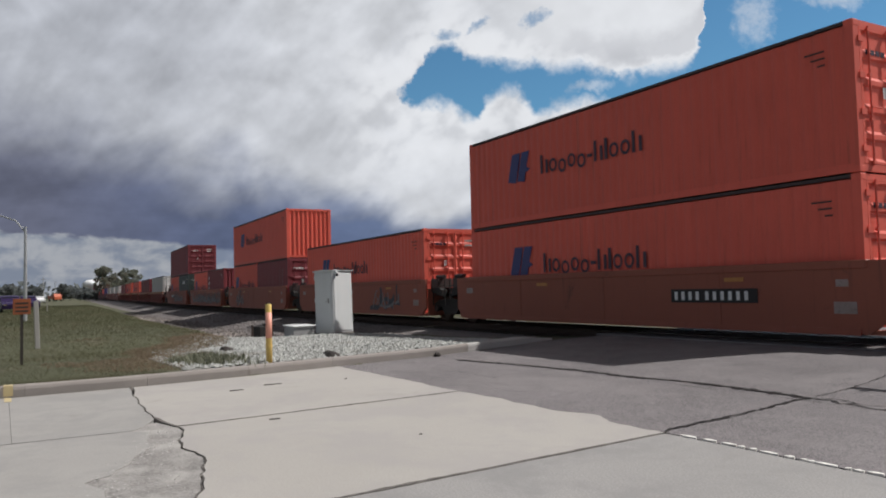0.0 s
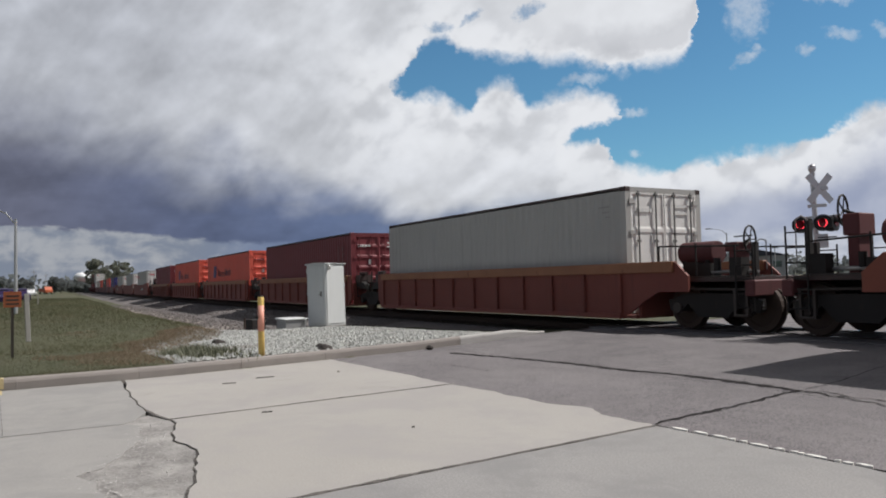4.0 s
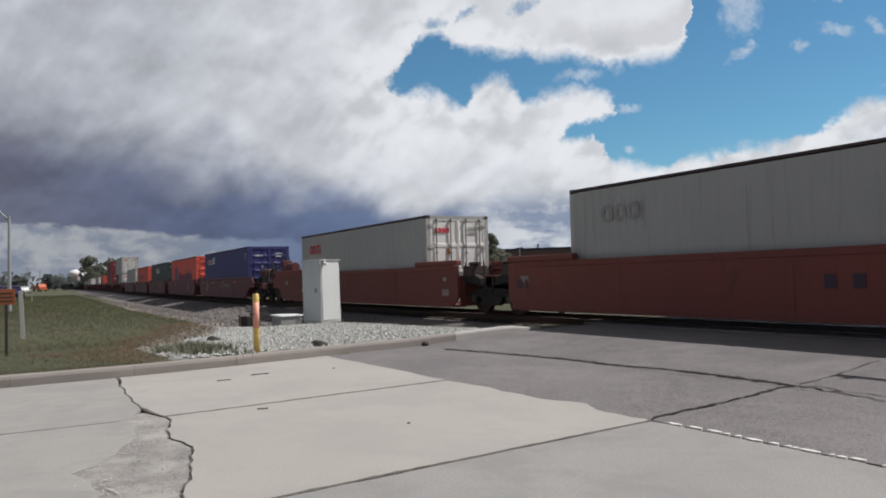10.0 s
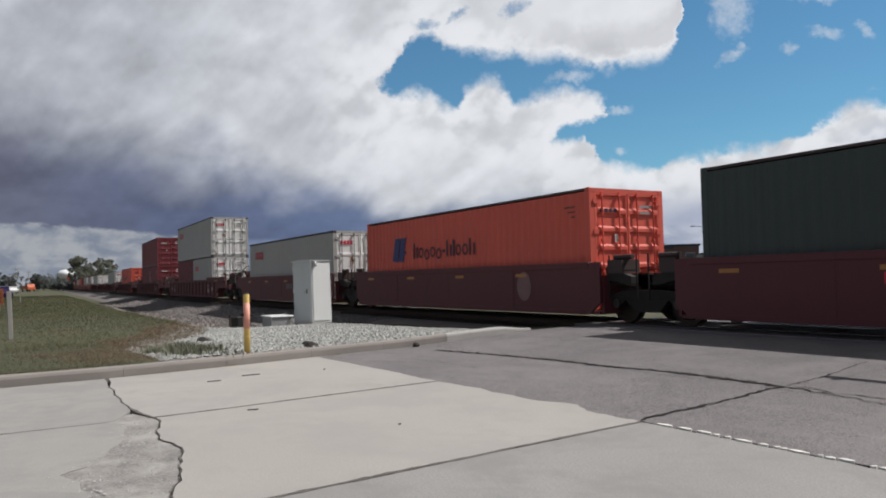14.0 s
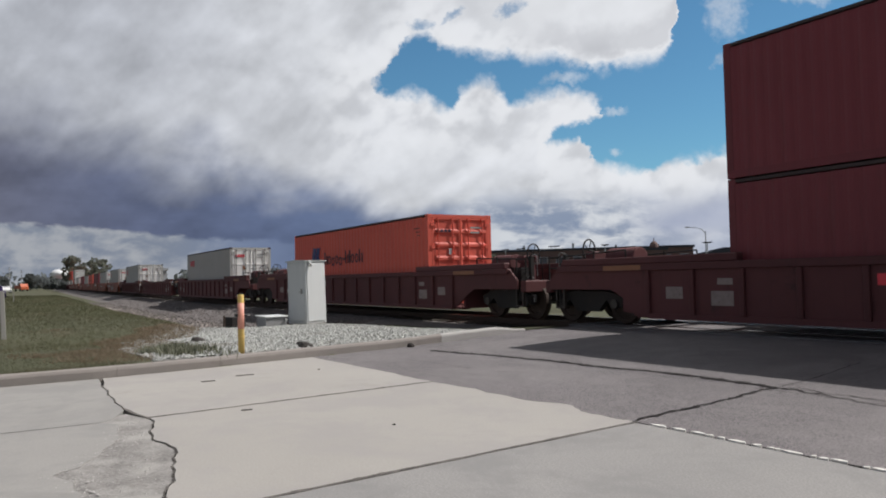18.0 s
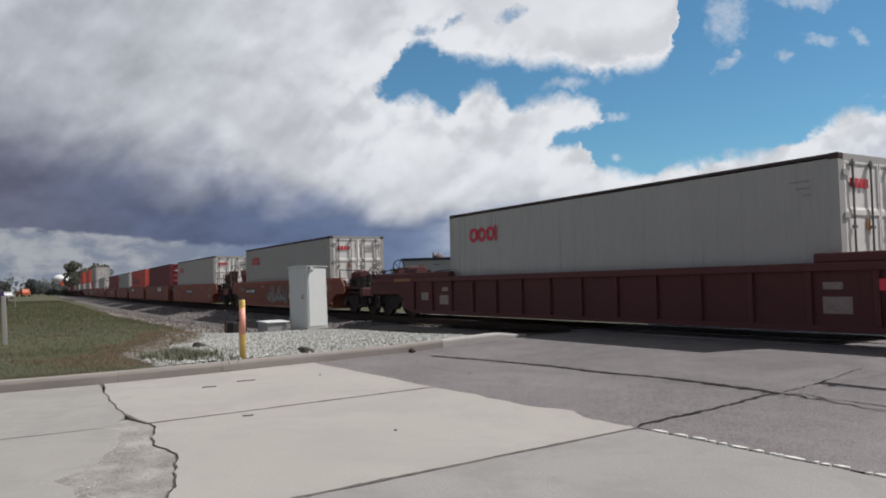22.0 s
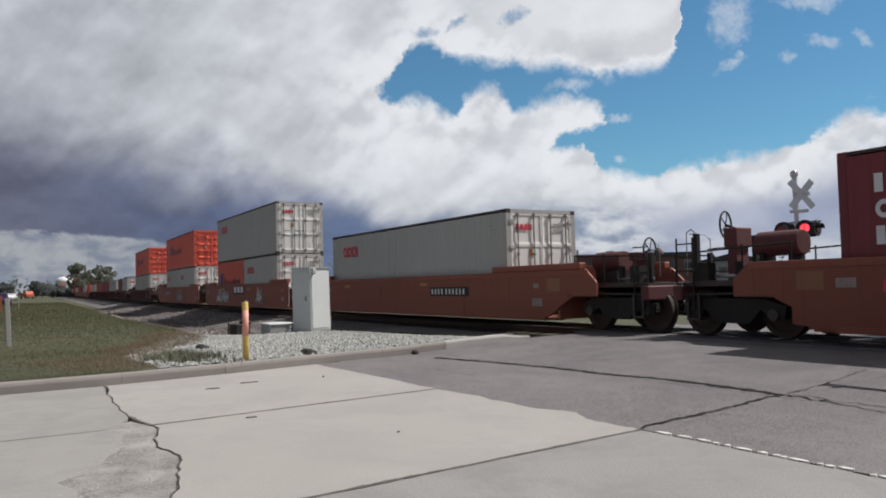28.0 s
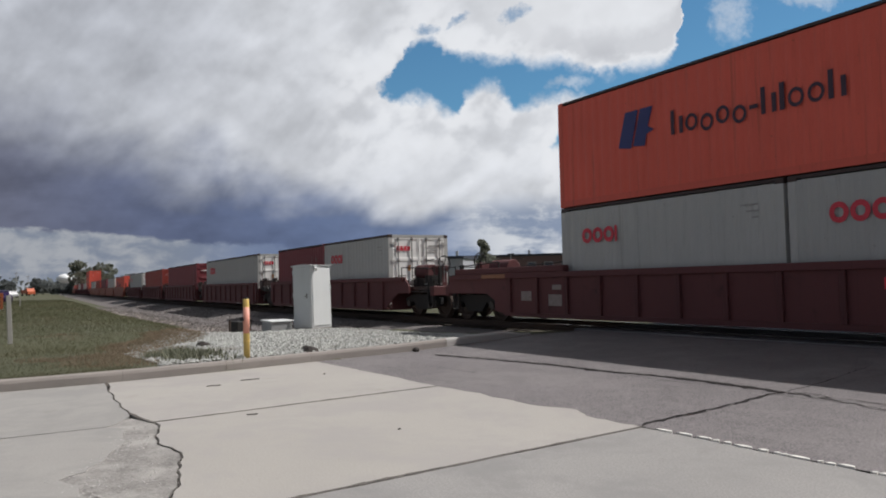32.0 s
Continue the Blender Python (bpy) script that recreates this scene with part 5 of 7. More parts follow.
    # grab irons, hand rail and the slack cable loops of the platform
    for y in (-1.18, 1.18):
        rail = bmesh.new()
        rod(rail, (s * (p + 0.4), y, zt - 0.34), (s * (p + 0.4), y, zt + 0.34), 0.018, 6)
        rod(rail, (s * (p + 0.4), y, zt + 0.34), (s * (p + 2.45), y, zt + 0.26), 0.018, 6)
        rod(rail, (s * (p + 1.4), y, zt - 0.34), (s * (p + 1.4), y, zt + 0.36), 0.018, 6)
        part("hand_rail", rail, DARK, owner)
    loop = bmesh.new()
    pts = [(s * (p + 2.63), -0.95, zt + 0.64 * tall), (s * (p + 2.76), -0.95, zt + 0.74 * tall), (s * (p + 2.88), -0.95, zt + 0.68 * tall), (s * (p + 2.88), -0.95, zt - 0.2)]
    for q0, q1 in zip(pts, pts[1:]):
        rod(loop, q0, q1, 0.012, 5)
    part("uncoupling_lever", loop, STEEL, owner)
    for k, (dx, yy) in enumerate(((0.3, -1.12), (0.95, -0.9), (2.2, -1.05))):
        rig = bmesh.new()
        box(rig, *X(p + dx, p + dx + 0.28), yy - 0.12, yy + 0.12, zt - 0.34, zt - 0.08 + 0.06 * k)
        rod(rig, (s * (p + dx + 0.14), yy, zt - 0.1), (s * (p + dx + 0.5), yy - 0.05, zt - 0.12), 0.02, 6)
        part("rigging", rig, DARK, owner)
    for y in (-0.62, 0.55):
        hang = bmesh.new()
        q0 = None
        for k in range(7):
            u = k / 6
            q1 = (s * (p + 1.95 + 1.25 * u), y + 0.10 * math.sin(3 * u), 0.78 - 0.36 * math.sin(math.pi * u) - 0.10 * u)
            if q0:
                rod(hang, q0, q1, 0.022, 6)
            q0 = q1
        part("slack_hose", hang, BLACK_IRON, owner, "slack black air hose")
    link = bmesh.new()
    for x0, x1, y, z0, z1 in ((0.75, 2.7, -1.24, 0.86, 0.84), (0.9, 2.3, -0.5, 0.52, 0.60), (1.2, 2.9, -1.05, 0.66, 0.50)):
        rod(link, (s * (p + x0), y, z0), (s * (p + x1), y, z1), 0.024, 6)
    for dx in (2.35, 2.62):
        box(link, *X(p + dx, p + dx + 0.05), -1.27, -1.20, 0.34, 0.86)
    box(link, *X(p + 2.35, p + 2.67), -1.28, -1.12, 0.33, 0.37)
    part("brake_linkage", link, CAP_STEEL, owner, "dark brake rods and a sill step")
    for dx, y, w in ((2.70, -1.02, 0.16), (2.95, -0.30, 0.12)):
        part("valve_handle", bevelled(boxed(*X(p + dx, p + dx + w), y - 0.05, y + 0.05, 0.46, 0.66), 0.015, 1), STEEL, owner)
    part("grating", boxed(*X(p + 0.15, p + 2.6), -1.22, -0.30, zt - 0.335, zt - 0.31), CAP_STEEL, owner)
    val = bmesh.new()
    box(val, *X(p + 1.2, p + 1.6), -1.0, -0.7, zt - 0.34, zt - 0.05)
    rod(val, (s * (p + 1.7), -0.9, zt - 0.3), (s * (p + 1.7), -0.9, zt + 0.05), 0.07, 8)
    part("brake_valve", val, DARK, owner)


def scribble(bm, x0, x1, z0, z1, seed, n, width, y):
    """Overlapping sprayed strokes: leaning uprights, hooks and arrows."""
    rnd = random.Random(seed)
    step = (x1 - x0) / n
    for i in range(n * 3):
        cx = x0 + (i / 3 + rnd.uniform(0.2, 0.8)) * step
        a, ln = rnd.choice((1.57, 1.2, 1.9, 0.5, 2.6, 0.1)) + rnd.uniform(-0.2, 0.2), rnd.uniform(0.35, 1.0) * (z1 - z0)
        px, pz = cx - ln * 0.5 * math.cos(a), rnd.uniform(z0, z0 + 0.3 * (z1 - z0))
        turn, pts = rnd.uniform(-0.28, 0.28), []
        for k in range(8):
            pts.append((min(max(px, x0), x1), min(max(pz, z0), z1)))
            px, pz = px + ln / 7 * math.cos(a), pz + ln / 7 * math.sin(a)
            a += turn * (1.8 if k > 4 else 0.5)
        keep = [pts[0]] + [q for p, q in zip(pts, pts[1:]) if math.hypot(q[0] - p[0], q[1] - p[1]) > 0.01]
        if len(keep) > 2:
            ribbon(bm, keep, width * rnd.uniform(0.6, 1.5), y - 0.0003 * i)


def make_well(kind, p, left, right, half_l, half_r, marks=()):
    """A well car unit. kind: the look of its sides; p: half the well's length; left, right: 'joint' or 'coupler'."""
    look_of = {"tan": ("tan", 1.42, "smooth-sided yellow-brown"), "brick": ("brick", 1.46, "smooth-sided brick red"), "wine": ("wine", 1.40, "smooth-sided wine red"),
               "chord": ("brick", 1.42, "ribbed brown, yellow-topped"), "rust": ("rust", 1.33, "ribbed rusty brown")}[kind]
    mat, zt = WELL[look_of[0]], look_of[1]
    size = "long" if p > 7 else "short"
    ob = thing("well_car", "%s %s double-stack railway well car on the track" % (size, look_of[2]), "rail car", "well cars of the train")
    zb = 0.23
    low_ends = [mk[1] for mk in marks if mk[0] == "low_end"]
    marks = [mk for mk in marks if mk[0] != "low_end"]
    reach = 2.66 if kind == "rust" and p > 7 else 1.42
    lx, rx = (reach if left == "coupler" else 0.0), (reach if right == "coupler" else 0.0)
    out = []
    if right == "coupler":
        out += [(p - 0.55, zb), (p - 0.25, zb + 0.10), (p + 0.25, 0.62), (p + 0.62, 0.80), (p + rx, 0.80), (p + rx, zt - 0.30), (p + rx - 0.35, zt)]
    else:
        out += [(p - 0.35, zb), (p, zb + 0.25), (p, zt)]
    if left == "coupler":
        out += [(-p - lx + 0.35, zt), (-p - lx, zt - 0.30), (-p - lx, 0.80), (-p - 0.62, 0.80), (-p - 0.25, 0.62), (-p + 0.25 - 0.5, zb + 0.10), (-p + 0.55, zb)]
    else:
        out += [(-p, zt), (-p, zb + 0.25), (-p + 0.35, zb)]
    chord_mat = CHORD_TAN if kind == "chord" else mat
    ribbed = kind in ("chord", "rust")
    ch = 0.22 if kind == "chord" else 0.13
    for s in (-1, 1):
        bm = prism(bmesh.new(), out, *sorted((s * 1.40, s * 1.455)))
        part("side_panel", bm, mat, ob)
        part("top_chord", bevelled(boxed(-p - lx + 0.36, p + rx - 0.36, *sorted((s * 1.34, s * (1.53 if ribbed else 1.475))), zt - ch, zt + 0.012), 0.012, 1), chord_mat, ob)
        part("bottom_chord", boxed(-p + 0.5, p - 0.5, *sorted((s * 1.30, s * (1.50 if ribbed else 1.47))), zb - 0.03, zb + 0.08), mat, ob)
    if ribbed:
        rib = mesh_of("rib", bevelled(boxed(-0.05, 0.05, -1.52, -1.45, zb + 0.08, zt - ch), 0.01, 1), mat)
        n = int(2 * (p - 0.5) / 1.12)
        for i in range(n + 1):
            x = -p + 0.5 + i * 2 * (p - 0.5) / n
            part("rib", rib, None, ob, m=pose(x, 0, 0))
            if p > 7:
                part("rib", rib, None, ob, m=pose(x, 0, 0, 0, 0, 180))
    else:
        seam = mesh_of("seam_strip", boxed(-0.035, 0.035, -1.463, -1.454, zb + 0.08, zt - ch), mat)
        for x in (-p * 0.5, 0.0, p * 0.5):
            part("seam_strip", seam, None, ob, m=pose(x, 0, 0))
    if p > 7 and kind != "chord":  # raised ends of the long wells
        for s, e in ((-1, lx), (1, rx)):
            a, b = sorted((s * 5.75, s * (p + max(e - 0.5, 0.0))))
            for w in (-1, 1):
                part("raised_top", bevelled(boxed(a, b, *sorted((w * 1.30, w * 1.50)), zt + 0.012, zt + 0.17), 0.02, 1), chord_mat, ob)
    if kind == "rust" and p > 7:  # pale stencil panels and a paint patch in the end bays
        for s in (-1, 1):
            for k, (dx, w, z) in enumerate(((0.95, 0.42, 0.62), (2.05, 0.50, 0.50), (2.20, 0.34, 0.90))):
                part("stencil_panel", boxed(*sorted((s * (p - dx), s * (p - dx - w))), -1.4605, -1.4555, z, z + (0.24, 0.28, 0.12)[k]), STENCIL, ob, "faded pale stencil panel")
            part("paint_patch", boxed(*sorted((s * (p - 0.35), s * (p + 0.75))), -1.5345, -1.5305, zt - 0.115, zt - 0.01), CHORD_TAN, ob, "yellow-brown paint patch on the chord")
    elif kind in ("tan", "brick"):
        for s, end in ((-1, left), (1, right)):
            if end == "coupler" and kind == "tan":
                part("paint_patch", boxed(*sorted((s * (p + 0.15), s * (p - 0.35))), -1.4605, -1.4555, 0.92, 1.24), CHORD_TAN, ob, "bare yellow-brown paint patch")
        for x, w, z, h in ((-p + 0.55, 0.34, 0.95, 0.16), (p - 0.95, 0.40, 0.55, 0.20), (p - 0.9, 0.22, 1.0, 0.12)):
            part("stencil_panel", boxed(x, x + w, -1.4605, -1.4555, z, z + h), STENCIL, ob, "faded pale stencil panel")
    floor = bmesh.new()
    x = -p + 0.3
    while x < p - 0.3:
        box(floor, x, x + 0.25, -1.3, 1.3, 0.21, 0.286)
        x += 1.4
    box(floor, -p + 0.1, p - 0.1, -1.4, -1.12, 0.21, 0.28)
    box(floor, -p + 0.1, p - 0.1, 1.12, 1.4, 0.21, 0.28)
    part("floor", floor, mat, ob)
    for s in (-1, 1):
        bm = prism(bmesh.new(), [(s * (p - 0.06), 0.24), (s * (p + 0.02), 0.24), (s * (p + 0.02), zt - 0.3), (s * (p - 0.06), zt - 0.3)], -1.36, 1.36)
        part("bulkhead", bm, mat, ob)
    for s, end, half in ((-1, left, half_l), (1, right, half_r)):
        X = lambda a, b: (min(s * a, s * b), max(s * a, s * b))
        if end == "coupler":
            add_coupler_end(ob, s, p, mat, zt, True, 0.15 if s in low_ends else 1.0 if kind == "brick" or (kind == "tan" and p < 7) else 0.5)
            continue
        g = half - p
        # arms, walkway and steps are coloured dark for the shade between cars
        part("centre_sill", boxed(*X(p, half - 0.01), -0.26, 0.26, 0.78, 1.08), DARK, ob)
        for y in (-1.15, 1.15):
            bm = prism(bmesh.new(), [(s * p, 1.0), (s * (p + g * 0.72), 0.86), (s * (p + g * 0.72), 1.06), (s * p, zt - 0.1)], y - 0.10, y + 0.10)
            part("end_arm", bm, DARK, ob)
        part("walkway", boxed(*X(p + 0.02, half - 0.06), -0.95, 0.95, 1.09, 1.13), DARK, ob)
        bm = bmesh.new()
        box(bm, *X(p + 0.1, p + 0.55), -1.30, -0.75, 1.14, 1.44)
        rod(bm, (s * (p + 0.15), -1.1, 1.5), (s * (p + 0.7), -1.1, 1.5), 0.06, 8)
        part("valve_box", bm, FRAME_DARK, ob)
        bm = bmesh.new()
        for dx in (0.08, g * 0.85):
            rod(bm, (s * (p + dx), -1.22, 0.55), (s * (p + dx), -1.22, 1.55), 0.018, 6)
        for k in range(3):
            rod(bm, (s * (p + 0.08), -1.22, 0.6 + 0.3 * k), (s * (p + g * 0.85), -1.22, 0.6 + 0.3 * k), 0.014, 6)
        part("steps", bm, DARK, ob)
        if s == 1:
            add_truck(ob, half)
    # yellow reflectors along the side and the painted marks
    refl = mesh_of("reflector", boxed(-0.22, 0.22, -1.4745, -1.4635, zt - 0.30, zt - 0.22) if not ribbed else boxed(-0.05, 0.05, -1.528, -1.519, zt - 0.65, zt - 0.22), YELLOW_MARK)
    for i in range(int(p * 2 / 3.0)):
        if ribbed and i % 2:
            continue
        if kind in ("wine", "tan") and (kind == "wine" or i % 2):
            part("reflector", refl, None, ob, "yellow reflector", m=pose(-p + 1.3 + 3.0 * i, 0, 0))
    y = -1.464
    for mk in marks:
        bm = bmesh.new()
        if mk[0] == "number":
            pl = part("number_plate", boxed(mk[1], mk[1] + mk[2], y - 0.006, y - 0.001, mk[3], mk[3] + 0.27), PLATE_BLACK, ob, "black panel with the car's marks as bars")
            blocks(bm, mk[1] + 0.1, mk[3] + 0.05, 0.17, "nnnn nnnnnn", ((mk[2] - 0.2) / 0.17 - 4.95) / 10, y - 0.008)
            tagged(part("number_mark", bm, LOGO_WHITE, pl, "pale bars in place of the car's marks"), kind="stuff")
        elif mk[0] == "owner":
            pl = part("owner_plate", boxed(mk[1], mk[1] + 2.42, y - 0.006, y - 0.001, 0.86, 1.37), PLATE_BLACK, ob, "black panel with the owner's mark as bars")
            for i in range(3):
                a = mk[1] + 0.22 + i * 0.70
                box(bm, a + 0.04, a + 0.54, y - 0.014, y - 0.008, 0.96, 1.28)
            tagged(part("owner_mark", bm, LOGO_WHITE, pl, "white bars in place of the owner's mark"), kind="stuff")
        elif mk[0] == "disc":
            lathe(bm, [(0.30, 0.0), (0.30, 0.004), (0.22, 0.005)], 24)
            bmesh.ops.transform(bm, matrix=Matrix.Translation((mk[1], y, 0.86)) @ Matrix.Rotation(radians(90), 4, "X") @ Matrix.Diagonal((1, 1.25, 1, 1)), verts=bm.verts[:])
            part("round_mark", bm, LOGO_PALE_RED, ob, "faded pale round emblem")
        elif mk[0] == "letters":
            blocks(bm, mk[1], 0.78, 0.24, mk[2], 0.5, y)
            tagged(part("side_mark", bm, SPRAY if kind == "wine" else LOGO_DARK, ob, "faded marks shown as bars"), kind="stuff")
        elif mk[0] == "spray":
            scribble(bm, mk[1], mk[2], 0.35, 1.25, mk[3], mk[4], 0.11, y)
            g1 = part("graffiti", bm, SPRAY_DARK if mk[5] == "dark" else SPRAY, ob, "sprayed graffiti strokes")
            tagged(g1, kind="stuff")
            bm2 = bmesh.new()
            scribble(bm2, mk[1] + 0.05, mk[2] - 0.05, 0.40, 1.2, mk[3] + 50, mk[4], 0.06, y - 0.014)
            tagged(part("graffiti_outline", bm2, SPRAY if mk[5] == "dark" else LOGO_WHITE if mk[5] == "bright" else LOGO_FADED, g1, "sprayed outline strokes"), kind="stuff")
    return ob


# ---- the train: where each well stands at 16 s, its car, what it carries ----
# (left end of the load, look of the well, half length, left end, right end, bottom, top); loads: colour, mark, end that leads
O, G, M, R, B, K = "orange", "grey", "maroon", "red", "blue", "green"
HC, STD = 2.896, 2.591
TRAIN = [
    (286.0, "tan", P40, "joint", "joint", [(40, STD, O, "sea")], [(40, STD, O, "sea")], [("number", 2.1, 2.1, 0.72)]),
    (270.7, "tan", P40, "joint", "joint", [(40, HC, O, "sea")], [], [("spray", 2.0, 4.6, 8, 4, "dark")]),
    (255.2, "tan", P40, "joint", "joint", [(20, STD, O, "sea20"), (20, STD, M, "data")], [(40, STD, O, "sea", "blank")], [("spray", -4.5, -2.5, 9, 4, "dark")]),
    (239.65, "tan", P40, "joint", "joint", [(20, STD, O, "sea20"), (20, STD, M, "column20", "blank")], [], [("spray", -5.5, 6.2, 3, 30, "dark")]),
    (224.1, "tan", P40, "coupler", "joint", [(20, STD, O, "sea20"), (20, STD, K, "caps20")], [(40, STD, M, "data")], [("number", -3.4, 1.9, 0.80), ("spray", -1.6, 4.3, 4, 13, "dark")]),
    (204.5, "chord", P40, "joint", "coupler", [(40, HC, G, "plain_light")], [], []),
    (188.7, "chord", P40, "joint", "joint", [(40, HC, M, "data")], [], []),
    (172.9, "chord", P40, "joint", "joint", [(40, HC, O, "sea")], [], []),
    (157.25, "chord", P40, "joint", "joint", [(40, HC, O, "sea")], [], []),
    (141.6, "chord", P40, "coupler", "joint", [(40, HC, M, "column")], [], []),
    (119.9, "brick", P53, "joint", "coupler", [(40, HC, G, "ring")], [], [("number", 1.2, 2.8, 0.80)]),
    (100.45, "brick", P53, "joint", "joint", [(40, HC, G, "ring_faded")], [], [("letters", -8.0, "sn"), ("letters", 0.6, "s  s")]),
    (81.0, "brick", P53, "coupler", "joint", [(40, HC, G, "ring")], [], [("number", -4.95, 3.1, 0.80)]),
    (59.3, "wine", P40, "joint", "coupler", [(40, HC, B, "blue_mark")], [], [("disc", -4.1), ("letters", 0.2, "s s  nnnn  nn")]),
    (43.8, "wine", P40, "joint", "joint", [(40, HC, O, "sea_big")], [], [("disc", 3.8), ("letters", -2.8, "s")]),
    (28.3, "wine", P40, "joint", "joint", [(40, HC, K, "caps")], [], [("disc", 3.1)]),
    (12.9, "wine", P40, "joint", "joint", [(40, HC, O, "sea")], [], [("disc", 3.8)]),
    (-2.6, "wine", P40, "coupler", "joint", [(40, HC, G, "ring")], [], [("letters", 0.8, "nnnn  nn")]),
    (-24.0, "rust", P53, "coupler", "coupler", [(20, STD, M, "data"), (20, STD, G, "ring20")], [(40, STD, G, "ring")], []),
    (-47.4, "rust", P53, "coupler", "coupler", [(20, STD, M, "data"), (20, STD, M, "column20")], [(40, STD, M, "data")], []),
    (-70.85, "rust", P53, "coupler", "coupler", [(40, HC, O, "sea")], [], []),
    (-94.3, "rust", P53, "joint", "coupler", [(40, HC, G, "ring")], [], []),
    (-114.1, "rust", P53, "joint", "joint", [], [], []),
    (-133.95, "rust", P53, "coupler", "joint", [(40, HC, G, "ring")], [], []),
    (-155.5, "tan", P40, "coupler", "coupler", [(40, HC, G, "ring")], [], [("spray", -1.7, 1.3, 23, 8, "grey"), ("number", -5.3, 1.8, 0.80), ("low_end", 1)]),
    (-175.25, "tan", P40, "joint", "coupler", [(40, HC, G, "ring")], [], [("number", -1.2, 2.0, 0.80)]),
    (-190.8, "tan", P40, "joint", "joint", [(40, HC, M, "data")], [], [("owner", 0.80)]),
    (-206.1, "tan", P40, "joint", "joint", [(40, HC, O, "sea")], [], [("owner", -3.6)]),
    (-221.4, "tan", P40, "joint", "joint", [(40, HC, G, "ring")], [], []),
    (-236.75, "tan", P40, "coupler", "joint", [(40, HC, M, "column")], [], [("number", 1.0, 2.2, 0.80)]),
    (-258.25, "tan", P53, "joint", "coupler", [(40, HC, G, "ring")], [], [("number", 2.3, 2.2, 0.80)]),
    (-277.7, "tan", P53, "joint", "joint", [(20, STD, O, "sea20"), (20, STD, G, "ring20")], [(40, STD, G, "ring")], [("spray", -5.3, -2.4, 30, 7, "bright"), ("owner", -1.4), ("spray", 3.2, 4.4, 31, 4, "bright")]),
    (-297.1, "tan", P53, "coupler", "joint", [(20, STD, G, "ring20"), (20, STD, G, "ring20")], [(40, STD, O, "sea")], [("number", -5.0, 2.75, 0.80), ("spray", 0.2, 2.7, 34, 9, "grey")]),
    (-320.5, "rust", P53, "coupler", "coupler", [(20, STD, G, "ring20"), (20, STD, G, "ring20")], [(40, STD, O, "sea")], []),
    (-342.1, "rust", P40, "joint", "coupler", [(20, STD, M, "data"), (20, STD, G, "ring20")], [], []),
    (-357.8, "rust", P40, "joint", "joint", [(40, STD, G, "ring")], [], []),
    (-373.3, "rust", P40, "joint", "joint", [(40, STD, M, "data")], [], []),
    (-388.8, "rust", P40, "joint", "joint", [(40, STD, R, "data")], [], []),
    (-404.3, "rust", P40, "coupler", "joint", [(40, STD, G, "ring")], [], []),
]
# the tail, far off: the same kinds again, in their order
TAIL = [([O], []), ([G], []), ([M], []), ([R], []), ([G], []), ([O], [O]), ([G], []), ([M], []), ([G], []), ([R], []), ([O], []), ([G], [G]), ([M], []), ([G], []), ([O], []), ([R], [])]
MARK_OF = {O: "sea", G: "ring", M: "data", R: "data"}
x = -404.3 - 19.8
for i, (low, up) in enumerate(TAIL):
    first, last = i % 5 == 0, i % 5 == 4
    TRAIN.append((x, "tan" if (i // 5) % 2 == 0 else "rust", P40, "coupler" if last else "joint", "coupler" if first else "joint",
                  [(40, STD, c, MARK_OF[c]) for c in low], [(40, STD, c, MARK_OF[c]) for c in up], []))
    x -= 19.8 if last else 15.5

SPEED, GAIN = 19.115, 0.0019
made, riders = {}, []


def load(size, H, color, mark, lead="doors"):
    L = 12.192 if size == 40 else 6.058
    key = (size, H, color, mark, lead)
    if key in made:
        return copy_thing(made[key], Matrix())
    made[key] = make_container(L, H, color, mark, lead)
    return made[key]


for n, (x, kind, p, left, right, low, up, marks) in enumerate(TRAIN):
    def half(i, j):
        gap = abs(TRAIN[i][0] - TRAIN[j][0])
        return TRAIN[i][2] + (gap - TRAIN[i][2] - TRAIN[j][2]) / 2
    hl = half(n, n + 1) if n + 1 < len(TRAIN) else p + 1.13
    hr = half(n, n - 1) if n else p + 1.13
    key = ("well", kind, p, left, right, round(hl, 1), round(hr, 1)) if not marks else None
    if key in made:
        car = copy_thing(made[key], Matrix())
    else:
        car = make_well(kind, p, left, right, hl, hr, marks)
        if key:
            made[key] = car
    mid = x + 6.096
    riders.append((car, mid, 0.0))
    z = 0.29
    for row in (low, up):
        for k, spec in enumerate(row):
            dx = 0.0 if spec[0] == 40 else (-3.067, 3.067)[k]
            riders.append((load(*spec), mid + dx, z))
        if row:
            z += row[0][1] + 0.012

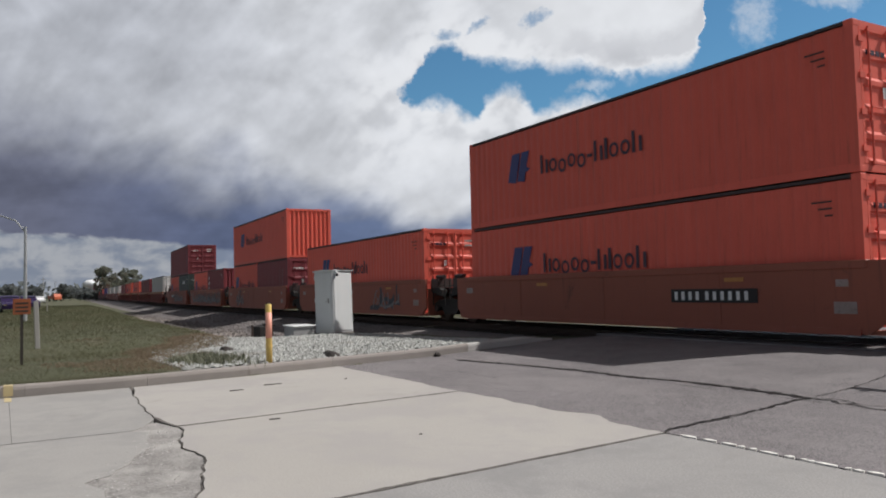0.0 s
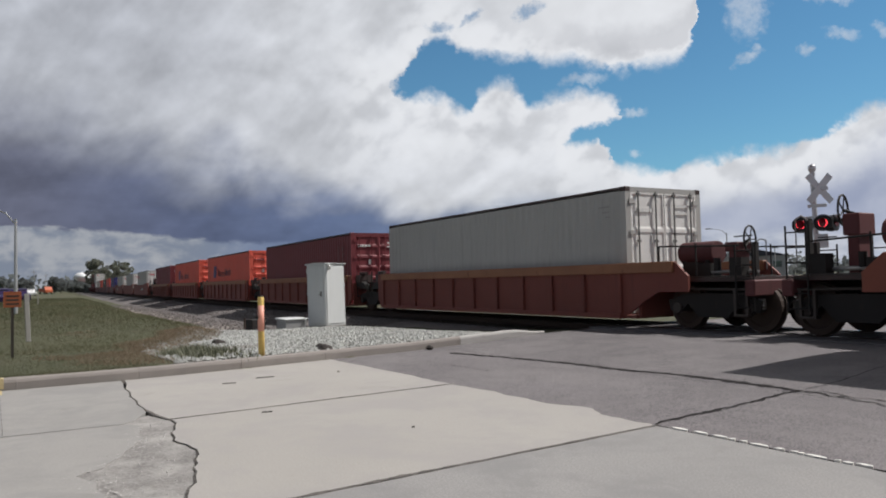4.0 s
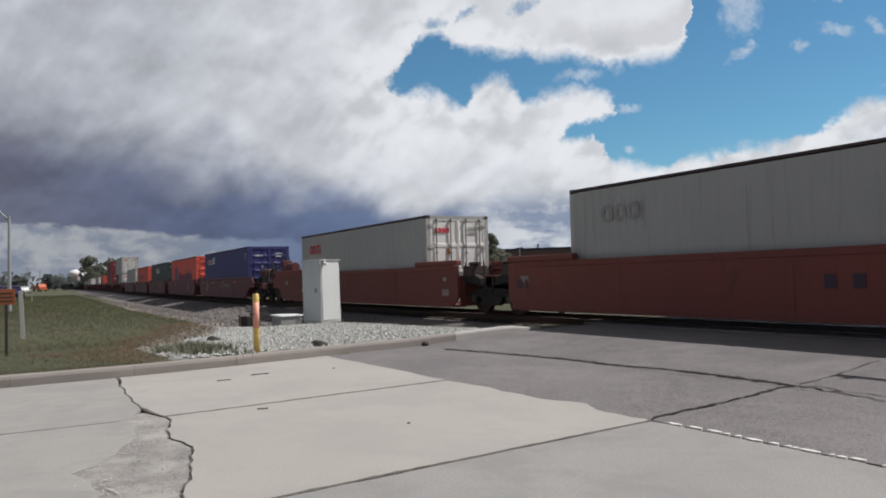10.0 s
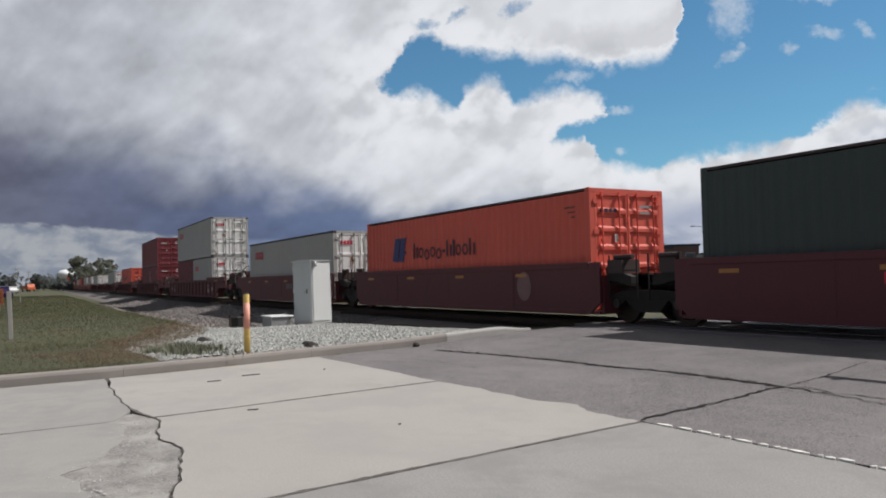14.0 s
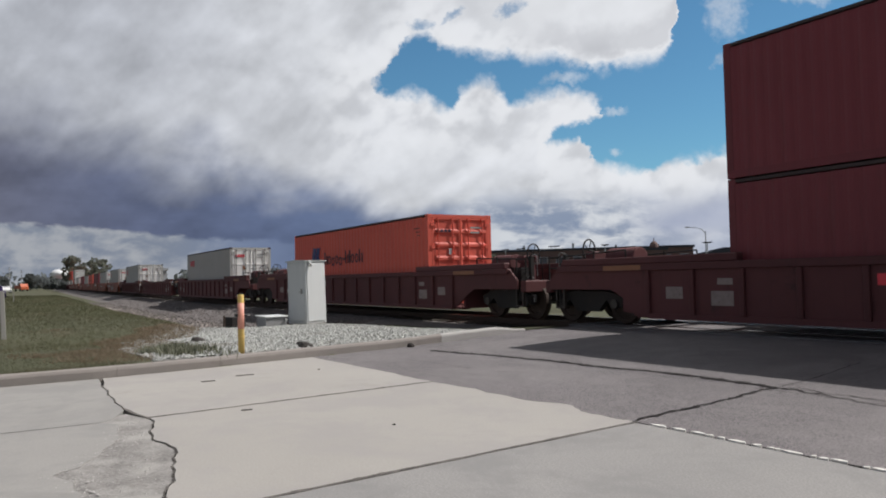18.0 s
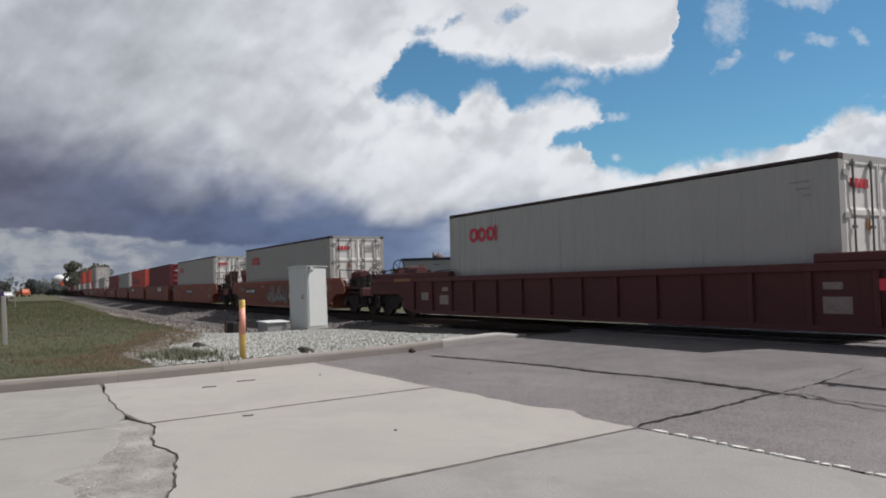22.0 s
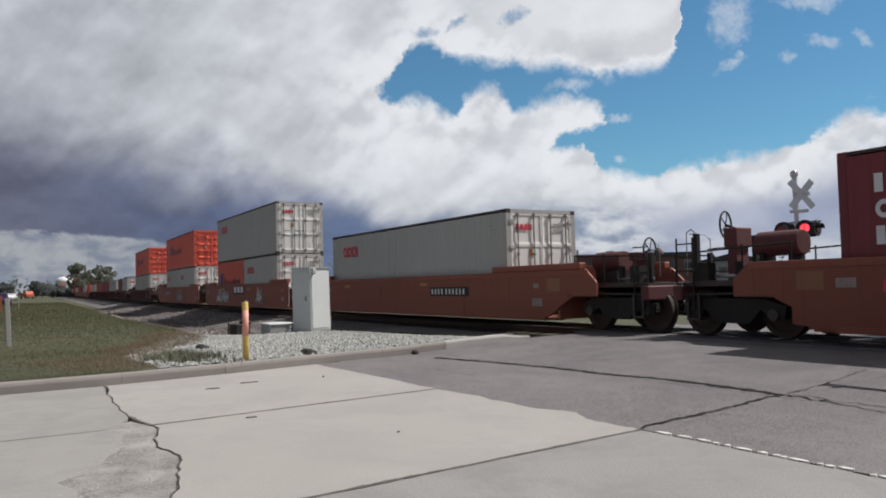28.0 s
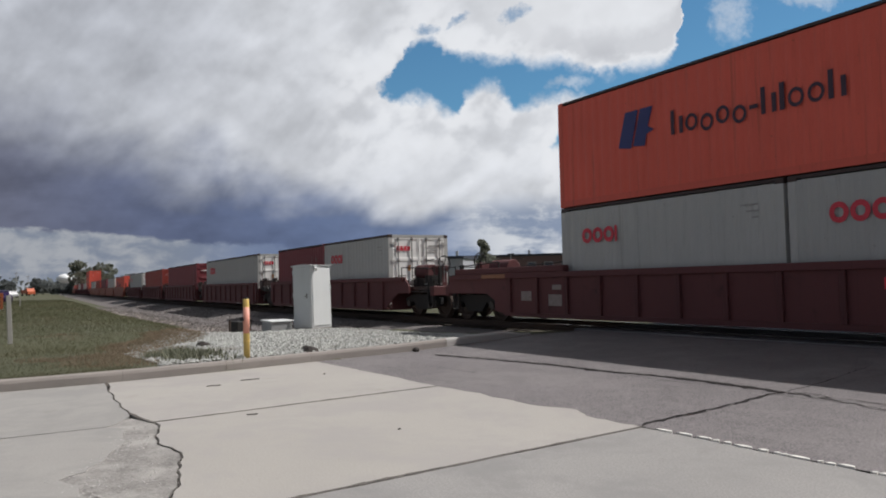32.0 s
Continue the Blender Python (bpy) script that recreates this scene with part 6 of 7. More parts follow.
# ---- things beside the track ----
def make_cabinet():
    ob = thing("signal_cabinet", "tall light grey metal railway signal cabinet on the gravel", "cabinet", m=pose(-21.26, 8.63, -0.05, 0, -1.5, 22))
    part("base", boxed(-0.40, 0.40, -0.40, 0.40, -0.3, 0.08), KERB, ob, "concrete footing")
    part("body", bevelled(boxed(-0.38, 0.38, -0.40, 0.40, 0.08, 1.90), 0.012, 2), CABINET, ob)
    roof = prism(bmesh.new(), [(-0.42, 1.90), (0.42, 1.90), (0.43, 1.93), (0.0, 1.96), (-0.43, 1.93)], -0.44, 0.44)
    part("roof", roof, CABINET, ob)
    d = part("door", bevelled(boxed(-0.34, 0.34, -0.422, -0.40, 0.14, 1.84), 0.008, 1), CABINET, ob)
    bm = bmesh.new()
    box(bm, 0.20, 0.25, -0.445, -0.422, 0.95, 1.10)
    rod(bm, (0.225, -0.44, 1.02), (0.13, -0.445, 1.0), 0.010, 8)
    part("handle", bm, STEEL, d, "dull metal door handle")
    for z in (0.3, 1.0, 1.66):
        part("hinge", rod(bmesh.new(), (-0.35, -0.427, z), (-0.35, -0.427, z + 0.12), 0.014, 8), CABINET, d)
    d2 = part("door", bevelled(boxed(0.38, 0.402, -0.36, 0.36, 0.14, 1.84), 0.008, 1), CABINET, ob)
    for z in (0.35, 1.2):
        part("hinge", rod(bmesh.new(), (0.408, 0.365, z), (0.408, 0.365, z + 0.12), 0.014, 8), CABINET, d2)
    part("lamp", rod(bmesh.new(), (0.40, -0.26, 1.83), (0.49, -0.31, 1.78), 0.05, 12), CHROME, ob, "small bright lamp by the roof edge")
    part("lamp_bracket", boxed(0.36, 0.46, -0.30, -0.22, 1.84, 1.90), CABINET, ob)


def make_box():
    ob = thing("meter_box", "low grey metal equipment box with a lid on the gravel", "equipment box", m=pose(-20.85, 7.36, 0.0, 0, 2, 8))
    part("body", bevelled(boxed(-0.28, 0.28, -0.32, 0.33, -0.1, 0.29), 0.012, 1), BOX_GREY, ob)
    part("lid", bevelled(boxed(-0.32, 0.32, -0.36, 0.37, 0.29, 0.325), 0.012, 1), CABINET, ob, "flat overhanging lid")
    part("latch", rod(bmesh.new(), (0.30, 0.28, 0.22), (0.34, 0.28, 0.22), 0.05, 10), CHROME, ob)
    # added box and conduits in place of the dark shaded bank here
    ob = thing("junction_box", "added dark rusty box standing on the gravel", "equipment box", m=pose(-21.6, 6.55, 0.0, 0, 0, 12))
    part("body", bevelled(boxed(-0.2, 0.2, -0.22, 0.22, -0.1, 0.30), 0.015, 1), DARK, ob)
    part("conduit", rod(bmesh.new(), (0.1, -0.4, -0.05), (0.1, -0.4, 0.36), 0.03, 8), RAIL_RUST, ob)
    part("conduit", rod(bmesh.new(), (-0.1, 0.1, 0.29), (-0.05, 0.4, 0.32), 0.025, 8), RAIL_RUST, ob)


def make_bollard():
    ob = thing("bollard", "faded yellow steel bollard with red tape behind the kerb", "bollard", m=pose(-12.12, 3.77, 0.0, 0, -0.8, 0))
    part("pipe", lathe(bmesh.new(), [(0.050, -0.2), (0.050, 1.08), (0.046, 1.095)], 20), BOLLARD_YELLOW, ob, smooth=True)
    part("tape", lathe(bmesh.new(), [(0.0515, 0.54), (0.0515, 0.96)], 20), BOLLARD_PINK, ob, "faded red and white tape", smooth=True)
    part("cap", lathe(bmesh.new(), [(0.040, 1.09), (0.038, 1.115), (0.03, 1.12)], 16), BLACK_IRON, ob, "dark open pipe mouth")
    part("collar", lathe(bmesh.new(), [(0.055, 0.40), (0.055, 0.43)], 20), BOLLARD_YELLOW, ob)
    tab = bmesh.new()
    box(tab, -0.015, 0.015, -0.10, -0.048, 0.74, 0.78)
    part("ring", tab, BLACK_IRON, ob)


def make_signs():
    ob = thing("marker_sign", "small orange-brown marker sign on a dark stake in the grass", "sign", m=pose(-16.6, 0.33, 0.08, 0, 2, 0))
    part("stake", boxed(-0.025, 0.025, -0.025, 0.025, -0.1, 1.18), WOOD_DARK, ob)
    p = part("panel", bevelled(boxed(0.026, 0.034, -0.15, 0.15, 0.90, 1.20), 0.003, 1), SIGN_ORANGE, ob)
    bm = bmesh.new()
    for k in range(3):
        box(bm, 0.0345, 0.037, -0.11, 0.11, 0.95 + 0.075 * k, 0.98 + 0.075 * k)
    part("text_bars", bm, WOOD_DARK, p, "dark bars in place of small writing")
    ob = thing("marker_post", "leaning pale grey marker post in the grass", "post", m=pose(-21.6, 0.78, 0.06, 2, -4, 0))
    part("post", bevelled(boxed(-0.055, 0.055, -0.055, 0.055, -0.1, 1.15), 0.01, 1), WOOD_GREY, ob)
    for x, y, h in ((-74, 3.4, 0.9),):
        o2 = thing("stake", "thin pale wooden stake in the meadow", "stake", "stakes in the meadow", m=pose(x, y, ground_height(x, y)))
        part("shaft", boxed(-0.04, 0.04, -0.04, 0.04, -0.1, h), WOOD_GREY, o2)


def make_light_pole(x, y, h, arm, turn, name="street_lamp", label="tall galvanised street lamp with a curved arm beside the road"):
    ob = thing(name, label, "street lamp", "street lamps", m=pose(x, y, ground_height(x, y), 0, 0, turn))
    part("pole", rod(bmesh.new(), (0, 0, -0.2), (0, 0, h), 0.11, 12, 0.07), GALV, ob)
    bm = bmesh.new()
    pts = [(0, 0, h - 0.3), (0, arm * 0.25, h + 0.35), (0, arm * 0.6, h + 0.62), (0, arm, h + 0.70)]
    for a, b in zip(pts, pts[1:]):
        rod(bm, a, b, 0.04, 8)
    part("arm", bm, GALV, ob)
    part("lamp_head", bevelled(boxed(-0.14, 0.14, arm - 0.1, arm + 0.65, h + 0.64, h + 0.80), 0.04, 2), GALV, ob)


def make_utility_pole(x, y, h):
    ob = thing("utility_pole", "thin far-off wooden utility pole by the road", "pole", "utility poles", m=pose(x, y, ground_height(x, y)))
    part("pole", rod(bmesh.new(), (0, 0, -0.2), (0, 0, h), 0.14, 8, 0.10), WOOD_GREY, ob)
    part("crossarm", boxed(-0.06, 0.06, -0.9, 0.9, h - 0.9, h - 0.75), WOOD_GREY, ob)


FLASHERS = []


def light_head(ob, c, turn, lens, flasher=0, hood_length=0.28):
    """A round light unit that faces -y before it is turned about the upright."""
    m = Matrix.Translation(c) @ Matrix.Rotation(radians(turn), 4, "Z")
    h = part("light_head", rod(bmesh.new(), (0, 0.05, 0), (0, -0.16, 0), 0.13, 20), SIGNAL_BLACK, ob, "round black light unit", m=m)
    part("background", rod(bmesh.new(), (0, -0.13, 0), (0, -0.14, 0), 0.25, 28), SIGNAL_BLACK, h, "black round background")
    part("lens", rod(bmesh.new(), (0, -0.16, 0), (0, -0.165, 0), 0.125, 24), lens, h, "round red signal lens")
    hood = bmesh.new()
    n = 12
    ring_ = [(0.150 * math.cos(math.pi * i / n), 0.150 * math.sin(math.pi * i / n)) for i in range(n + 1)]
    ra = [hood.verts.new((p, -0.14, q)) for p, q in ring_]
    rb = [hood.verts.new((p, -0.14 - hood_length, q - 0.02)) for p, q in ring_]
    for i in range(n):
        hood.faces.new((ra[i], ra[i + 1], rb[i + 1], rb[i]))
    part("hood", hood, SIGNAL_BLACK, h)
    if flasher:
        # added disc, not a real part: its dark face stands for the unlit lens
        lid = part("flasher_disc", rod(bmesh.new(), (0, -0.004, 0), (0, 0.004, 0), 0.130, 24), LENS_DARK, h, "added dark red disc that hides the lit lens between flashes")
        FLASHERS.append((lid, flasher))


def make_crossing_signal(x, y):
    ob = thing("crossing_signal", "aluminium level crossing signal mast with crossbuck and red flashing lights", "crossing signal", m=pose(x, y, 0.05, 0, -1, 30))
    part("base", bevelled(boxed(-0.3, 0.3, -0.3, 0.3, -0.2, 0.25), 0.03, 1), KERB, ob)
    part("mast", rod(bmesh.new(), (0, 0, 0.2), (0, 0, 4.25), 0.075, 14), ALU, ob)
    part("bell", lathe(bmesh.new(), [(0.05, 4.22), (0.08, 4.25), (0.115, 4.33), (0.11, 4.42), (0.06, 4.47), (0.02, 4.48)], 16), ALU, ob, smooth=True)
    for a in (48, -48):
        b = part("crossbuck_board", bevelled(boxed(-0.54, 0.54, -0.012, 0.0, -0.105, 0.105), 0.01, 1), ALU, ob, "weathered crossbuck board",
                 m=Matrix.Translation((0.17, -0.10 + (0.014 if a > 0 else 0), 3.72)) @ Matrix.Rotation(radians(35), 4, "Z") @ Matrix.Rotation(radians(a), 4, "Y"))
    part("bracket", boxed(-0.05, 0.40, -0.09, -0.03, 3.66, 3.78), ALU, ob)
    part("sign_plate", bevelled(boxed(-0.18, 0.34, -0.11, -0.095, 3.16, 3.26), 0.01, 1), ALU, ob, "small plate below the crossbuck")
    part("crossarm", rod(bmesh.new(), (-0.50, -0.02, 2.88), (0.66, -0.02, 2.88), 0.035, 10), ALU, ob)
    light_head(ob, (-0.38, -0.12, 2.66), 0, LENS_LIT, -1)
    light_head(ob, (0.21, -0.14, 2.68), 0, LENS_LIT, 1)
    light_head(ob, (0.42, 0.06, 2.68), 66, LENS_DARK, 0, 0.15)
    light_head(ob, (0.40, 0.14, 2.68), 180, LENS_DARK)
    light_head(ob, (-0.30, 0.14, 2.68), 180, LENS_DARK)
    part("junction_box", bevelled(boxed(-0.02, 0.32, -0.12, 0.12, 1.95, 2.36), 0.02, 1), ALU, ob)


def flash():
    """The two front lamps light in turn: a lit lamp's added disc stands edge on."""
    period, change = 1.45, 17.05
    for lid, side in FLASHERS:
        at = lambda lit: pose(0, -0.335, 0, 0, 0, 86 if lit else 0)
        rows, k = [], -26
        first = True
        while True:
            t = change + k * period / 2  # even steps: from the right lamp to the left one
            if t > 31.9:
                break
            right_next = k % 2 == 1
            before, after = (not right_next) == (side > 0), right_next == (side > 0)
            if t > 0.1:
                if first:
                    rows.append((0.0, at(before)))
                    first = False
                rows += [(t - 0.067, at(before)), (t + 0.067, at(after))]
            k += 1
        rows.append((32.0, rows[-1][1]))
        walk(lid, rows)


def make_gate():
    """The lowered arm on the near side: its tip reaches into the view."""
    ob = thing("crossing_gate", "lowered red and white striped crossing gate arm", "crossing gate", m=pose(4.17, 9.20, -0.007))
    part("stand", bevelled(boxed(-0.25, 0.25, -0.25, 0.25, 0.0, 1.3), 0.03, 1), ALU, ob)
    part("mechanism", bevelled(boxed(-0.35, 0.35, -0.2, 0.2, 0.9, 1.45), 0.03, 1), ALU, ob)
    x, i = -9.0, 0
    while x < -0.3:
        ln = 0.405
        part("stripe", boxed(x, x + ln, -0.02, 0.02, 1.10 - 0.008 * 0, 1.24), GATE_RED if i % 2 == 0 else WHITE_PAINT, ob, "red stripe" if i % 2 == 0 else "white stripe")
        x += ln
        i += 1
    for gx in (-8.75, -5.5, -2.6):
        l = part("arm_light", rod(bmesh.new(), (gx, -0.03, 1.30), (gx, 0.03, 1.30), 0.05, 14), LENS_DARK, ob, "small red lamp on the arm")
        part("bracket", boxed(gx - 0.03, gx + 0.03, -0.015, 0.015, 1.24, 1.27), SIGNAL_BLACK, l)


# ---- plants ----
def leaf_cloud(bm, centres, per, size, rnd):
    for cx, cy, cz, r in centres:
        for _ in range(per):
            d = Vector((rnd.gauss(0, 1), rnd.gauss(0, 1), rnd.gauss(0, 1))).normalized() * r * rnd.uniform(0.45, 1.0) ** 0.6
            c = Vector((cx, cy, cz)) + Vector((d.x, d.y, d.z * 0.85))
            u = Vector((rnd.gauss(0, 1), rnd.gauss(0, 1), rnd.gauss(0, 1))).normalized()
            w = u.orthogonal().normalized()
            q = size * rnd.uniform(0.6, 1.4)
            bm.faces.new([bm.verts.new(c + v) for v in (u * q, w * q * 0.6, -u * q, -w * q * 0.6)])


def make_tree(x, y, h, spread_, seed, leaf, per=90, clumps=26, label="broad leafy green tree beyond the meadow", slim=1.0, size=0.22):
    rnd = random.Random(seed)
    ob = thing("tree", label, "tree", "trees along the line", m=pose(x, y, ground_height(x, y)))
    bm = rod(bmesh.new(), (0, 0, -0.2), (0.1, 0, h * 0.45), h * 0.03, 10, h * 0.018)
    for k in range(6):
        a = rnd.uniform(0, 6.3)
        z0 = h * rnd.uniform(0.25, 0.45)
        rod(bm, (0.05, 0, z0), (spread_ * 0.5 * math.cos(a), spread_ * 0.5 * math.sin(a), z0 + h * rnd.uniform(0.15, 0.3)), h * 0.012, 6, h * 0.004)
    part("trunk", bm, BARK, ob)
    centres = []
    for k in range(clumps):
        t = rnd.uniform(0.0, 1.0)
        z = h * (0.28 + 0.68 * t)
        w = spread_ * (math.sin(math.pi * (0.12 + 0.80 * t)) ** 0.7) * slim
        a, rr = rnd.uniform(0, 6.3), rnd.uniform(0.2, 0.85)
        centres.append((w * rr * math.cos(a), w * rr * math.sin(a), z, spread_ * rnd.uniform(0.18, 0.34)))
    bm = bmesh.new()
    leaf_cloud(bm, centres, per, size, rnd)
    part("crown", bm, leaf, ob)


def make_far_woods():
    """A low belt of trees along the horizon."""
    rnd = random.Random(5)
    bm = bmesh.new()
    cs = []
    for k in range(420):
        a = radians(rnd.uniform(20, 125))
        d = rnd.uniform(420, 620)
        h = rnd.choice((5, 6, 7, 9)) * rnd.uniform(0.7, 1.2)
        x, y = -math.sin(a) * d, math.cos(a) * d
        for j in range(3):
            cs.append((x + rnd.uniform(-5, 5), y + rnd.uniform(-5, 5), rnd.uniform(0.2, 0.8) * h, h * 0.5))
    leaf_cloud(bm, cs, 14, 1.5, rnd)
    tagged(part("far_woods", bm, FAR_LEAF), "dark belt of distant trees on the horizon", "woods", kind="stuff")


def blades(name, count, spot, tall, material, label, seed):
    rnd = random.Random(seed)
    verts, faces = [], []
    while len(faces) < count:
        x, y = spot(rnd)
        if x > kerb_x(y) - 0.22 or y > TRACK_Y + bend(x) - 6.6 + 1.2 * noise.noise((x * 0.3, y * 0.3, 31)) - 1.5 * (1 - hump(-x, 22, 32)):
            continue
        z = ground_height(x, y)
        h = rnd.uniform(0.4, 1.0) * tall * (1.0 + 0.8 * max(noise.noise((x * 0.35, y * 0.35, 9)), 0)) * (1 + (-x - 12) * 0.012)
        a, lean, w = rnd.uniform(0, 6.3), rnd.uniform(0.4, 1.8), 0.0028 + 0.00035 * (-x - 12)
        i = len(verts)
        verts += [(x - w * math.sin(a), y + w * math.cos(a), z - 0.01), (x + w * math.sin(a), y - w * math.cos(a), z - 0.01), (x + lean * h * math.cos(a), y + lean * h * math.sin(a), z + h)]
        faces.append((i, i + 1, i + 2))
    me = bpy.data.meshes.new(name)
    me.from_pydata(verts, [], faces)
    me.materials.append(material)
    tagged(new(name, me), label, "grass", kind="stuff")


def make_grass():
    def lawn(rnd):
        while True:
            x = -12.0 - 110.0 * rnd.random() ** 2.3
            y = rnd.uniform(-10.0, 9.0 + 5.0 * hump(-x, 30, 70))
            if in_rubble(x + 0.8, y + 0.7) < 0.55 * rnd.random() + 0.2:
                return x, y

    def fringe(rnd):
        while True:
            x, y = rnd.uniform(-28.0, -12.2), rnd.uniform(0.6, 9.0)
            if in_rubble(x, y) < 0.5 and in_rubble(x + 1.2, y + 1.3) + 0.5 * noise.noise((x * 0.7, y * 0.7, 61)) > rnd.uniform(0.15, 0.8):
                return x, y
    blades("grass", 200000, lawn, 0.036, GRASS, "short mown grass with dry patches behind the kerb", 11)
    def rank(rnd):
        while True:
            x, y = -17.0 - 75.0 * rnd.random() ** 1.7, rnd.uniform(-6.0, 13.5)
            edge = TRACK_Y + bend(x) - 7.6 - y
            if in_rubble(x, y) < 0.3 and 0.6 * noise.noise((x * 0.07, y * 0.14, 77)) - 0.05 * max(edge - 1.0, 0) > rnd.uniform(-0.6, 0.25):
                return x, y
    blades("tall_grass", 36000, rank, 0.075, RANK_GRASS, "taller rank grass and weeds towards the track", 14)
    blades("dry_grass", 16000, fringe, 0.09, DRY_GRASS, "dry brown grass along the edge of the gravel", 12)


def in_rubble(x, y):
    """How far a place lies in the pale stone patch, 0 to 1."""
    e = 0.9 * noise.noise((x * 0.35, y * 0.35, 21)) + 0.35 * noise.noise((x * 1.3, y * 1.3, 22))
    edge_y = 2.2 + 0.34 * max(-x - 13, 0)
    inner = hump(y + e, edge_y, edge_y + 0.9)
    far = 1.0 - hump(-x + e * 1.2, 22.0, 25.0)
    return inner * far * (1.0 - hump(y + 0.4 * e, 9.6, 10.6))


def stone_field(name, count, place, smin, smax, material, label, category, seed):
    rnd = random.Random(seed)
    base = [(1, 0, 0), (0, 1, 0), (-1, 0, 0), (0, -1, 0), (0.2, 0.1, 0.85), (-0.1, 0, -0.8)]
    tris = [(0, 1, 4), (1, 2, 4), (2, 3, 4), (3, 0, 4), (1, 0, 5), (2, 1, 5), (3, 2, 5), (0, 3, 5)]
    verts, faces = [], []
    for _ in range(count):
        x, y, z = place(rnd)
        s = smin + (smax - smin) * rnd.random() ** 2.5
        a = rnd.uniform(0, 6.3)
        ca, sa, i = math.cos(a), math.sin(a), len(verts)
        k = [rnd.uniform(0.65, 1.25) for _ in base]
        for (u, v, w), q in zip(base, k):
            verts.append((x + s * q * (u * ca - v * sa), y + s * q * (u * sa + v * ca), z + s * 0.75 * q * w))
        faces += [tuple(i + j for j in f) for f in tris]
    me = bpy.data.meshes.new(name)
    me.from_pydata(verts, [], faces)
    me.materials.append(material)
    tagged(new(name, me), label, category, kind="stuff")


def make_rubble():
    xs = [-27 + 0.35 * i for i in range(44)]
    ys = [2.4 + 0.3 * i for i in range(31)]
    bm = bmesh.new()
    grid = {}
    for i, xx in enumerate(xs):
        for j, yy in enumerate(ys):
            xx2 = min(xx, kerb_x(yy) - 0.17)
            grid[i, j] = bm.verts.new((xx2, yy, ground_height(xx2, yy) + 0.035 * (in_rubble(xx2, yy) - 0.35) + 0.02 * noise.noise((xx2 * 2, yy * 2, 0))))
    for i in range(len(xs) - 1):
        for j in range(len(ys) - 1):
            if in_rubble(xs[i] + 0.17, ys[j] + 0.15) > 0.15 and xs[i] < kerb_x(ys[j]) - 0.2:
                bm.faces.new((grid[i, j], grid[i + 1, j], grid[i + 1, j + 1], grid[i, j + 1]))
    tagged(part("rubble_bed", bm, STONE_BED), "bed of fine pale gravel behind the kerb", "gravel", kind="stuff")

    # bare dirt along the foot of the bank
    for lab, where, x0, x1, y0, y1 in (("bare brown dirt along the foot of the ballast", lambda x, y: 1.2 - abs(TRACK_Y + bend(x) - 6.0 - y) / 1.7 + 0.9 * noise.noise((x * 0.25, y * 0.5, 42)) + 0.5 * noise.noise((x * 0.9, y * 0.9, 43)), -75.0, -24.5, 5.4, 11.8),):
        bm = bmesh.new()
        made_ = {}
        nx, ny = int((x1 - x0) / 0.3), int((y1 - y0) / 0.3)

        def vert(i, j):
            if (i, j) not in made_:
                x, y = x0 + 0.3 * i, y0 + 0.3 * j
                made_[i, j] = bm.verts.new((x, y, ground_height(x, y) + 0.012 + 0.012 * noise.noise((x * 2, y * 2, 5))))
            return made_[i, j]
        for i in range(nx):
            for j in range(ny):
                x, y = x0 + 0.3 * i + 0.15, y0 + 0.3 * j + 0.15
                if x < kerb_x(y) - 0.35 and where(x, y) > 0.42:
                    bm.faces.new((vert(i, j), vert(i + 1, j), vert(i + 1, j + 1), vert(i, j + 1)))
        tagged(part("bare_dirt", bm, DIRT), lab, "dirt", kind="stuff")

    def place(rnd):
        while True:
            x, y = rnd.uniform(-25.5, -11.9), rnd.uniform(2.4, 11.4)
            if x < kerb_x(y) - 0.24 and max(in_rubble(x, y), 0.35 * in_rubble(x + 0.9, y + 0.75)) > rnd.uniform(0.05, 0.8):
                return x, y, ground_height(x, y) + 0.01 + 0.03 * in_rubble(x, y)
    stone_field("rubble_stones", 30000, place, 0.014, 0.065, STONE, "pale grey broken limestone lying behind the kerb", "stones", 3)

    def along(rnd):
        x = -22.5 - 60 * rnd.random() ** 1.6
        d = rnd.choice((-1, -1, -1, 1)) * rnd.uniform(1.3, 6.2)
        z = RAIL_Z - 0.21 - 0.17 * min(max(abs(d) - 2.1, 0), 2.3) - 0.016 * max(abs(d) - 4.4, 0)
        return x, TRACK_Y + bend(x) + d, z + 0.01
    stone_field("ballast_stones", 9000, along, 0.03, 0.09, BALLAST, "grey crushed stone ballast on the track shoulder", "ballast", 4)
    for (x, y, s, lab) in ((-12.50, 5.02, 0.13, "dark brown rock beside the kerb"), (-12.98, 5.14, 0.11, "dark grey rock beside the kerb"), (-12.40, 7.08, 0.07, "small dark stone beside the kerb"), (-15.4, 3.9, 0.14, "grey rock in the gravel")):
        bm = bmesh.new()
        bmesh.ops.create_icosphere(bm, subdivisions=2, radius=s)
        for v in bm.verts:
            v.co *= 1 + 0.28 * noise.noise(v.co * 9)
            v.co.z *= 0.75
            v.co.x *= 1.1
        zz = road_height(y) + 0.03 if x > -12.85 and y > 7 else ground_height(x, y) + s * 0.3
        tagged(part("rock", bm, WOOD_DARK, m=pose(x, y, zz)), lab, "rock", "rocks behind the kerb")
    rnd = random.Random(8)
    bm = bmesh.new()
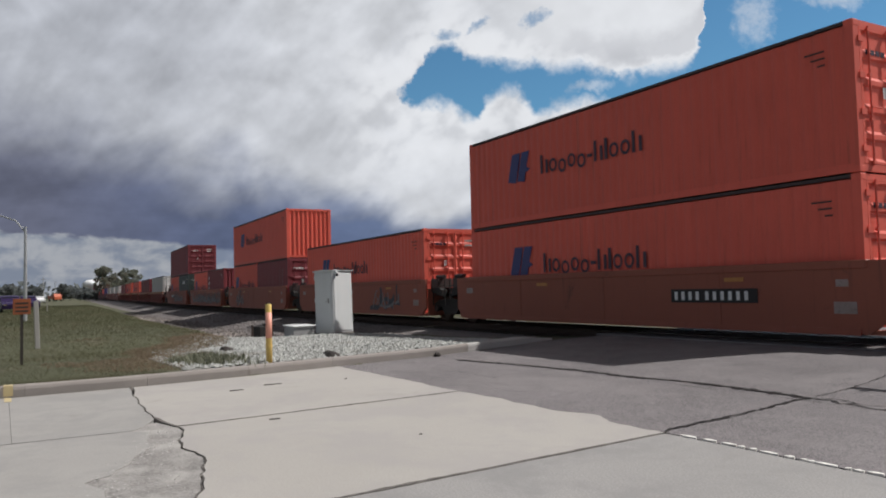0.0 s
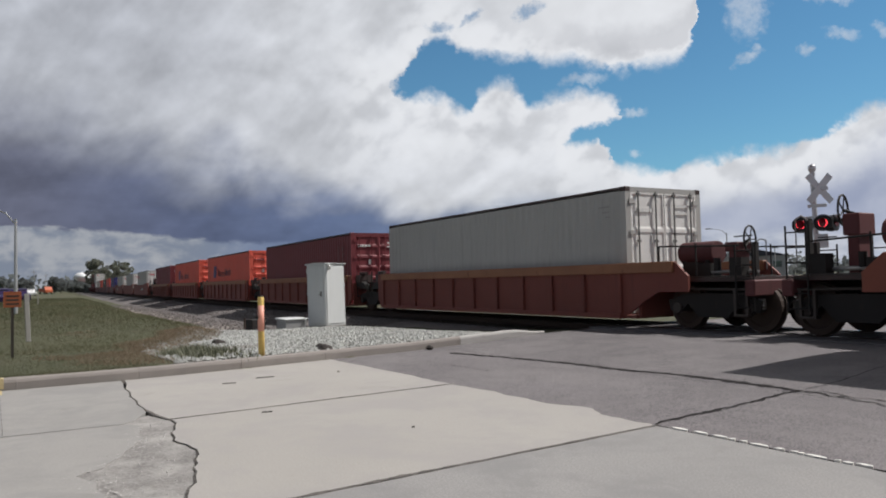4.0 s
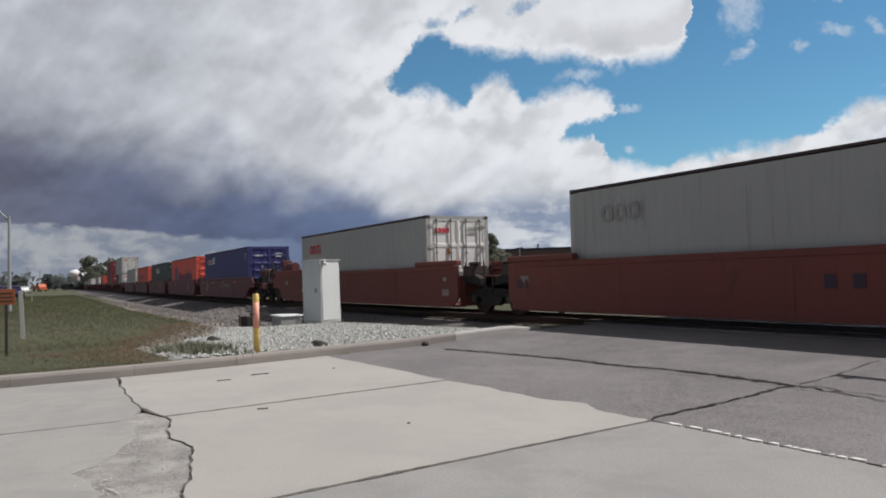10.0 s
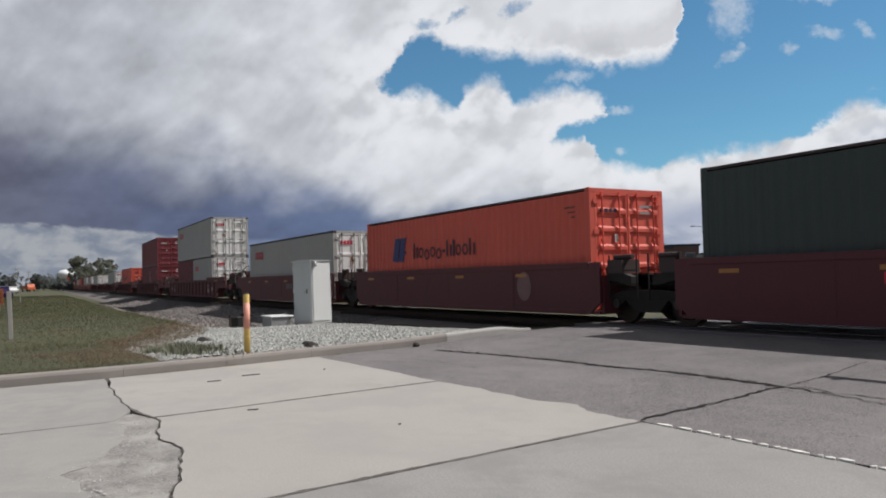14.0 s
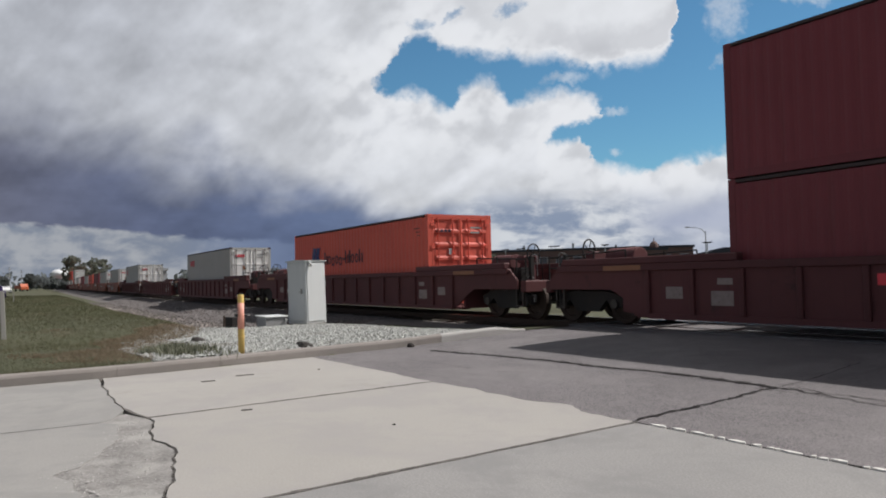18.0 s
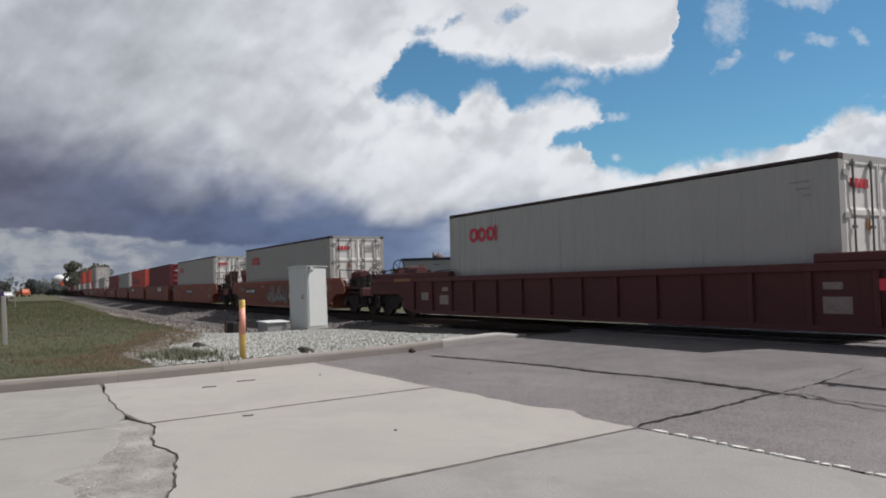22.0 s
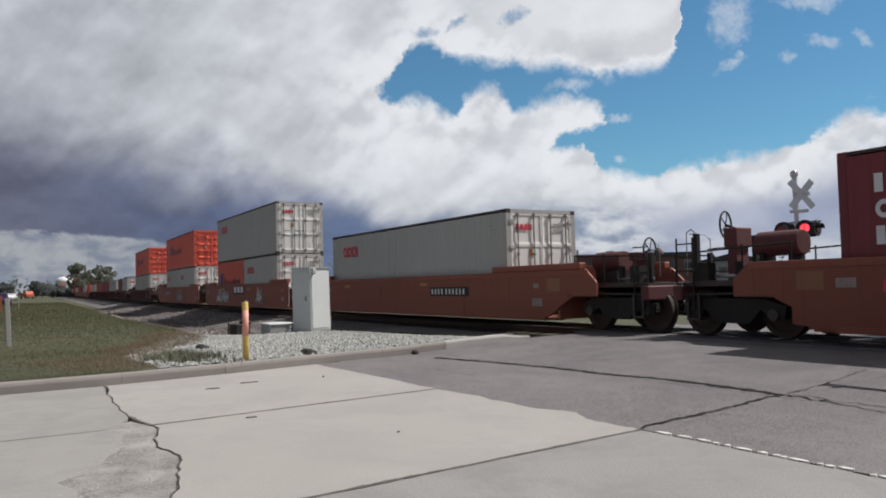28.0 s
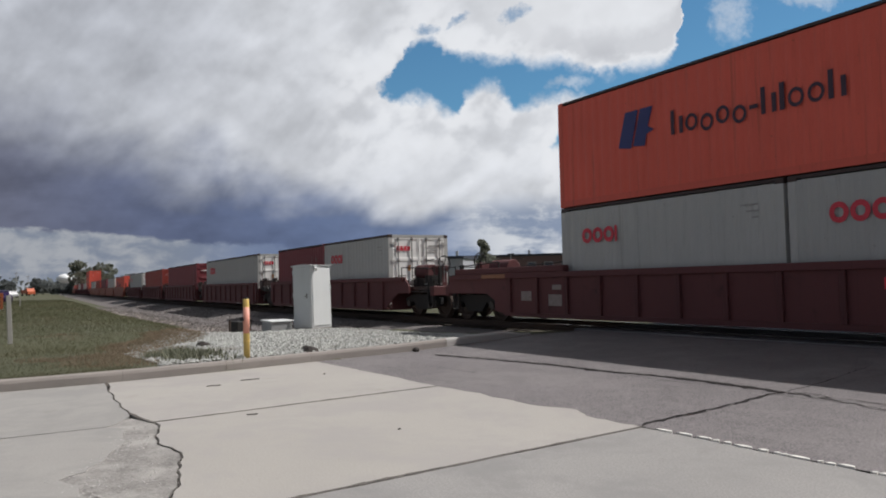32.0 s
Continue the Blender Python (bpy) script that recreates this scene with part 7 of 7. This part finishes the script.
    for k in range(26):
        x, y = rnd.uniform(-13.6, -12.2), rnd.gauss(2.95, 0.28)
        if x > kerb_x(y) - 0.3:
            continue
        c = Vector((x, y, ground_height(x, y)))
        for _ in range(60):
            a, ln = rnd.uniform(0, 6.3), rnd.uniform(0.08, 0.23)
            d = Vector((math.cos(a) * rnd.uniform(0.2, 0.9), math.sin(a) * rnd.uniform(0.2, 0.9), 1)).normalized() * ln
            w = Vector((-math.sin(a), math.cos(a), 0)) * 0.008
            o = c + Vector((rnd.gauss(0, 0.05 + 0.012 * k), rnd.gauss(0, 0.12), 0))
            bm.faces.new([bm.verts.new(v) for v in (o - w * 0.4, o + w * 0.4, o + d * 0.6 + w, o + d, o + d * 0.6 - w)])
    tagged(part("weeds", bm, WEED), "low green weeds growing in the gravel by the kerb", "weeds", kind="stuff")


# ---- the distance ----
def make_car(x, y, turn, paint, label, scale=1.0):
    ob = thing("car", label, "car", "parked vehicles by the far road", m=pose(x, y, ground_height(x, y), 0, 0, turn))
    body = prism(bmesh.new(), [(-2.2, 0.30), (2.2, 0.30), (2.25, 0.72), (2.0, 0.88), (1.0, 0.96), (-1.9, 1.0), (-2.25, 0.85)], -0.88, 0.88)
    part("body", bevelled(body, 0.05, 2), paint, ob)
    cab = prism(bmesh.new(), [(0.95, 0.95), (0.35, 1.45), (-1.2, 1.5), (-1.9, 0.98)], -0.75, 0.75)
    c = part("cabin", bevelled(cab, 0.05, 2), paint, ob)
    for s in (-1, 1):
        part("side_window", prism(bmesh.new(), [(0.80, 1.0), (0.30, 1.40), (-1.15, 1.44), (-1.6, 1.02)], *sorted((s * 0.752, s * 0.762))), GLASS_DARK, c)
    part("windscreen", boxed(0.55, 0.58, -0.6, 0.6, 1.05, 1.36), GLASS_DARK, c)
    for wx in (-1.35, 1.35):
        for s in (-1, 1):
            w = part("wheel", rod(bmesh.new(), (wx, s * 0.72, 0.32), (wx, s * 0.90, 0.32), 0.32, 18), TYRE, ob)
            part("rim", rod(bmesh.new(), (wx, s * 0.89, 0.32), (wx, s * 0.91, 0.32), 0.2, 12), GALV, w)
    for s in (-1, 1):
        part("headlight", boxed(2.18, 2.27, s * 0.62 - 0.16, s * 0.62 + 0.16, 0.62, 0.74), CHROME, ob)


def make_orange_truck(x, y, turn):
    ob = thing("work_truck", "orange utility work truck far off by the road", "truck", m=pose(x, y, ground_height(x, y), 0, 0, turn))
    part("cab", bevelled(prism(bmesh.new(), [(1.2, 0.5), (3.2, 0.5), (3.2, 1.3), (2.6, 1.45), (2.2, 2.2), (1.2, 2.2)], -1.0, 1.0), 0.05, 1), CAR_ORANGE, ob)
    part("bed", bevelled(boxed(-3.2, 1.1, -1.1, 1.1, 0.7, 1.7), 0.04, 1), CAR_ORANGE, ob)
    part("window", boxed(1.5, 2.2, -1.01, 1.01, 1.5, 2.0), GLASS_DARK, ob)
    for wx in (-2.3, 2.2):
        for s in (-1, 1):
            part("wheel", rod(bmesh.new(), (wx, s * 0.8, 0.45), (wx, s * 1.05, 0.45), 0.45, 16), TYRE, ob)


def make_water_tower(x, y, h):
    ob = thing("water_tower", "far white water tower with a domed tank", "water tower", m=pose(x, y, 0))
    part("tank", lathe(bmesh.new(), [(1.2, h * 0.50), (3.6, h * 0.62), (4.3, h * 0.74), (4.0, h * 0.84), (2.7, h * 0.95), (0.6, h)], 28), TANK_WHITE, ob, smooth=True)
    part("column", lathe(bmesh.new(), [(1.2, -0.5), (0.8, 3.0), (0.8, h * 0.51)], 20), GALV, ob)


def make_building(name, cx, cy, w, d, h, wall, roof, label, turn=0.0, gable=0.0, windows=0, category="building", vents=0):
    ob = thing(name, label, category, m=pose(cx, cy, -0.2, 0, 0, turn))
    part("wall", boxed(-w / 2, w / 2, -d / 2, d / 2, 0, h), wall, ob)
    if gable:
        part("roof", prism(bmesh.new(), [(-w / 2 - 0.4, h), (w / 2 + 0.4, h), (w / 2 * 0.1, h + gable), (-w / 2 * 0.1, h + gable)], -d / 2 - 0.4, d / 2 + 0.4), roof, ob)
    else:
        part("roof", boxed(-w / 2 - 0.3, w / 2 + 0.3, -d / 2 - 0.3, d / 2 + 0.3, h, h + 0.5), roof, ob)
    for i in range(windows):
        x = -w / 2 + (i + 0.5) * w / windows
        wd = w / windows * 0.5
        wn = part("window", boxed(x - wd / 2, x + wd / 2, -d / 2 - 0.03, -d / 2 + 0.05, h * 0.52, h * 0.80), WALL_PALE, ob)
        part("pane", boxed(x - wd / 2 + 0.1, x + wd / 2 - 0.1, -d / 2 - 0.04, -d / 2 - 0.031, h * 0.54, h * 0.78), GLASS_DARK, wn)
    rnd = random.Random(int(cx * 3 + cy))
    for i in range(vents):
        x = -w / 2 + (i + 0.5) * w / vents + rnd.uniform(-2, 2)
        part("roof_vent", rod(bmesh.new(), (x, 0, h + 0.4), (x, 0, h + 0.5 + rnd.uniform(0.7, 1.6)), 0.3, 8), GALV, ob)
    return ob


def dome_on(ob, x, z, r, h):
    """A round dome with a finial on a building's roof."""
    part("roof_dome", lathe(bmesh.new(), [(r, z), (r * 1.02, z + h * 0.25), (r * 0.85, z + h * 0.55), (r * 0.5, z + h * 0.8), (0.08, z + h * 0.92), (0.05, z + h * 1.25)], 20, (x, 0, 0)), WALL_BROWN, ob, "rounded roof dome")


def make_flat_lamp(x, y, h):
    ob = thing("street_lamp", "far thin lamp post with a flat twin head", "street lamp", "street lamps", m=pose(x, y, ground_height(x, y)))
    part("pole", rod(bmesh.new(), (0, 0, -0.2), (0, 0, h + 0.2), 0.07, 8), GALV, ob)
    part("lamp_head", bevelled(prism(bmesh.new(), [(-0.85, h + 0.32), (0.85, h + 0.32), (0.45, h + 0.12), (-0.45, h + 0.12)], -0.25, 0.25), 0.03, 1), SIGNAL_BLACK, ob)


def at_heading(deg, dist):
    return -math.sin(radians(deg)) * dist, math.cos(radians(deg)) * dist


make_cabinet()
make_box()
make_bollard()
make_signs()
make_light_pole(-47.2, 1.1, 5.2, 2.2, 150)
make_crossing_signal(-13.57, 21.23)
make_gate()
make_rubble()
make_grass()
for deg, dist, h, sp, seed in ((83.9, 260, 11.0, 3.9, 1), (82.3, 265, 10.3, 4.3, 2), (83.1, 280, 8.0, 3.5, 3), (86.4, 270, 5.0, 2.6, 4), (86.0, 290, 4.4, 2.8, 5), (88.2, 260, 4.6, 2.8, 6), (89.6, 240, 4.8, 3.0, 7)):
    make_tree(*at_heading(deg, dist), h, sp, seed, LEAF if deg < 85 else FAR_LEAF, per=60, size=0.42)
make_far_woods()
make_water_tower(*at_heading(84.65, 420), 9.6)
for deg, dist, h, sp, seed in ((84.85, 300, 4.2, 2.8, 31), (85.35, 310, 3.8, 3.0, 32), (84.4, 290, 3.8, 2.6, 33)):
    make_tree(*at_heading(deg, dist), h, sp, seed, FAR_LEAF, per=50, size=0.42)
for deg, dist in ((87.6, 330), (86.9, 400)):
    make_utility_pole(*at_heading(deg, dist), 9.0)
make_car(*at_heading(89.6, 78), 8, CAR_PURPLE, "dark purple parked car far off beside the meadow")
make_car(*at_heading(88.5, 92), 5, CAR_PURPLE, "dark purple parked car in a far row")
make_car(*at_heading(87.8, 190), 5, CAR_WHITE, "white parked car far off beside the meadow")
make_orange_truck(*at_heading(86.9, 250), 12)
# beyond the track
make_tree(*at_heading(55.0, 95), 6.8, 1.3, 21, LEAF, per=80, label="narrow green tree beyond the track", slim=0.7, size=0.24)
make_tree(*at_heading(54.2, 98), 4.6, 3.0, 22, LEAF, per=70, label="low green shrub beyond the track", size=0.24)
dome_on(make_building("warehouse", *at_heading(58.1, 150), 11.5, 10, 5.9, WALL_PALE, ROOF_DARK, "pale flat-roofed warehouse with a roof dome beyond the track", 40, vents=2), 0.0, 6.2, 1.1, 1.2)
for deg, dist, hh in ((66.2, 150, 5.6), (65.0, 160, 5.8), (63.9, 145, 5.3)):
    make_light_pole(*at_heading(deg, dist), hh, 1.0, 110, label="far thin street lamp beyond the track")
make_building("factory", *at_heading(48.0, 190), 56, 20, 7.2, WALL_BROWN, ROOF_DARK, "long dark-roofed factory far beyond the track", 45, windows=14, vents=5)
dome_on(make_building("plant_house", *at_heading(42.1, 165), 5.6, 6, 6.2, WALL_BROWN, ROOF_DARK, "brown block with a small roof dome beyond the track", 42, vents=0), 0.3, 6.5, 0.95, 1.9)
make_building("shed", *at_heading(36.9, 150), 12.5, 10, 4.5, WALL_PALE, ROOF_DARK, "pale gabled shed beyond the track", 34, 1.3, 4)
make_building("cottage", *at_heading(79.3, 170), 9, 7, 4.2, WALL_PALE, WALL_PALE, "small white building beyond the far track", 0, 0, 2)
make_light_pole(*at_heading(38.4, 120), 7.7, 2.3, 128, label="far galvanised street lamp with a curved arm")
for deg, dist, top in ((52.9, 130, 5.9), (45.5, 130, 6.3), (38.3, 120, 5.8), (35.3, 120, 5.1), (27.3, 120, 6.3)):
    make_flat_lamp(*at_heading(deg, dist), top)


def motions():
    """The whole train rolls past at an even speed along the bent line."""
    for ob, mid, z in riders:
        rows = []
        for k in range(17):
            t = 2.0 * k
            rows.append((t, on_track(mid + SPEED * (t - 16) + GAIN * (t - 16) ** 2, 0.0, z)))
        walk(ob, rows)
    # the wheels turn while they roll through the near stretch of the line
    step = 1 / 28
    wheels = []
    for ob, mid, z in riders:
        for child in ob.children:
            if child.name.split(".")[0] == "wheel":
                rest = child.matrix_basis.copy()
                wheels.append((child, rest, mid + rest.translation.x, 1 if rest[0][0] > 0 else -1))
    for wheel, rest, place, side in wheels:
        rows, k = [], 0
        while True:
            t = k * step
            if t > 32.0:
                break
            if -42.0 < place + SPEED * (t - 16) < 12.0:
                rows.append((t, rest @ Matrix.Rotation(side * SPEED * t / 0.46, 4, "Y")))
            k += 1
        if len(rows) > 1:
            if rows[0][0] > 0.0:
                rows.insert(0, (0.0, rows[0][1]))
            if rows[-1][0] < 32.0:
                rows.append((32.0, rows[-1][1]))
            walk(wheel, rows)
    flash()


motions()
